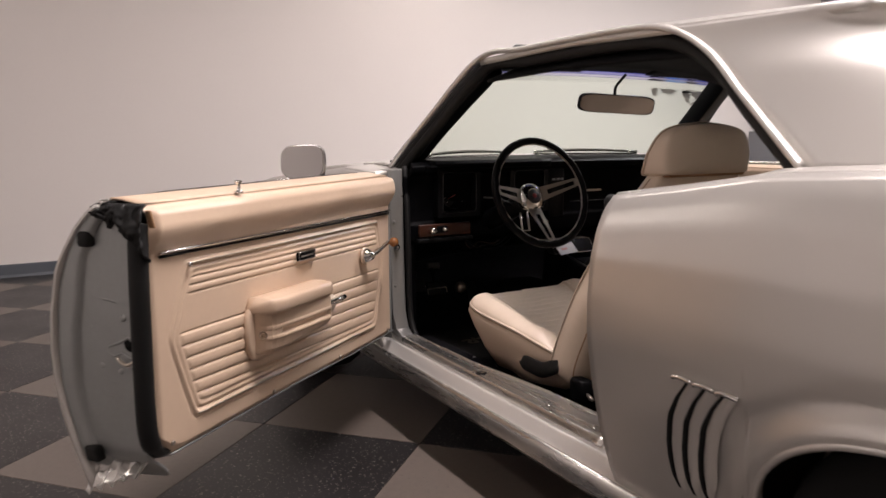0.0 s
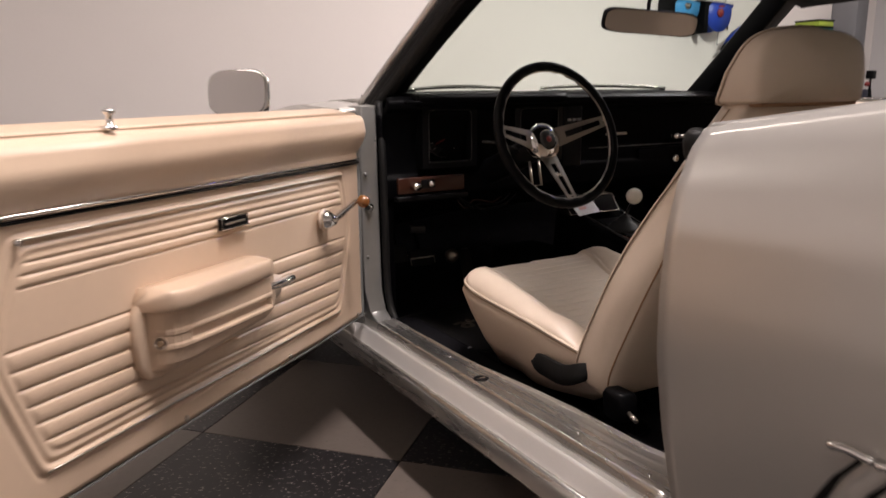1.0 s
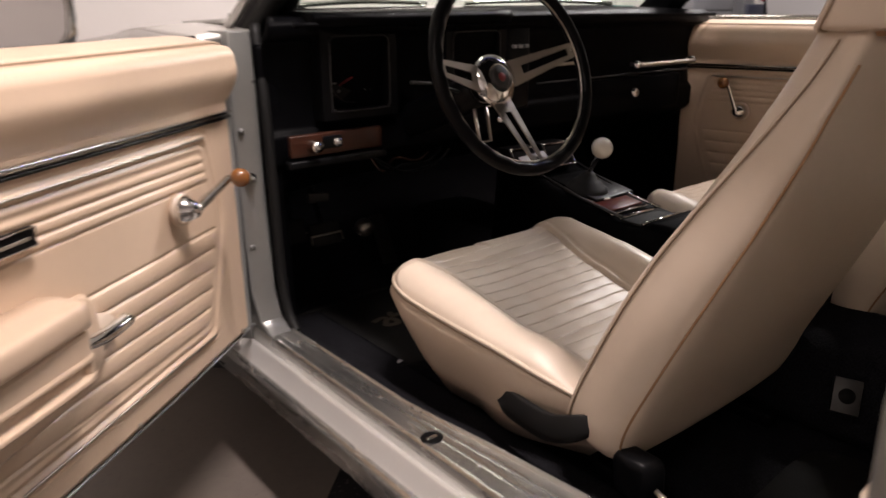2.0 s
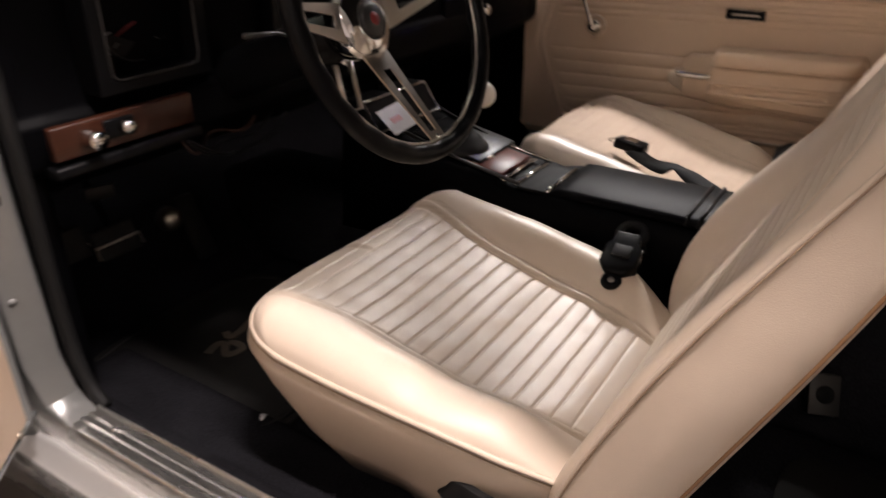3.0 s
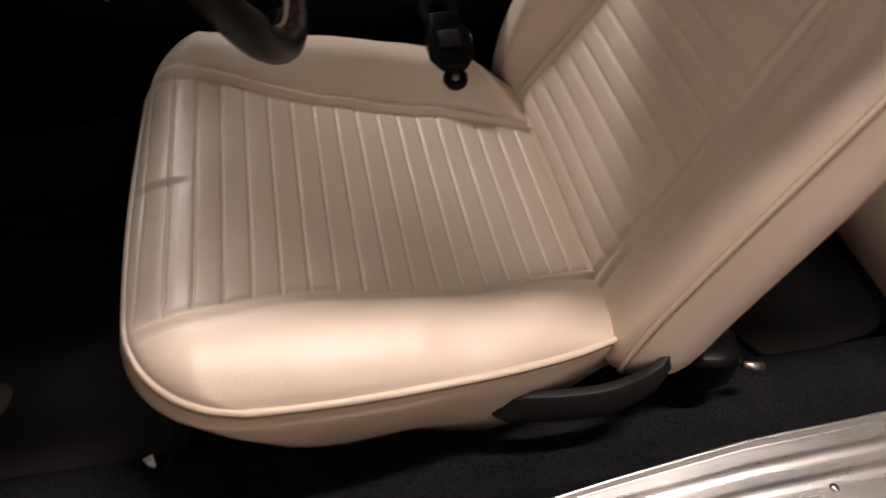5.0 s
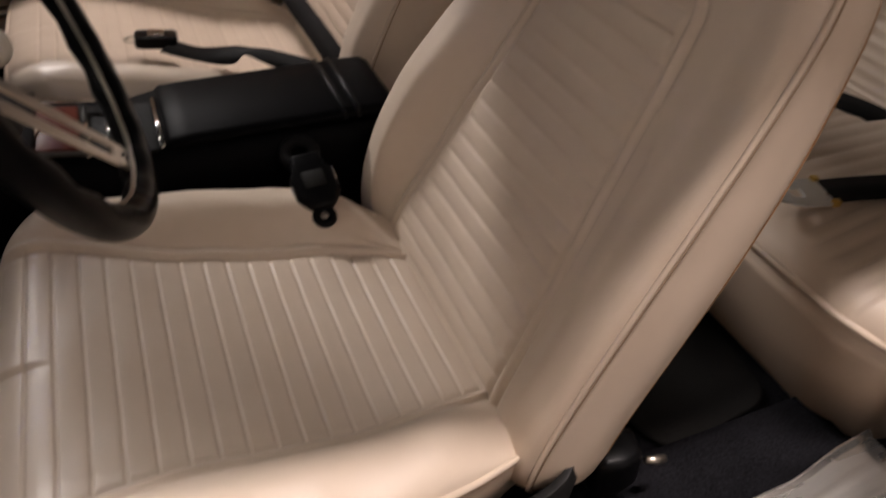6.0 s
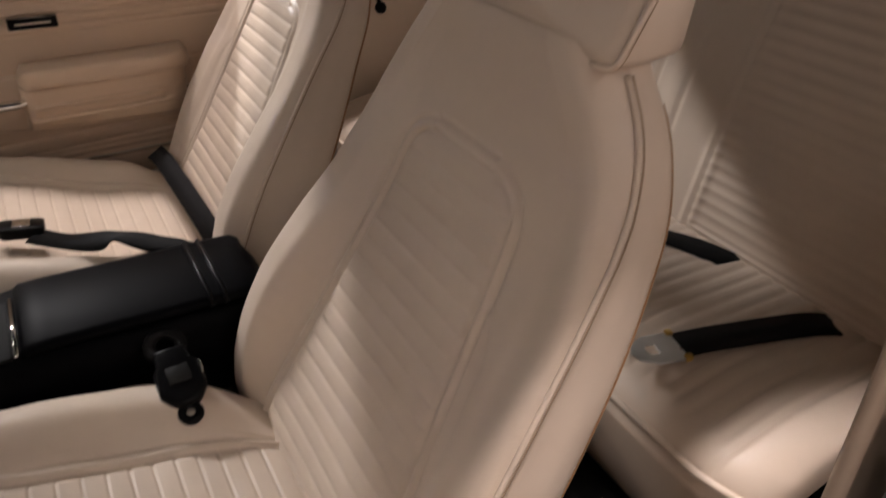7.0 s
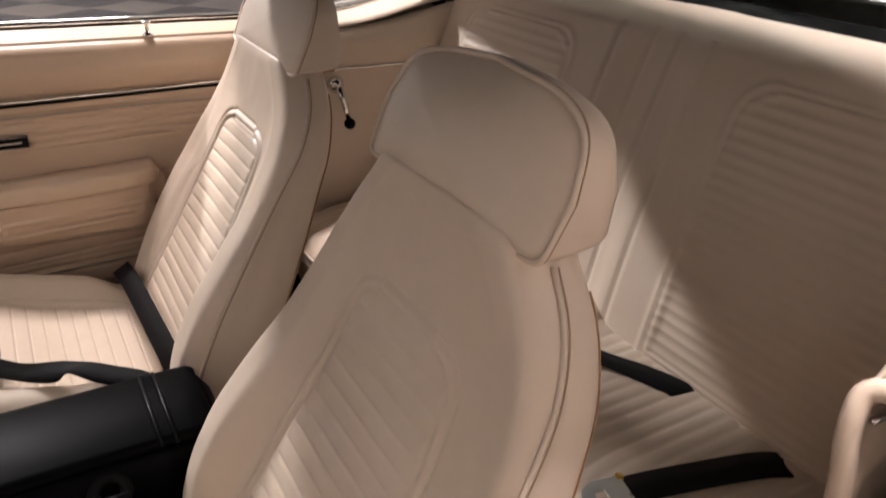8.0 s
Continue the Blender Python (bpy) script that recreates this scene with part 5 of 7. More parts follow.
# ---- rear seat ----
def rear_bench():
    bench = root("bench_seat", (0, -0.72, 0.235), "cream vinyl rear bench seat with ribbed panels", "rear seat")

    def hump(x):
        return 0.035 * math.exp(-(x / 0.10) ** 4)

    def cush(x, v):
        k = min(1.0, max(0.0, abs(x) - 0.575) / 0.09)
        y0 = -0.540 - 0.09 * (1 - math.sqrt(max(0.0, 1 - k * k)))
        y = y0 - (0.388 + (y0 + 0.540)) * v
        e = min(v / 0.12, 1.0)
        z = 0.468 + 0.024 * sstep(0.0, 0.40, v) + hump(x) - 0.044 * (1 - math.sqrt(1 - (1 - e) ** 2))
        s = min((0.665 - abs(x)) / 0.07, 1.0)
        z -= 0.05 * (1 - math.sqrt(max(0.0, 1 - (1 - s) ** 2)))
        ax = abs(abs(x) - 0.35)
        if ax < 0.242 and 0.09 < v < 0.97:
            m = sstep(0.242, 0.232, ax) * sstep(0.09, 0.11, v)
            ph = ((x + 0.01) / 0.026) % 1.0
            z += m * (0.0030 * abs(math.sin(math.pi * ph)) ** 0.6 - 0.002)
        z -= 0.004 * math.exp(-((ax - 0.248) / 0.004) ** 2)
        return (x, y, z)

    part("cushion", sheet(cush, lin(-0.665, 0.665, 330), lin(0, 1, 70)), CREAM, bench, "cream rear cushion with stitched pleats")

    def front(x, v):
        s = min((0.665 - abs(x)) / 0.07, 1.0)
        return (x, cush(x, 0.0)[1] + 0.012 * math.sin(v * math.pi) - 0.062 * v, cush(x, 0.0)[2] + (0.225 - cush(x, 0.0)[2]) * v)

    part("cushion_front", sheet(front, lin(-0.665, 0.665, 80), lin(0, 1, 14)), CREAM_DARK, bench, thick=0.004)
    part("cushion_piping", tube([Vector(cush(x, 0.012)) + Vector((0, 0.003, 0.0)) for x in lin(-0.655, 0.655, 60)], 0.005, 6), CREAM, bench)

    def back(x, v):
        y0, z0, y1, z1 = -0.885, 0.44, -1.062, 1.045
        y, z = y0 + (y1 - y0) * v, z0 + (z1 - z0) * v
        if v > 0.90:
            k = (v - 0.90) / 0.10
            y -= 0.09 * k * k
            z -= 0.015 * k * k
        y += 0.02 * math.sin(v * math.pi) - 0.012 * math.exp(-(x / 0.07) ** 4)
        d = 0.0
        ax = abs(abs(x) - 0.395)
        lim = 0.195
        e = min(lim - ax, v - 0.08, 0.865 - v)
        cx2, cv2 = ax - (lim - 0.06), (v - 0.765) * 0.6
        if cx2 > 0 and cv2 > 0:
            e = 0.06 - math.hypot(cx2, cv2)
        if e > 0:
            ph = ((z - 0.44) / 0.0200) % 1.0
            d += sstep(0.004, 0.016, e) * (0.0019 * math.exp(-((ph - 0.5) / 0.26) ** 2) - 0.0007)
        for k in (0.0, 0.018):
            d += 0.004 * math.exp(-((e - k) / 0.006) ** 2) if e > -0.03 else 0.0
        for sx in (-0.105, 0.105, -0.03, 0.03):
            d -= 0.0045 * math.exp(-((x - sx) / 0.0045) ** 2) * (1 if v < 0.92 else 0)
        return (x, y + d, z)

    part("backrest", sheet(back, lin(-0.68, 0.68, 260), lin(0, 1, 300)), CREAM, bench, "cream rear backrest with embossed ribs")
    part("parcel_shelf", box(-0.72, 0.72, -1.80, -1.125, 0.925, 0.955, 0.01), CARPET, CAR, "black rear parcel shelf", smooth=False)


rear_bench()


def quarter_trims():
    for s in (-1, 1):
        def fn(y, v):
            z = 0.26 + (0.902 - 0.26) * v
            x = 0.70
            dip = 0.066 * sstep(-0.70, -0.612, y) * sstep(0.55, 0.90, z) if s < 0 else 0.0
            if z > 0.80:
                t = (z - 0.80) / 0.102
                x -= 0.024 * math.sin(min(1, t * 1.5) * math.pi / 2) * math.sqrt(max(0.0, 1 - max(0, (t - 0.6) / 0.41) ** 2))
            return (s * x, y, z - dip + 0.05 * sstep(-0.75, -1.1, y) * sstep(0.8, 0.9, z))

        tr = part("rear_side_trim", sheet(fn, lin(-1.12, -0.615, 30), lin(0, 1, 50)), CREAM, CAR, "cream vinyl rear side trim", thick=0.006 * (1 if s < 0 else -1))
        part("trim_strip", tube([(s * 0.694, y, 0.800 + 0.004) for y in lin(-1.0, -0.63, 6)], 0.006, 6, flat=0.6), CHROME, tr)
        part("trim_cap", sheet(lambda y, v: (s * (0.690 + 0.12 * v), y, 0.902 + 0.012 * math.sin(v * math.pi / 2) + 0.055 * sstep(-0.72, -1.05, y) - (0.066 * sstep(-0.70, -0.612, y) if s < 0 else 0.0)), lin(-1.12, -0.615, 14), lin(0, 1, 6)), CREAM, tr, thick=0.004)
        part("trim_front_edge", tube(smooth_line([(s * 0.708, -0.617, 0.27), (s * 0.706, -0.612, 0.5), (s * 0.702, -0.606, 0.72), (s * 0.690, -0.606, (0.805 if s < 0 else 0.86)), (s * 0.695, -0.62, (0.842 if s < 0 else 0.905)), (s * 0.76, -0.628, (0.850 if s < 0 else 0.912))], 6), 0.011, 8), CREAM_DARK, tr, "rolled cream front edge")
        if s > 0:
            part("belt_strip", tube([(0.80, y, 0.922 + 0.05 * sstep(-0.72, -1.05, y)) for y in lin(-1.1, -0.64, 8)], 0.008, 6), CHROME, tr)
        if s < 0:
            continue
        base = (s * 0.688, -0.705, 0.770)
        cr = part("window_crank", lathe([(0.020, 0.0), (0.020, 0.008), (0.012, 0.02), (0.0001, 0.026)], base, (-s, 0, 0), 18), CHROME, tr, "chrome rear window crank with a black knob")
        part("crank_arm", tube([(s * 0.664, -0.705, 0.769), (s * 0.656, -0.715, 0.73), (s * 0.650, -0.722, 0.695)], [0.010, 0.008, 0.007], 8), CHROME, cr)
        part("crank_knob", ball((s * 0.645, -0.724, 0.682), 0.014), BLACK_SATIN, cr)


quarter_trims()


# ---- dashboard ----
def dashboard():
    prof = [(0.90, 0.955), (0.62, 0.958), (0.505, 0.950), (0.488, 0.938), (0.492, 0.915), (0.515, 0.905), (0.535, 0.80), (0.528, 0.735), (0.515, 0.725), (0.515, 0.67), (0.53, 0.655), (0.62, 0.60), (0.90, 0.55)]
    dash = part("dashboard", loft([[(x * (1 - 0.10 * sstep(0.53, 0.62, y)), min(y, 0.70 + 0.20 * (1 - (x / 0.735) ** 2)) + 0.03 * (abs(x) / 0.72) ** 4, z - 0.008 * (abs(x) / 0.72) ** 2) for y, z in prof] for x in lin(-0.735, 0.735, 25)]), BLACK, CAR, "black padded dashboard", bevel=0.006)
    part("dash_pad_edge", tube([(x, 0.486, 0.936 - 0.008 * (abs(x) / 0.72) ** 2) for x in lin(-0.70, 0.70, 24)], 0.006, 6), BLACK, dash)
    # driver's hood over the instruments, with a step at its inner end
    hood = []
    for x in lin(-0.66, -0.14, 14):
        k = min(1.0, (x + 0.66) / 0.04, (-0.14 - x) / 0.03)
        hood.append([(x, 0.60, 0.955), (x, 0.49 - 0.025 * k, 0.952), (x, 0.482 - 0.028 * k, 0.940), (x, 0.49 - 0.022 * k, 0.922), (x, 0.60, 0.915)])
    part("instrument_hood", loft(hood), BLACK, dash, bevel=0.004)
    # square instrument pods with bright bezels
    for x0, x1 in ((-0.616, -0.475), (-0.300, -0.158)):
        z0, z1, yb = 0.760, 0.906, 0.508
        rim = [[(a - 0.02 * e, yb, b - 0.016 * f), (a, yb, b), (a, 0.56, b), (a - 0.02 * e, 0.56, b - 0.016 * f)] for a, b, e, f in ((x0, z0, 1, 1), (x1, z0, -1, 1), (x1, z1, -1, -1), (x0, z1, 1, -1))]
        w = part("instrument_pod", loft(rim + [rim[0]], caps=False), BLACK_SATIN, dash, "square black instrument pod", smooth=False)
        part("pod_back", box(x0, x1, 0.549, 0.56, z0, z1), BLACK_SATIN, w, smooth=False)
        r = 0.014
        ring = []
        for cx2, cz, a0 in ((x1 - r, z1 - r, 0), (x0 + r, z1 - r, 90), (x0 + r, z0 + r, 180), (x1 - r, z0 + r, 270)):
            ring += [(cx2 + r * math.cos(radians(a0 + t)), yb - 0.001, cz + r * math.sin(radians(a0 + t))) for t in (0, 30, 60, 90)]
        part("bezel", tube(ring, 0.0014, 6, closed=True), BEZEL, w, "thin bright bezel")
        part("dial", lathe([(0.055, 0.0), (0.055, 0.003), (0.05, 0.003), (0.0001, 0.003)], ((x0 + x1) / 2, 0.548, (z0 + z1) / 2 - 0.01), (0, -1, 0), 32), DIAL, w)
        part("dial_ring", tube([((x0 + x1) / 2 + 0.052 * math.cos(t), 0.543, (z0 + z1) / 2 - 0.01 + 0.052 * math.sin(t)) for t in lin(0, 2 * math.pi, 33)[:-1]], 0.0012, 5, closed=True), BEZEL, w)
        for k in range(11):
            t = radians(220 - 26 * k)
            c, s = math.cos(t), math.sin(t)
            part("dial_tick", tube([((x0 + x1) / 2 + 0.038 * c, 0.5435, (z0 + z1) / 2 - 0.01 + 0.038 * s), ((x0 + x1) / 2 + 0.046 * c, 0.5435, (z0 + z1) / 2 - 0.01 + 0.046 * s)], 0.0011, 4), DIALMARK, w)
        part("needle", tube([((x0 + x1) / 2, 0.541, (z0 + z1) / 2 - 0.01), ((x0 + x1) / 2 - 0.032, 0.541, (z0 + z1) / 2 - 0.025)], [0.0025, 0.0008], 5), DARKRED, w)
    # centre stack with small switches
    st = part("centre_panel", box(-0.135, -0.06, 0.505, 0.55, 0.72, 0.915, 0.006), BLACK_SATIN, dash)
    for i in range(3):
        part("slide_switch", box(-0.122 + 0.02 * i, -0.110 + 0.02 * i, 0.499, 0.506, 0.864, 0.872, 0.001), DIALMARK, st)
    # woodgrain panel with lamp switch and wiper switch
    wp = part("wood_panel", box(-0.715, -0.500, 0.506, 0.520, 0.678, 0.722, 0.003), WOOD, dash, "glossy woodgrain switch panel")
    part("lamp_switch", lathe([(0.012, 0.0), (0.013, 0.004), (0.011, 0.020), (0.012, 0.026), (0.0001, 0.028)], (-0.668, 0.506, 0.700), (0, -1, 0), 18), CHROME, wp, "chrome light switch knob")
    part("switch_plate", box(-0.645, -0.600, 0.501, 0.507, 0.690, 0.716, 0.003), BLACK_SATIN, wp)
    part("wiper_switch", lathe([(0.009, 0.0), (0.009, 0.016), (0.0001, 0.018)], (-0.618, 0.501, 0.704), (0, -1, 0), 14), CHROME, wp)
    part("lower_lip", box(-0.72, -0.49, 0.502, 0.53, 0.655, 0.672, 0.005), BLACK_SATIN, dash)
    part("ignition", lathe([(0.014, 0.0), (0.014, 0.006), (0.008, 0.012), (0.0001, 0.013)], (-0.15, 0.512, 0.70), (0, -1, 0), 16), CHROME, dash)
    # passenger side: bright line, grab handle, glovebox lock
    part("dash_strip", tube([(x, 0.516, 0.775) for x in lin(-0.02, 0.66, 12)], 0.002, 6), BEZEL, dash)
    gh = part("grab_handle", tube(smooth_line([(0.36, 0.52, 0.800), (0.37, 0.492, 0.800), (0.42, 0.484, 0.800), (0.56, 0.484, 0.800), (0.62, 0.492, 0.800), (0.63, 0.52, 0.800)], 5), 0.0075, 8, flat=0.8), SATIN, dash, "brushed grab handle")
    for x in (0.355, 0.625):
        part("handle_mount", ball((x, 0.500, 0.801), 0.013), CHROME, gh)
    part("glovebox_lock", lathe([(0.015, 0.0), (0.015, 0.008), (0.010, 0.014), (0.0001, 0.014)], (0.375, 0.520, 0.722), (0, -1, 0), 18), CHROME, dash, "chrome glovebox lock")
    part("glovebox_door", box(0.20, 0.60, 0.517, 0.535, 0.665, 0.765, 0.006), BLACK, dash)
    part("dash_nameplate", box(0.06, 0.15, 0.524, 0.53, 0.812, 0.820, 0.001), SATIN, dash, "small bright nameplate")
    # steering column, bracket, stalk and hanging wires
    col = part("steering_column", tube([(-0.396, 0.29, 0.812), (-0.396, 0.36, 0.785), (-0.396, 0.52, 0.725), (-0.396, 0.85, 0.60)], [0.030, 0.036, 0.038, 0.036], 16), BLACK_SATIN, dash, "black steering column")
    part("turn_stalk", tube([(-0.43, 0.335, 0.80), (-0.50, 0.325, 0.822), (-0.560, 0.318, 0.828)], [0.0030, 0.0024, 0.0036], 8), BEZEL, col, "dull chrome turn signal stalk")
    part("column_bracket", tube([(-0.421, 0.300, 0.770), (-0.421, 0.284, 0.706), (-0.391, 0.284, 0.706), (-0.391, 0.300, 0.770)], 0.004, 6), SATIN, col)
    rnd = random.Random(5)
    for i, m in enumerate((BLACK_SATIN, BLACK_SATIN, BROWN_WIRE)):
        y = 0.50 + 0.03 * i
        part("wire", tube(smooth_line([(-0.52 + 0.01 * i, y, 0.655), (-0.48, y - 0.02, 0.628 - 0.006 * i), (-0.43, y, 0.615 + 0.01 * i), (-0.37, y - 0.01, 0.625), (-0.32, y, 0.65)], 6), 0.0028, 5), m, dash)
    # pedals and floor dimmer
    pd = part("clutch_pedal", mapped(box(-0.625, -0.570, -0.006, 0.006, -0.026, 0.026, 0.004), lambda x, y, z: (x, 0.745 + y + 0.4 * z, 0.452 + z)), RUBBER, dash, "black ribbed clutch pedal")
    part("pedal_rim", tube([(-0.627, 0.742, 0.443), (-0.568, 0.742, 0.443)], 0.003, 5), SATIN, pd)
    pb = part("brake_pedal", mapped(box(-0.560, -0.478, -0.006, 0.006, -0.026, 0.026, 0.004), lambda x, y, z: (x, 0.742 + y + 0.4 * z, 0.432 + z)), RUBBER, dash, "black ribbed brake pedal")
    part("pedal_rim", tube([(-0.562, 0.728, 0.412), (-0.562, 0.735, 0.432), (-0.476, 0.735, 0.432), (-0.476, 0.728, 0.412)], 0.0028, 5), SATIN, pb)
    for p, x in ((pd, -0.60), (pb, -0.52)):
        part("pedal_arm", tube([(x, 0.755, 0.45), (x, 0.80, 0.55), (x, 0.79, 0.68)], 0.008, 6), BLACK_SATIN, p)
    part("parking_brake_pedal", mapped(box(-0.56, -0.505, -0.005, 0.005, -0.012, 0.012, 0.003), lambda x, y, z: (x, 0.74 + y, 0.525 + z - 0.1 * (x + 0.53))), BEZEL, dash)
    part("accelerator", mapped(box(-0.33, -0.285, -0.006, 0.006, -0.06, 0.06, 0.004), lambda x, y, z: (x, 0.80 + y + 0.5 * z, 0.36 + z)), RUBBER, dash)
    part("foot_lamp", ball((-0.390, 0.765, 0.417), 0.024), SATIN, dash, "round chrome button on the footwell wall")


dashboard()


def steering_wheel():
    c = Vector((-0.396, 0.212, 0.846))
    th = radians(20)
    ux, uy, un = Vector((1, 0, 0)), Vector((0, math.sin(th), math.cos(th))), Vector((0, -math.cos(th), math.sin(th)))

    def W(a, r, d):
        return c + ux * (r * math.cos(a)) + uy * (r * math.sin(a)) + un * d

    sw = root("steering_wheel", c, "black-rimmed sports steering wheel with three slotted metal spokes", "steering wheel")
    rings = []
    for i in range(96):
        a = 2 * math.pi * i / 96
        row = []
        for j in range(14):
            t = 2 * math.pi * j / 14
            rr = 0.0125 + 0.0014 * (math.sin(a * 24) * (1 if math.cos(t) < -0.2 else 0))
            row.append(W(a, 0.1845 + rr * math.cos(t), rr * 1.05 * math.sin(t)))
        rings.append(row)
    rings.append(rings[0])
    part("rim", loft(rings, caps=False), BLACK_SATIN, sw, "black grip rim")
    part("rim_edge", tube([W(2 * math.pi * i / 96, 0.1715, 0.002) for i in range(96)], 0.0022, 6, closed=True), SATIN, sw)
    hub = [(0.030, -0.11), (0.046, -0.085), (0.050, -0.072), (0.050, -0.060), (0.047, -0.054), (0.028, -0.044), (0.0255, -0.044), (0.0245, -0.048), (0.0001, -0.048)]
    hb = part("hub", lathe(hub, c, un, 40), CHROME, sw, "polished hub with a dark centre cap")
    part("centre_cap", lathe([(0.0235, -0.050), (0.0235, -0.043), (0.019, -0.040), (0.0001, -0.0385)], c, un, 28), BEZEL, hb)
    part("cap_emblem", lathe([(0.009, -0.0395), (0.0075, -0.0375), (0.0001, -0.0372)], c, un, 16), DARKRED, hb)
    for deg in (174.5, 11, -87.5):
        a = radians(deg)
        d = ux * math.cos(a) + uy * math.sin(a)
        s = un.cross(d)
        r0, r1 = 0.040, 0.176
        # two rails and the bridges of a slotted spoke, dished towards the hub
        def sp(r, w, t):
            return c + d * r + s * w + un * (-0.060 * (1 - (r - r0) / (r1 - r0)) + t)

        def rail(wa0, wa1, wb0, wb1, ra, rb):
            rows = []
            for k in lin(0, 1, 6):
                r = ra + (rb - ra) * k
                lo, hi = wa0 + (wb0 - wa0) * k, wa1 + (wb1 - wa1) * k
                rows.append([sp(r, lo, -0.0015), sp(r, hi, -0.0015), sp(r, hi, 0.0015), sp(r, lo, 0.0015)])
            return loft(rows)

        g = join(rail(-0.026, -0.009, -0.014, -0.0065, r0, r1), rail(0.009, 0.026, 0.0065, 0.014, r0, r1), rail(-0.0095, 0.0095, -0.0095, 0.0095, r0, 0.066), rail(-0.007, 0.007, -0.007, 0.007, 0.160, r1))
        part("spoke", g, SATIN, sw, "slotted brushed metal spoke", smooth=False)
        part("rivet", lathe([(0.004, 0.0), (0.003, 0.002), (0.0001, 0.0025)], sp(0.168, 0, 0.001), un, 8), CHROME, sw)


steering_wheel()


def rear_view_mirror():
    m = root("rear_view_mirror", (0.105, 0.40, 1.16), "dark interior mirror on a curved stalk", "mirror")
    mm = Matrix.Translation((0.105, 0.40, 1.160)) @ pose(0, 0, 0, 15, 3, -14)
    rows = []
    for d, k in ((-0.010, 0.93), (-0.012, 0.98), (0.0, 1.0), (0.012, 0.93), (0.018, 0.6)):
        row = []
        for j in range(32):
            a = 2 * math.pi * j / 32
            ca, sa = math.cos(a), math.sin(a)
            row.append(Vector((0.165 * k * math.copysign(abs(ca) ** 0.35, ca), d, 0.036 * k * math.copysign(abs(sa) ** 0.5, sa) * (1 + 0.12 * abs(ca)))))
        rows.append(row)
    part("housing", moved(loft(rows), mm), BLACK_SATIN, m)
    face = [Vector((0.158 * math.copysign(abs(math.cos(a)) ** 0.35, math.cos(a)), -0.0125, 0.0335 * math.copysign(abs(math.sin(a)) ** 0.5, math.sin(a)))) for a in (2 * math.pi * j / 32 for j in range(32))]
    part("glass", moved(loft([face, [v + Vector((0, 0.002, 0)) for v in face]]), mm), DIM_MIRROR, m, "dim mirror glass reflecting the cabin", smooth=False)
    part("stalk", tube(smooth_line([mm @ Vector((0, 0.015, 0.01)), mm @ Vector((0.0, 0.03, 0.05)), (0.105, 0.395, 1.235), (0.10, 0.345, 1.268)], 6), 0.006, 8), BLACK_SATIN, m)


rear_view_mirror()
for vx in (-0.36, 0.36):
    vis = sheet(lambda x, v: (vx + x, 0.265 - 0.14 * v + 0.04 * (1 - (vx + x) ** 2 / 0.36), 1.245 + 0.055 * v + 0.02 * (1 - (vx + x) ** 2 / 0.36)), lin(-0.20, 0.20, 12), lin(0, 1, 6))
    part("sun_visor", vis, HEADLINER, CAR, "black sun visor folded up", thick=0.018)


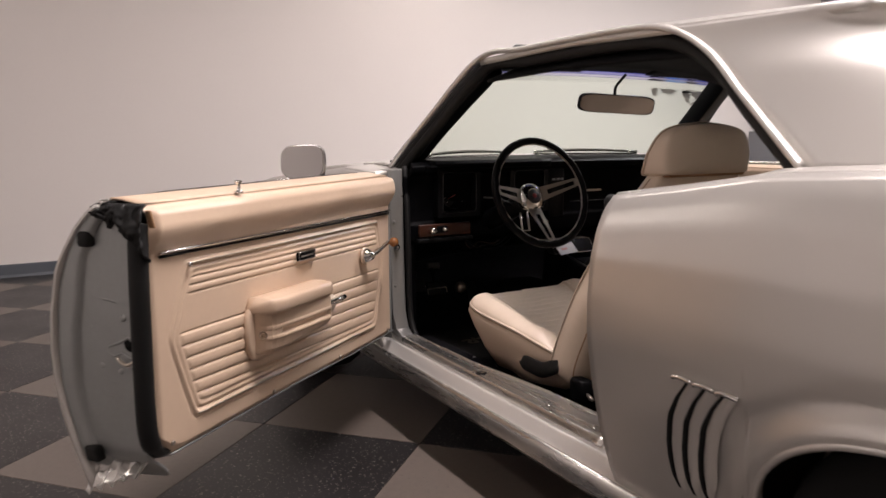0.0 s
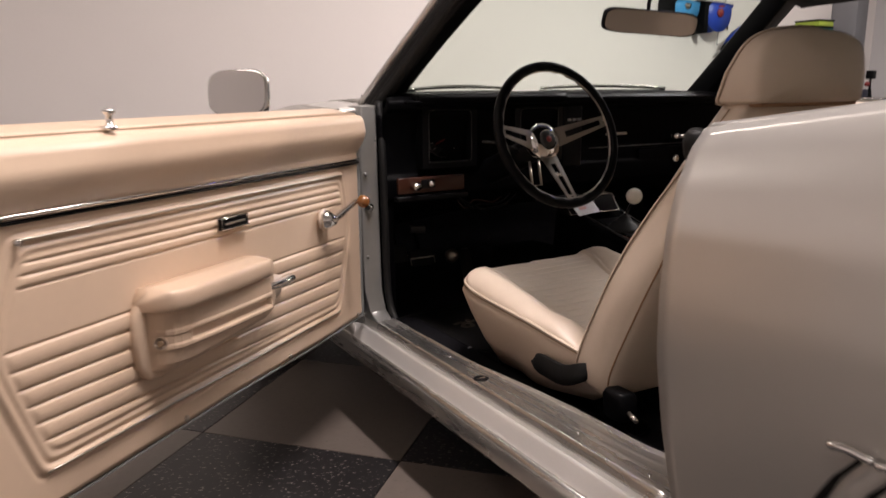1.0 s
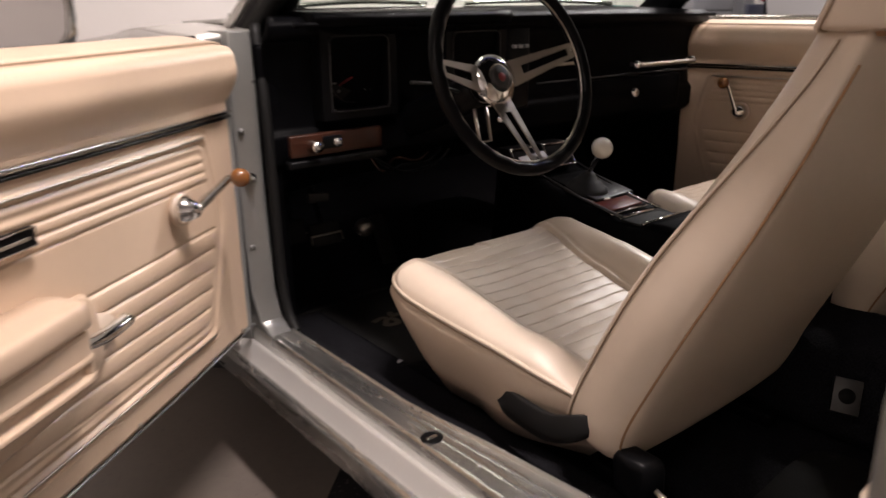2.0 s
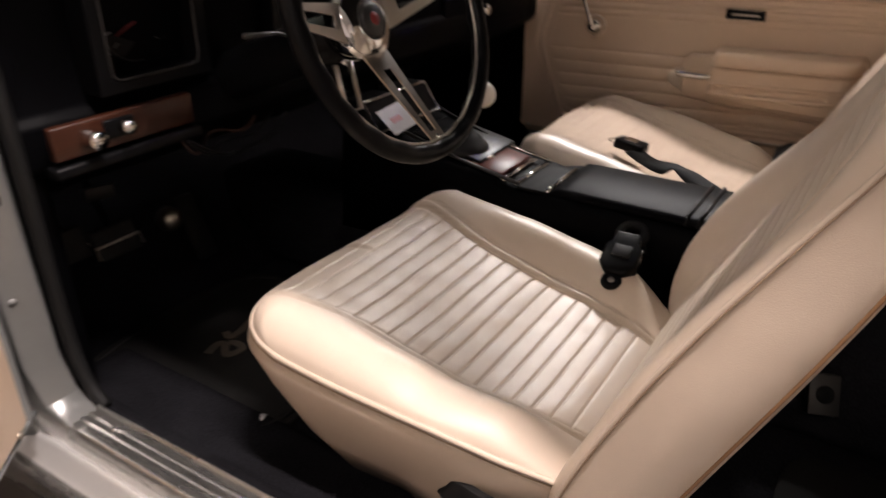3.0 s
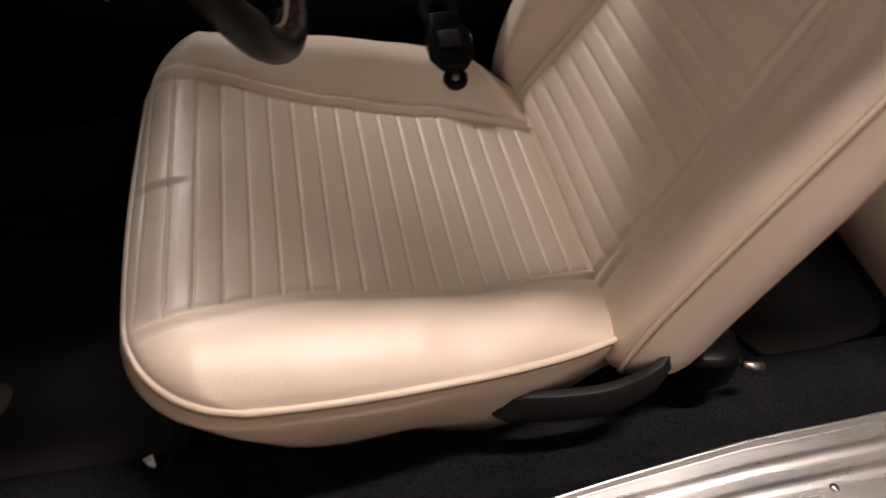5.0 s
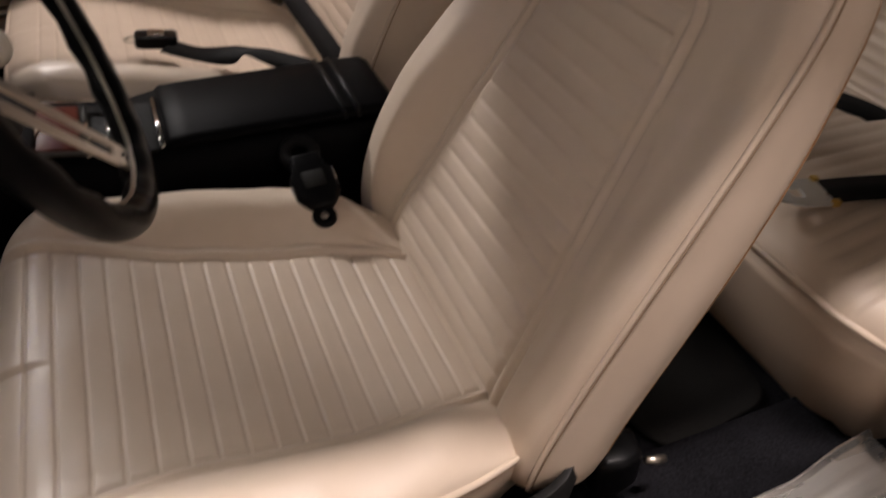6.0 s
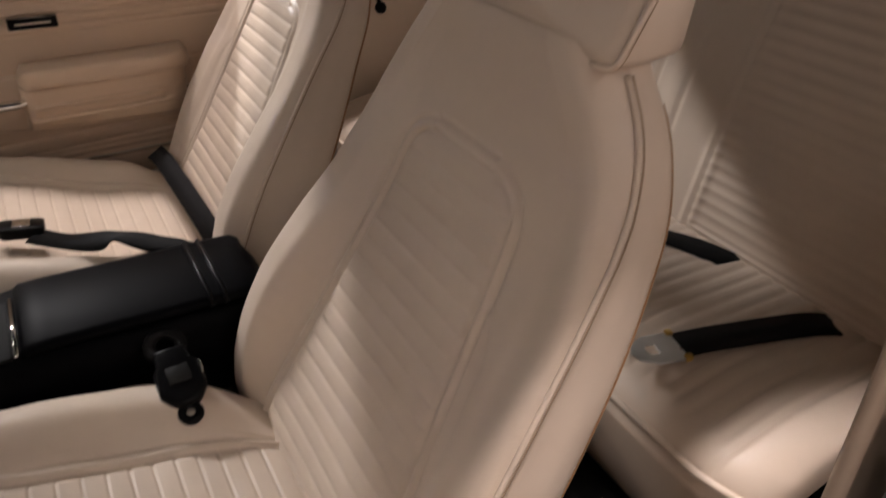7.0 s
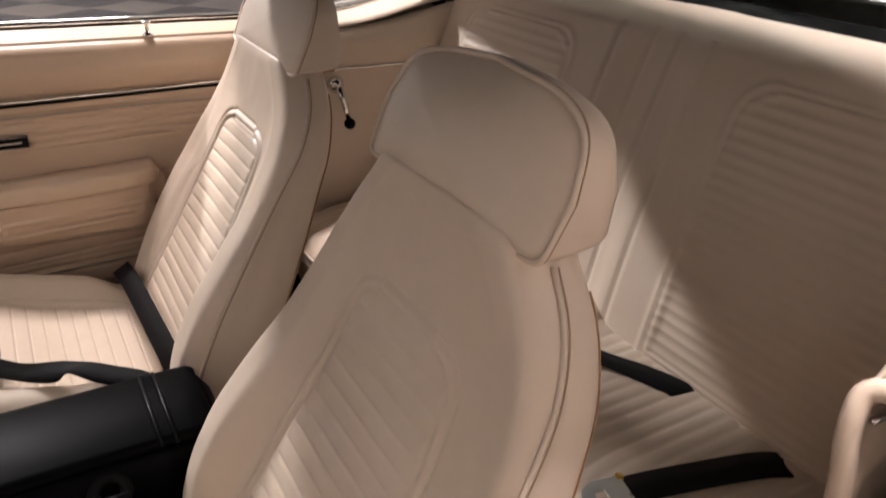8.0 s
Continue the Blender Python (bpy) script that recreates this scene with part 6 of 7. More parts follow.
# ---- centre console ----
def console():
    con = root("centre_console", (0, 0.1, 0.39), "black centre console with woodgrain and chrome trim", "console")
    sec = []
    for y, w0, w1, zt, zb in ((-0.215, 0.085, 0.078, 0.470, 0.36), (-0.20, 0.095, 0.085, 0.492, 0.36), (-0.10, 0.098, 0.086, 0.500, 0.36), (0.125, 0.100, 0.088, 0.506, 0.36), (0.165, 0.100, 0.088, 0.498, 0.36), (0.30, 0.104, 0.092, 0.520, 0.36), (0.42, 0.110, 0.098, 0.555, 0.36), (0.55, 0.120, 0.105, 0.600, 0.36)):
        sec.append([(-w0 - 0.02, y, zb), (-w0, y, zt - 0.03), (-w1, y, zt - 0.006), (-w1 + 0.012, y, zt), (w1 - 0.012, y, zt), (w1, y, zt - 0.006), (w0, y, zt - 0.03), (w0 + 0.02, y, zb)])
    part("body", loft(sec), BLACK, con, "black vinyl console body")
    # padded lid with a welt near its rear
    lid = []
    for y, k in ((-0.195, 0.4), (-0.185, 0.9), (-0.16, 1.0), (0.09, 1.0), (0.115, 0.9), (0.122, 0.4)):
        z = 0.503 + 0.012 * k
        lid.append([(-0.084, y, 0.500), (-0.086, y, z - 0.006), (-0.072, y, z), (0.072, y, z), (0.086, y, z - 0.006), (0.084, y, 0.500)])
    ld = part("lid", loft(lid), BLACK, con, "black padded armrest lid")
    for y in (-0.115, -0.135):
        part("welt", tube([(-0.087, y, 0.505), (-0.075, y, 0.5165), (0.075, y, 0.5165), (0.087, y, 0.505)], 0.0035, 6), BLACK_SATIN, ld)
    # ashtray with bright edge, wood plate and shift plate
    slope = lambda y: 0.5075 + 0.155 * (y - 0.165)
    tr = part("ashtray", mapped(box(-0.084, 0.046, 0.132, 0.185, 0.0, 0.006, 0.002), lambda x, y, z: (x, y, z + 0.500)), DULL_BLACK, con)
    for y, z in ((0.127, 0.508), (0.188, 0.509), (0.214, 0.512)):
        part("ashtray_trim", tube([(-0.086, y, z), (0.046, y, z)], 0.0036, 6), CHROME, tr)
    wd = part("wood_plate", mapped(box(-0.074, 0.040, 0.222, 0.298, 0.0, 0.006, 0.002), lambda x, y, z: (x, y, z + slope(y) - 0.004)), CONSOLE_WOOD, con, "glossy red-brown woodgrain plate")
    part("wood_bar", mapped(box(-0.070, -0.022, -0.004, 0.004, 0.006, 0.010, 0.0015), lambda x, y, z: (x, y + 0.275 - 0.25 * (x + 0.046), z + slope(0.27) - 0.004)), SATIN, wd)
    for x in (-0.086, 0.050):
        part("edge_trim", tube([(x, 0.18, slope(0.18) + 0.002), (x, 0.30, slope(0.30) + 0.004), (x * 1.08, 0.44, 0.572)], 0.0035, 6), CHROME if x > 0 else BEZEL, con)
    part("shift_plate", mapped(box(-0.070, 0.070, 0.270, 0.42, 0.0, 0.008, 0.003), lambda x, y, z: (x, y, z + slope(y) + 0.05 * max(0, y - 0.3))), BLACK_SATIN, con)
    part("shift_boot", lathe([(0.055, 0.0), (0.050, 0.012), (0.042, 0.016), (0.036, 0.026), (0.026, 0.030), (0.018, 0.042), (0.008, 0.050)], (-0.03, 0.335, 0.535), (0, -0.1, 1), 20), RUBBER, con)
    st = part("shift_lever", tube(smooth_line([(-0.03, 0.34, 0.55), (-0.036, 0.315, 0.60), (-0.043, 0.286, 0.635)], 5), 0.006, 8), CHROME, con, "chrome gear lever")
    part("shift_knob", ball((-0.044, 0.283, 0.648), 0.0245, 28), IVORY, st, "white ball gear knob")
    # gauge pod leaning at the front with pale faces
    for x in (-0.115, -0.005):
        pod = part("console_gauge", mapped(box(-0.046, 0.046, -0.014, 0.03, -0.034, 0.034, 0.006), lambda a, y, z: (x + a, 0.465 + y + 0.55 * z, 0.605 + z * 0.8)), BLACK_SATIN, con, "square console gauge with a chrome rim")
        part("gauge_rim", tube([(x + a, 0.449 + 0.55 * b, 0.605 + b * 0.8) for a, b in ((-0.044, -0.032), (0.044, -0.032), (0.044, 0.032), (-0.044, 0.032))], 0.003, 6, closed=True), CHROME, pod)
    return con


console()
card = mapped(box(-0.042, 0.042, -0.0015, 0.0015, -0.028, 0.028, 0.0005), lambda x, y, z: (-0.115 + x, 0.418 + y + 0.75 * z, 0.603 + 0.62 * z + 0.08 * x))
CARD = thing("card", card, CARDSTOCK, "small white printed card propped on the console", "card", smooth=False)
part("card_print", mapped(box(-0.026, 0.002, -0.0028, -0.0016, -0.006, 0.006), lambda x, y, z: (-0.115 + x, 0.418 + y + 0.75 * z, 0.603 + 0.62 * z + 0.08 * x)), REDPRINT, CARD, smooth=False)


# ---- belts and mats ----
def belt_set(name, label, strap, ups, width=0.047):
    r = root(name, strap[0], label, "seat belt", "seat belts")
    pts = smooth_line(strap, 8)
    us = smooth_line(ups, 8)
    part("strap", ribbon(pts, width, 0.0022, us), BELT, r, "black webbing strap")
    return r


def buckle_block(r, m, size, mat=BLACK_SATIN, name="buckle"):
    lx, ly, lz = size
    return part(name, moved(box(-lx / 2, lx / 2, -ly / 2, ly / 2, -lz / 2, lz / 2, min(size) * 0.3), m), mat, r)


def belts():
    # driver inboard: stalk with a ringed sleeve, a small buckle and an eyelet lying on the cushion
    b = belt_set("driver_seat_belt", "black driver lap belt stalk with buckle beside the console", [(-0.100, -0.075, 0.33), (-0.100, -0.055, 0.41), (-0.106, -0.042, 0.462), (-0.118, -0.041, 0.478)],
                 [(1, 0.2, 0), (1, 0.2, 0), (0.9, 0, 0.4), (0.7, 0, 0.7)], 0.040)
    slope = pose(0, 0, 0, 0, -26, 4)
    mm = Matrix.Translation((-0.112, -0.041, 0.480)) @ slope
    part("stalk_ring", moved(tube([(0.020 * math.cos(t), 0.020 * math.sin(t), 0.0) for t in lin(0, 2 * math.pi, 25)[:-1]], 0.0085, 8, closed=True, flat=0.8), mm), BELT, b, "black ringed sleeve")
    mm = Matrix.Translation((-0.158, -0.044, 0.468)) @ slope
    outline = [(0.030, -0.017), (0.014, -0.019), (0.006, -0.025), (-0.022, -0.026), (-0.032, -0.018), (-0.038, -0.012), (-0.038, 0.012), (-0.032, 0.018), (-0.022, 0.026), (0.006, 0.025), (0.014, 0.019), (0.030, 0.017)]
    k = part("buckle", moved(prism(outline, lambda a, c, d: Vector((a * 1.22 - 0.004, c * 1.14, d)), -0.011, 0.013), mm), BLACK_SATIN, b, bevel=0.004)
    part("buckle_button", moved(box(-0.020, 0.004, -0.014, 0.014, 0.012, 0.0145, 0.001), mm), RUBBER, k)
    part("buckle_frame", moved(box(-0.012, 0.006, -0.0310, -0.0280, -0.006, 0.008, 0.001), mm), CHROME, k)
    mm = Matrix.Translation((-0.211, -0.046, 0.4430)) @ slope
    eye_ring = part("eyelet", moved(lathe([(0.0001, -0.005), (0.0155, -0.005), (0.0165, -0.001), (0.0155, 0.003), (0.0085, 0.0045), (0.0065, 0.002), (0.0001, 0.0015)], (0, 0, 0), n=20), mm), BLACK_SATIN, b)
    part("anchor_bolt", moved(lathe([(0.0055, -0.002), (0.0055, 0.002), (0.003, 0.0035), (0.0001, 0.0035)], (0, 0, 0), n=12), mm), SATIN, eye_ring, "bright bolt head")
    # passenger: strap from the inboard anchor, lying over the cushion to a buckle
    p = belt_set("passenger_seat_belt", "black passenger lap belt lying across the cushion", [(0.085, -0.165, 0.44), (0.105, -0.130, 0.482), (0.135, -0.075, 0.496), (0.165, -0.035, 0.503), (0.180, -0.005, 0.494), (0.215, 0.045, 0.489), (0.245, 0.085, 0.494)],
                 [(0.3, 0, 1), (0, 0, 1), (-0.1, 0, 1), (0.4, 0.3, 0.8), (-0.3, 0.1, 1), (0, 0, 1), (0, 0, 1)], 0.042)
    mm = Matrix.Translation((0.268, 0.100, 0.497)) @ pose(0, 0, 0, 4, -6, 86)
    case = [(-0.034, -0.016), (-0.028, -0.022), (0.024, -0.022), (0.032, -0.016), (0.032, 0.016), (0.024, 0.022), (-0.028, 0.022), (-0.034, 0.016)]
    k = part("buckle", moved(prism(case, lambda a, c, d: Vector((a, c, d)), -0.009, 0.010), mm), BLACK_SATIN, p, bevel=0.003)
    part("buckle_button", moved(box(-0.014, 0.012, -0.014, 0.014, 0.010, 0.0125, 0.001), mm), CHROME, k)
    part("tongue", moved(tube([(0.037 + 0.009 * math.cos(t), 0.013 * math.sin(t), 0.0) for t in lin(0, 2 * math.pi, 19)[:-1]], 0.0026, 6, closed=True, flat=0.6), mm), SATIN, k)
    # passenger strap across the foot of the backrest, with its anchor plate
    q = belt_set("passenger_belt_tail", "black belt webbing at the back of the passenger cushion", [(0.165, -0.186, 0.432), (0.22, -0.181, 0.452), (0.31, -0.176, 0.460), (0.41, -0.172, 0.462), (0.50, -0.166, 0.466), (0.56, -0.160, 0.462)],
                 [(0, 0.7, 1), (0, 0.7, 1), (0, 0.6, 1), (0, 0.6, 1), (0, 0.6, 1), (0, 0.6, 1)], 0.038)
    pl = part("anchor_plate", moved(box(-0.024, 0.024, -0.022, 0.022, -0.004, 0.004, 0.003), Matrix.Translation((0.168, -0.184, 0.436)) @ pose(0, 0, 0, -30, 12, 0)), BLACK_SATIN, q)
    part("anchor_bolt", lathe([(0.010, 0.0), (0.010, 0.004), (0.0001, 0.006)], (0.172, -0.181, 0.440), (-0.1, 0.5, 0.85), 12), CHROME, pl)
    # rear belts: driver's side with a bright tongue
    a = belt_set("rear_seat_belt", "black rear lap belt with a bright zinc tongue on the cushion", [(-0.530, -0.930, 0.445), (-0.515, -0.885, 0.488), (-0.503, -0.842, 0.500), (-0.488, -0.790, 0.502), (-0.472, -0.735, 0.501), (-0.457, -0.680, 0.500), (-0.446, -0.636, 0.498)],
                 [(0.1, 0.8, 0.6), (0.05, 0.4, 1), (0, 0.1, 1), (0, 0, 1), (0, 0, 1), (0, 0, 1), (0, 0, 1)], 0.048)
    mm = Matrix.Translation((-0.443, -0.607, 0.501)) @ pose(0, 0, 0, 0, 0, 76)
    outer = [(-0.030, -0.028), (0.012, -0.028), (0.034, -0.015), (0.040, 0.0), (0.034, 0.015), (0.012, 0.028), (-0.030, 0.028)]
    inner = [(0.002, -0.010), (0.014, -0.010), (0.018, -0.006), (0.019, 0.0), (0.018, 0.006), (0.014, 0.010), (0.002, 0.010)]
    vs = [mm @ Vector((x, y, z)) for z in (-0.0015, 0.0015) for loop in (outer, inner) for x, y in loop]
    n = 7
    fs = []
    for i in range(n):
        j = (i + 1) % n
        fs += [(2 * n + i, 2 * n + j, 3 * n + j, 3 * n + i), (i, n + i, n + j, j), (i, j, 2 * n + j, 2 * n + i), (n + i, 3 * n + i, 3 * n + j, n + j)]
    tg = part("tongue", (vs, fs), ZINC, a, "bright zinc belt tongue with a slot", smooth=False)
    for y in (-0.026, 0.026):
        part("tongue_pin", moved(box(-0.034, -0.024, y - 0.005, y + 0.005, -0.003, 0.006, 0.002), mm), BRASS, tg)
    c = belt_set("rear_buckle_strap", "black rear belt stalk tucked between cushion and backrest", [(-0.352, -0.908, 0.460), (-0.340, -0.886, 0.485), (-0.310, -0.866, 0.4965), (-0.262, -0.846, 0.4985), (-0.205, -0.818, 0.4985), (-0.15, -0.795, 0.4985)],
                 [(0, 0.8, 0.6), (0, 0.5, 1), (0, 0.3, 1), (0, 0.2, 1), (0, 0, 1), (0, 0, 1)], 0.040)
    # buckle lying on the rear floor
    d = root("floor_buckle", (-0.083, -0.345, 0.262), "bright belt buckle lying on the rear carpet", "buckle")
    mm = Matrix.Translation((-0.176, -0.362, 0.335)) @ pose(0, 0, 0, 8, -58, 20)
    body = buckle_block(d, mm, (0.06, 0.045, 0.016), BLACK_SATIN)
    part("buckle_plate", moved(box(-0.029, 0.029, -0.0215, 0.0215, 0.006, 0.0095, 0.001), mm), BEZEL, body, "dull metal buckle face")
    part("buckle_button", moved(lathe([(0.013, 0.009), (0.013, 0.012), (0.0001, 0.012)], (0, 0, 0), n=16), mm), DULL_BLACK, body)


belts()


def floor_mat(x, name_label, emblem):
    out = [(-0.200, 0.72), (-0.206, 0.55), (-0.200, 0.41), (-0.182, 0.358), (-0.130, 0.322), (0.13, 0.318), (0.185, 0.345), (0.20, 0.42), (0.19, 0.72)]
    line = [(p.x, p.y) for p in smooth_line([(a, b, 0) for a, b in out], 5, closed=True)]
    mat = thing("floor_mat", prism(line, lambda a, b, d: (x + a, b, d), 0.2355, 0.247), MATRUB, name_label, "floor mat", "floor mats", bevel=0.003)
    part("mat_border", tube([(x + a * 0.93, 0.51 + (b - 0.51) * 0.93, 0.248) for a, b in line], 0.005, 6, closed=True), MATRUB, mat)
    if emblem:
        for line in (((-0.062, 0.567), (-0.035, 0.574), (-0.026, 0.564), (-0.047, 0.535), (-0.019, 0.526), (-0.012, 0.548), (-0.020, 0.562)), ((0.003, 0.592), (-0.005, 0.571), (0.027, 0.573), (0.062, 0.582), (0.078, 0.568))):
            pts = smooth_line([(x + a, b, 0.2478) for a, b in line], 4)
            part("emblem_stroke", ribbon(pts, 0.014, 0.0016, (0, 0, 1)), EMBLEM, mat, smooth=False)
        part("mat_clip", prism([(x - 0.146, 0.352), (x - 0.128, 0.358), (x - 0.132, 0.368), (x - 0.140, 0.362)], lambda a, b, d: (a, b, d), 0.247, 0.251), PAPER, mat, "small pale scrap on the mat")
    return mat


floor_mat(-0.440, "black rubber driver floor mat with a worn gold emblem", True)
floor_mat(0.50, "black rubber passenger floor mat", False)
lint = [box(x - a, x + a, y - b, y + b, z, z + 0.004, 0.0012) for x, y, z, a, b in ((-0.604, -0.408, 0.2425, 0.0028, 0.0016), (-0.608, -0.438, 0.2430, 0.0022, 0.0022), (-0.632, -0.300, 0.2450, 0.0016, 0.0024), (-0.655, 0.165, 0.2500, 0.0030, 0.0020), (-0.640, 0.050, 0.2475, 0.0018, 0.0014), (-0.628, 0.240, 0.2470, 0.0022, 0.0016))]
thing("carpet_lint", join(*lint), CARDSTOCK, "a few pale crumbs of lint on the black carpet", "lint", kind="stuff")
rear_line_pts = smooth_line([(-0.562, -0.375, 0), (-0.563, -0.50, 0), (-0.548, -0.553, 0), (-0.49, -0.570, 0), (-0.28, -0.570, 0), (-0.225, -0.54, 0), (-0.215, -0.36, 0), (-0.40, -0.345, 0)], 6, closed=True)
thing("floor_mat", prism([(p.x, p.y) for p in rear_line_pts], lambda a, b, d: (a, b, d), 0.2355, 0.247), MATRUB, "black rubber rear floor mat behind the driver seat", "floor mat", "floor mats", bevel=0.003)


# ---- far wall fittings ----
def far_things():
    for x, z, m in ((4.77, 1.84, LBLUE), (5.29, 1.78, BLUE)):
        r = root("hose_reel", (x, RY1, z), "wall-mounted blue hose reel", "hose reel", "hose reels")
        part("drum", lathe([(0.06, 0.02), (0.20, 0.03), (0.20, 0.05), (0.10, 0.06), (0.10, 0.16), (0.20, 0.17), (0.20, 0.19), (0.0001, 0.20)], (x, RY1, z), (0, -1, 0), 28), m, r)
        part("bracket", box(x - 0.24, x - 0.18, RY1 - 0.20, RY1 - 0.001, z - 0.22, z + 0.25, 0.01), BLACK_SATIN, r)
        part("hose_coil", tube([(x + (0.12 + 0.004 * (k // 20)) * math.cos(k * 0.314), RY1 - 0.07 - 0.0006 * k, z + (0.12 + 0.004 * (k // 20)) * math.sin(k * 0.314)) for k in range(120)], 0.012, 6), ORANGE_BOX if m is LBLUE else BLACK_SATIN, r)
        part("hub_cap", lathe([(0.05, 0.195), (0.045, 0.215), (0.0001, 0.22)], (x, RY1, z), (0, -1, 0), 18), DARKRED if m is BLUE else CHROME, r)
    thing("hose", tube(smooth_line([(5.47, RY1 - 0.10, 1.78), (5.44, RY1 - 0.06, 1.55), (5.40, RY1 - 0.10, 1.3), (5.37, RY1 - 0.14, 1.0)], 8), 0.005, 6), GREYMETAL, "thin dark air hose hanging on the wall", "hose")
    thing("hose", tube(smooth_line([(5.62, RY1 - 0.05, 2.1), (5.63, RY1 - 0.04, 1.8), (5.62, RY1 - 0.04, 1.62)], 6), 0.008, 6), RUBBER, "short dark hose hanging on the wall", "hose")
    bx = root("wall_box", (5.58, RY1, 1.04), "small teal control box on the wall", "control box")
    part("case", box(5.45, 5.72, RY1 - 0.12, RY1 - 0.001, 0.93, 1.16, 0.012), TEAL, bx)
    part("cover", box(5.47, 5.70, RY1 - 0.13, RY1 - 0.119, 0.95, 1.14, 0.006), BLACK_SATIN, bx)
    # shelf with bins, chest with bottles, column, stool and a stand beyond the car
    sh = root("wall_shelf", (6.8, RY1, 1.42), "grey metal wall shelf on brackets", "shelf")
    part("board", box(6.36, 7.12, RY1 - 0.42, RY1 - 0.001, 1.425, 1.445, 0.004), GREYMETAL, sh)
    for x in (6.40, 7.05):
        part("shelf_bracket", prism([(0.0, 1.425), (0.36, 1.425), (0.0, 1.20)], lambda a, b, d: (x + d, RY1 - 0.001 - a, b), 0.0, 0.025), GREYMETAL, sh, smooth=False)
    for x, cols in ((6.42, (YELLOW, YELLOW, YELLOW)), (6.79, (TEAL, ORANGE_BOX, TEAL, LIME))):
        for k, m in enumerate(cols):
            z = 1.446 + 0.078 * k
            body = box(x, x + 0.28, RY1 - 0.40, RY1 - 0.08, z, z + 0.055, 0.006)
            b = thing("storage_bin", body, m, "coloured plastic storage bin stacked on the wall shelf", "storage bin", "bins on the shelf")
            part("rim", box(x - 0.006, x + 0.286, RY1 - 0.406, RY1 - 0.074, z + 0.056, z + 0.076, 0.004), BLACK_SATIN, b, "dark bin edge")
    ch = root("tool_chest", (6.72, RY1 - 0.25, 0), "dark grey metal tool chest with drawers against the wall", "tool chest")
    part("body", box(6.30, 7.14, RY1 - 0.48, RY1 - 0.002, 0.0, 1.10, 0.01), GREYMETAL, ch)
    for k in range(5):
        dr = part("drawer", box(6.33, 7.11, RY1 - 0.50, RY1 - 0.481, 0.10 + 0.195 * k, 0.27 + 0.195 * k, 0.006), GREYMETAL, ch)
        part("handle", tube([(6.50, RY1 - 0.515, 0.24 + 0.195 * k), (6.94, RY1 - 0.515, 0.24 + 0.195 * k)], 0.007, 6), CHROME, dr)
    for x, w, h in ((6.57, 0.20, 0.22), (6.79, 0.13, 0.17)):
        bx2 = thing("tool_case", box(x, x + w, RY1 - 0.40, RY1 - 0.12, 1.101, 1.10 + h, 0.012), BLACK_SATIN, "black plastic tool case on the chest", "tool case", "tool cases")
        part("handle", tube([(x + 0.05, RY1 - 0.30, 1.10 + h), (x + 0.06, RY1 - 0.30, 1.125 + h), (x + w - 0.06, RY1 - 0.30, 1.125 + h), (x + w - 0.05, RY1 - 0.30, 1.10 + h)], 0.008, 6), RUBBER, bx2)
    for x, m, h in ((6.48, LBLUE, 0.20), (7.00, PAPER, 0.19)):
        bt = thing("spray_bottle", lathe([(0.0001, 0.0), (0.040, 0.0), (0.042, 0.01), (0.042, h * 0.62), (0.030, h * 0.78), (0.016, h * 0.86), (0.016, h), (0.0001, h)], (x, RY1 - 0.38, 1.101), n=18), PAPER, "white spray bottle with a coloured label on the chest", "bottle", "bottles")
        part("label", lathe([(0.0428, h * 0.15), (0.0428, h * 0.55)], (x, RY1 - 0.38, 1.101), n=18), LBLUE, bt)
        part("trigger", box(x - 0.05, x + 0.02, RY1 - 0.392, RY1 - 0.368, 1.10 + h, 1.13 + h, 0.005), m, bt)
    col = thing("steel_column", box(7.62, 7.86, RY1 - 0.34, RY1 - 0.002, 0.0, CEIL - 0.001, 0.01), GREYMETAL, "dark grey steel column against the wall", "column", kind="structure")
    X, Y = 7.05, RY1 - 0.62
    cart = root("work_stool", (X, Y, 0), "dark padded work stool with a navy backrest", "stool")
    part("seat", lathe([(0.0001, 0.52), (0.19, 0.52), (0.21, 0.55), (0.20, 0.59), (0.0001, 0.60)], (X, Y, 0), n=24), BLACK, cart)
    part("stem", tube([(X, Y, 0.05), (X, Y, 0.53)], 0.025, 10), CHROME, cart)
    for k in range(5):
        a = 2 * math.pi * k / 5
        leg = part("leg", tube([(X, Y, 0.09), (X + 0.28 * math.cos(a), Y + 0.28 * math.sin(a), 0.06)], 0.016, 6), BLACK_SATIN, cart)
        part("castor", ball((X + 0.28 * math.cos(a), Y + 0.28 * math.sin(a), 0.03), 0.03, 10), RUBBER, leg)
    part("backrest", box(X - 0.19, X + 0.19, Y - 0.20, Y - 0.15, 0.66, 0.94, 0.025), NAVY, cart, "navy padded backrest")
    part("back_post", tube([(X, Y - 0.10, 0.54), (X, Y - 0.16, 0.75)], 0.014, 8), CHROME, cart)
    tank = thing("red_canister", lathe([(0.0001, 0.0), (0.085, 0.0), (0.09, 0.02), (0.09, 0.13), (0.05, 0.17), (0.03, 0.19), (0.0001, 0.19)], (6.93, RY1 - 0.30, 1.101), n=20), DARKRED, "dark red canister standing on the tool chest", "canister")
    part("cap", lathe([(0.025, 0.19), (0.025, 0.215), (0.0001, 0.22)], (6.93, RY1 - 0.30, 1.101), n=12), BLACK_SATIN, tank)
    sx, sy = 7.45, RY1 - 0.70
    st = root("light_stand", (sx, sy, 0), "folded black tripod light stand on the floor", "stand")
    part("pole", tube([(sx, sy, 0.25), (sx, sy, 1.12)], 0.014, 8), BLACK_SATIN, st)
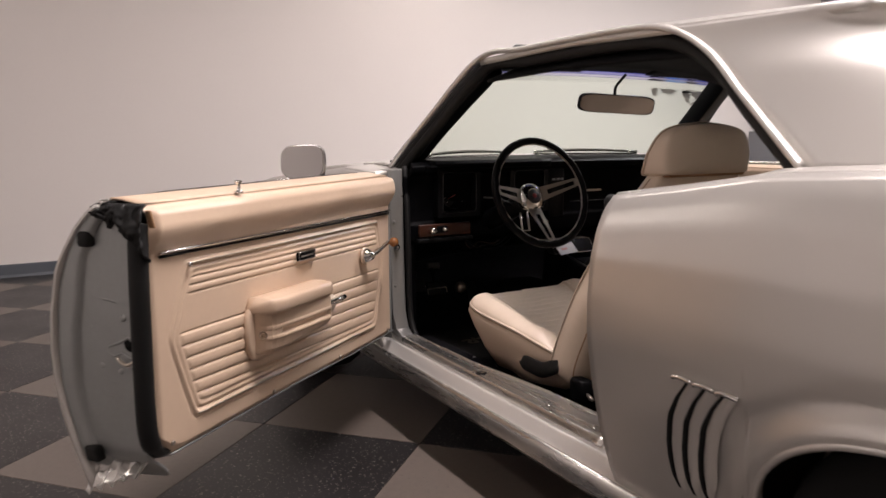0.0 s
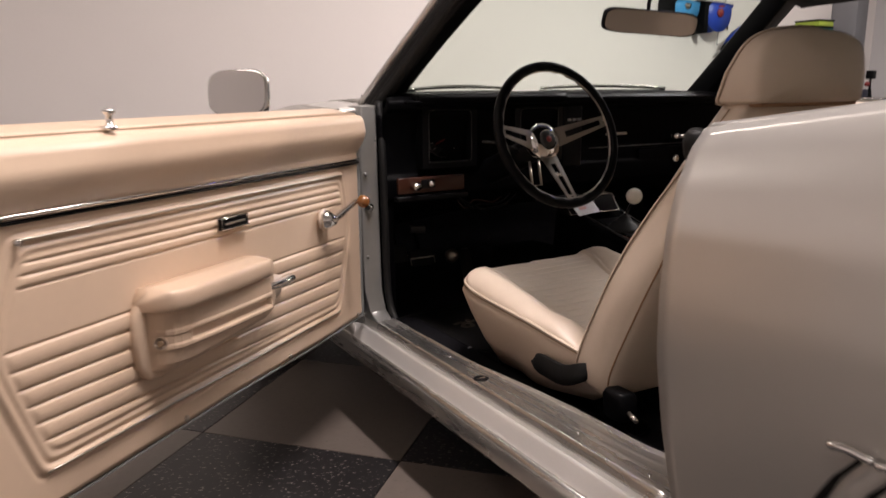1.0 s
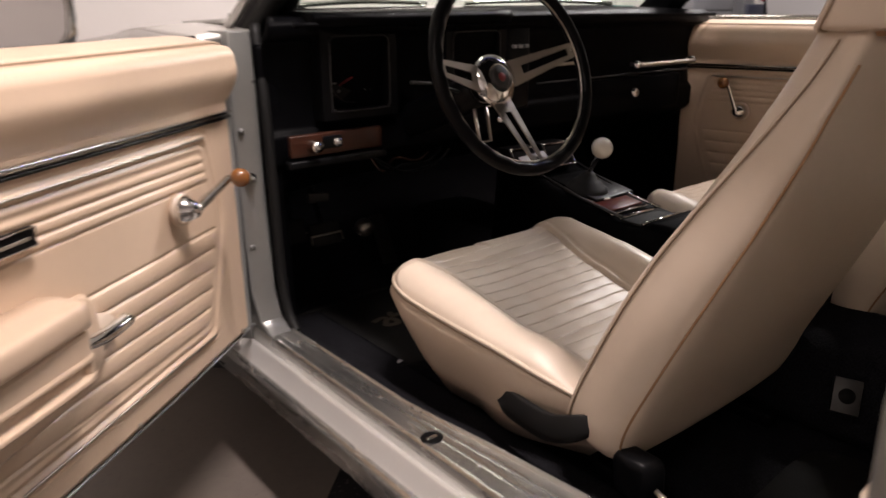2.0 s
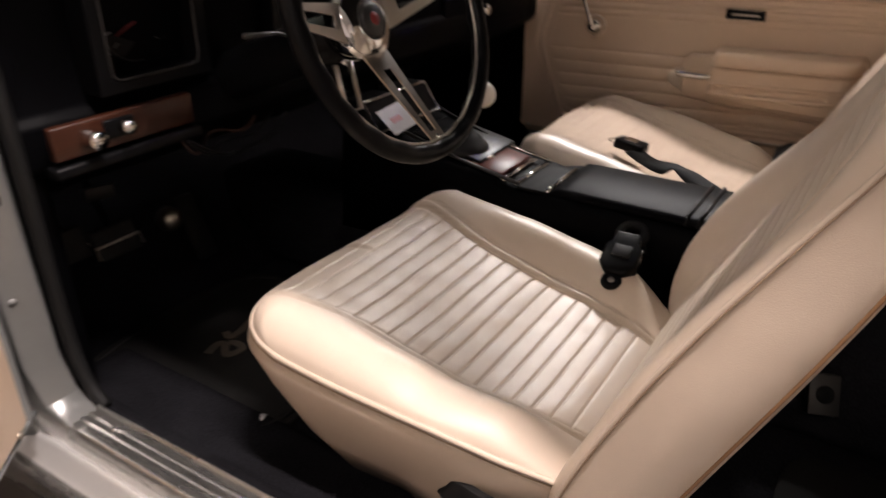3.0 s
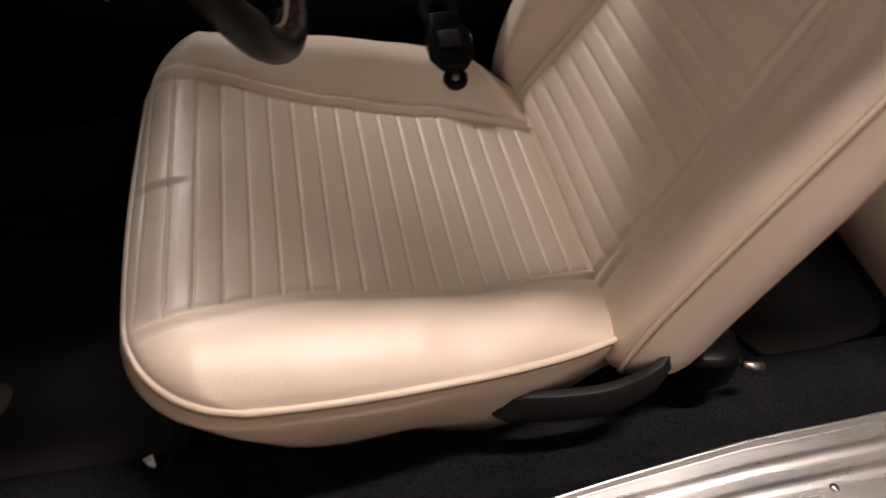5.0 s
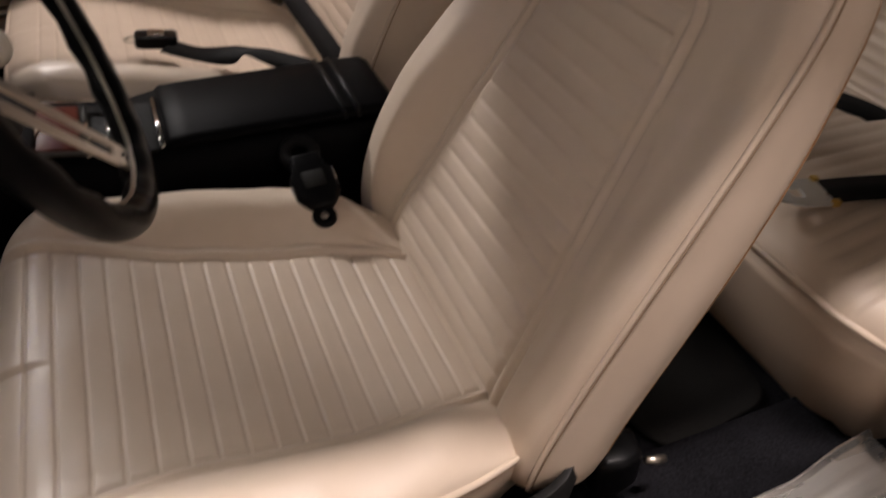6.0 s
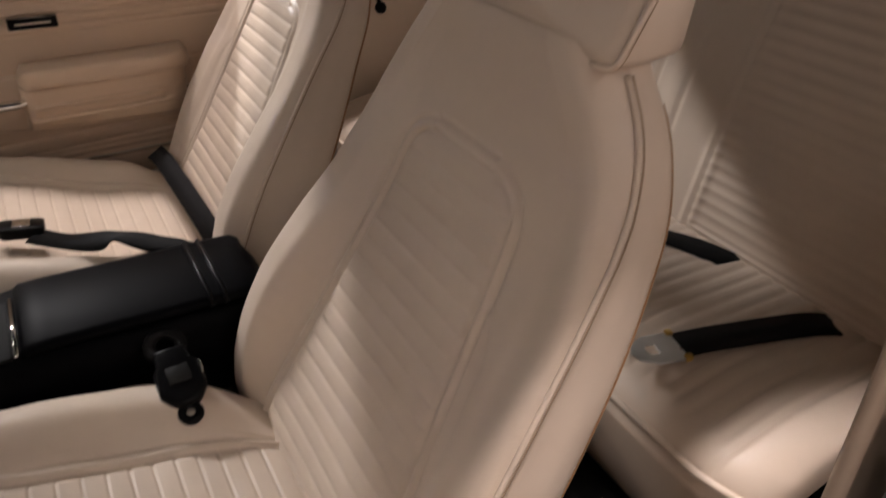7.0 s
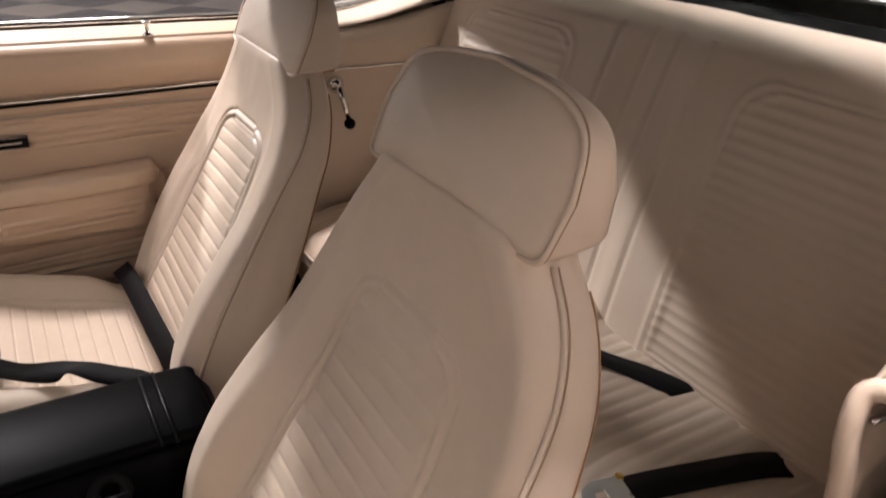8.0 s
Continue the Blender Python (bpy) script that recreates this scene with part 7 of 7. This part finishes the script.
    part("head", box(sx - 0.05, sx + 0.05, sy - 0.04, sy + 0.04, 1.06, 1.16, 0.01), BLACK_SATIN, st)
    part("knob", ball((sx - 0.06, sy, 1.0), 0.03, 10), DARKRED, st)
    for k in range(3):
        a = 2 * math.pi * k / 3 + 0.5
        part("leg", tube([(sx, sy, 0.98), (sx + 0.10 * math.cos(a), sy + 0.10 * math.sin(a), 0.5), (sx + 0.22 * math.cos(a), sy + 0.22 * math.sin(a), 0.01)], 0.010, 6), BLACK_SATIN, st)


far_things()


# ---- floor tiles ----
def tiles():
    size = 0.608
    ang = math.atan2(0.301 - 0.746, -0.830 + 1.243)
    u, v = Vector((math.cos(ang), math.sin(ang), 0)), Vector((-math.sin(ang), math.cos(ang), 0))
    o = Vector((-0.830, 0.301, 0))
    g = 0.0008
    half = size / 2 - g
    verts = [(-half, -half, -0.003), (half, -half, -0.003), (half, half, -0.003), (-half, half, -0.003)]
    b = half - 0.001
    verts += [(-b, -b, 0), (b, -b, 0), (b, b, 0), (-b, b, 0)]
    faces = [(4, 5, 6, 7), (0, 1, 5, 4), (1, 2, 6, 5), (2, 3, 7, 6), (3, 0, 4, 7)]
    mesh = {}
    for key, m in (("black", TILE_BLACK), ("grey", TILE_GREY)):
        me = bpy.data.meshes.new("tile")
        me.from_pydata(verts, [], faces)
        me.materials.append(m)
        mesh[key] = me
    rest = {"black": ([], []), "grey": ([], [])}
    for i in range(-24, 24):
        for j in range(-24, 24):
            c = o + u * ((i + 0.5) * size) + v * ((j + 0.5) * size)
            if not (RX0 - 0.5 < c.x < RX1 + 0.5 and RY0 - 0.5 < c.y < RY1 + 0.45):
                continue
            key = "black" if (i + j) % 2 == 0 else "grey"
            if -3.0 < c.x < 3.0 and -2.6 < c.y < 4.15:
                t = new("tile", mesh[key])
                t.location = c
                t.rotation_euler = (0, 0, ang)
                t.parent = SLAB
            else:
                vs, fs = rest[key]
                k = len(vs)
                vs += [tuple(c + u * x + v * y + Vector((0, 0, z))) for x, y, z in verts]
                fs += [tuple(q + k for q in f) for f in faces]
    for key, m in (("black", TILE_BLACK), ("grey", TILE_GREY)):
        bm = bmesh.new()
        bv = [bm.verts.new(p) for p in rest[key][0]]
        for f in rest[key][1]:
            bm.faces.new([bv[q] for q in f])
        for co, no in (((RX0, 0, 0), (-1, 0, 0)), ((RX1, 0, 0), (1, 0, 0)), ((0, RY0, 0), (0, -1, 0)), ((0, RY1, 0), (0, 1, 0))):
            bmesh.ops.bisect_plane(bm, geom=bm.verts[:] + bm.edges[:] + bm.faces[:], plane_co=co, plane_no=no, clear_outer=True)
        bm.verts.index_update()
        geo = [v.co.copy() for v in bm.verts], [tuple(v.index for v in f.verts) for f in bm.faces]
        bm.free()
        ob = part("outer_tiles", geo, m, SLAB, smooth=False)
        tagged(ob, kind="stuff")


tiles()
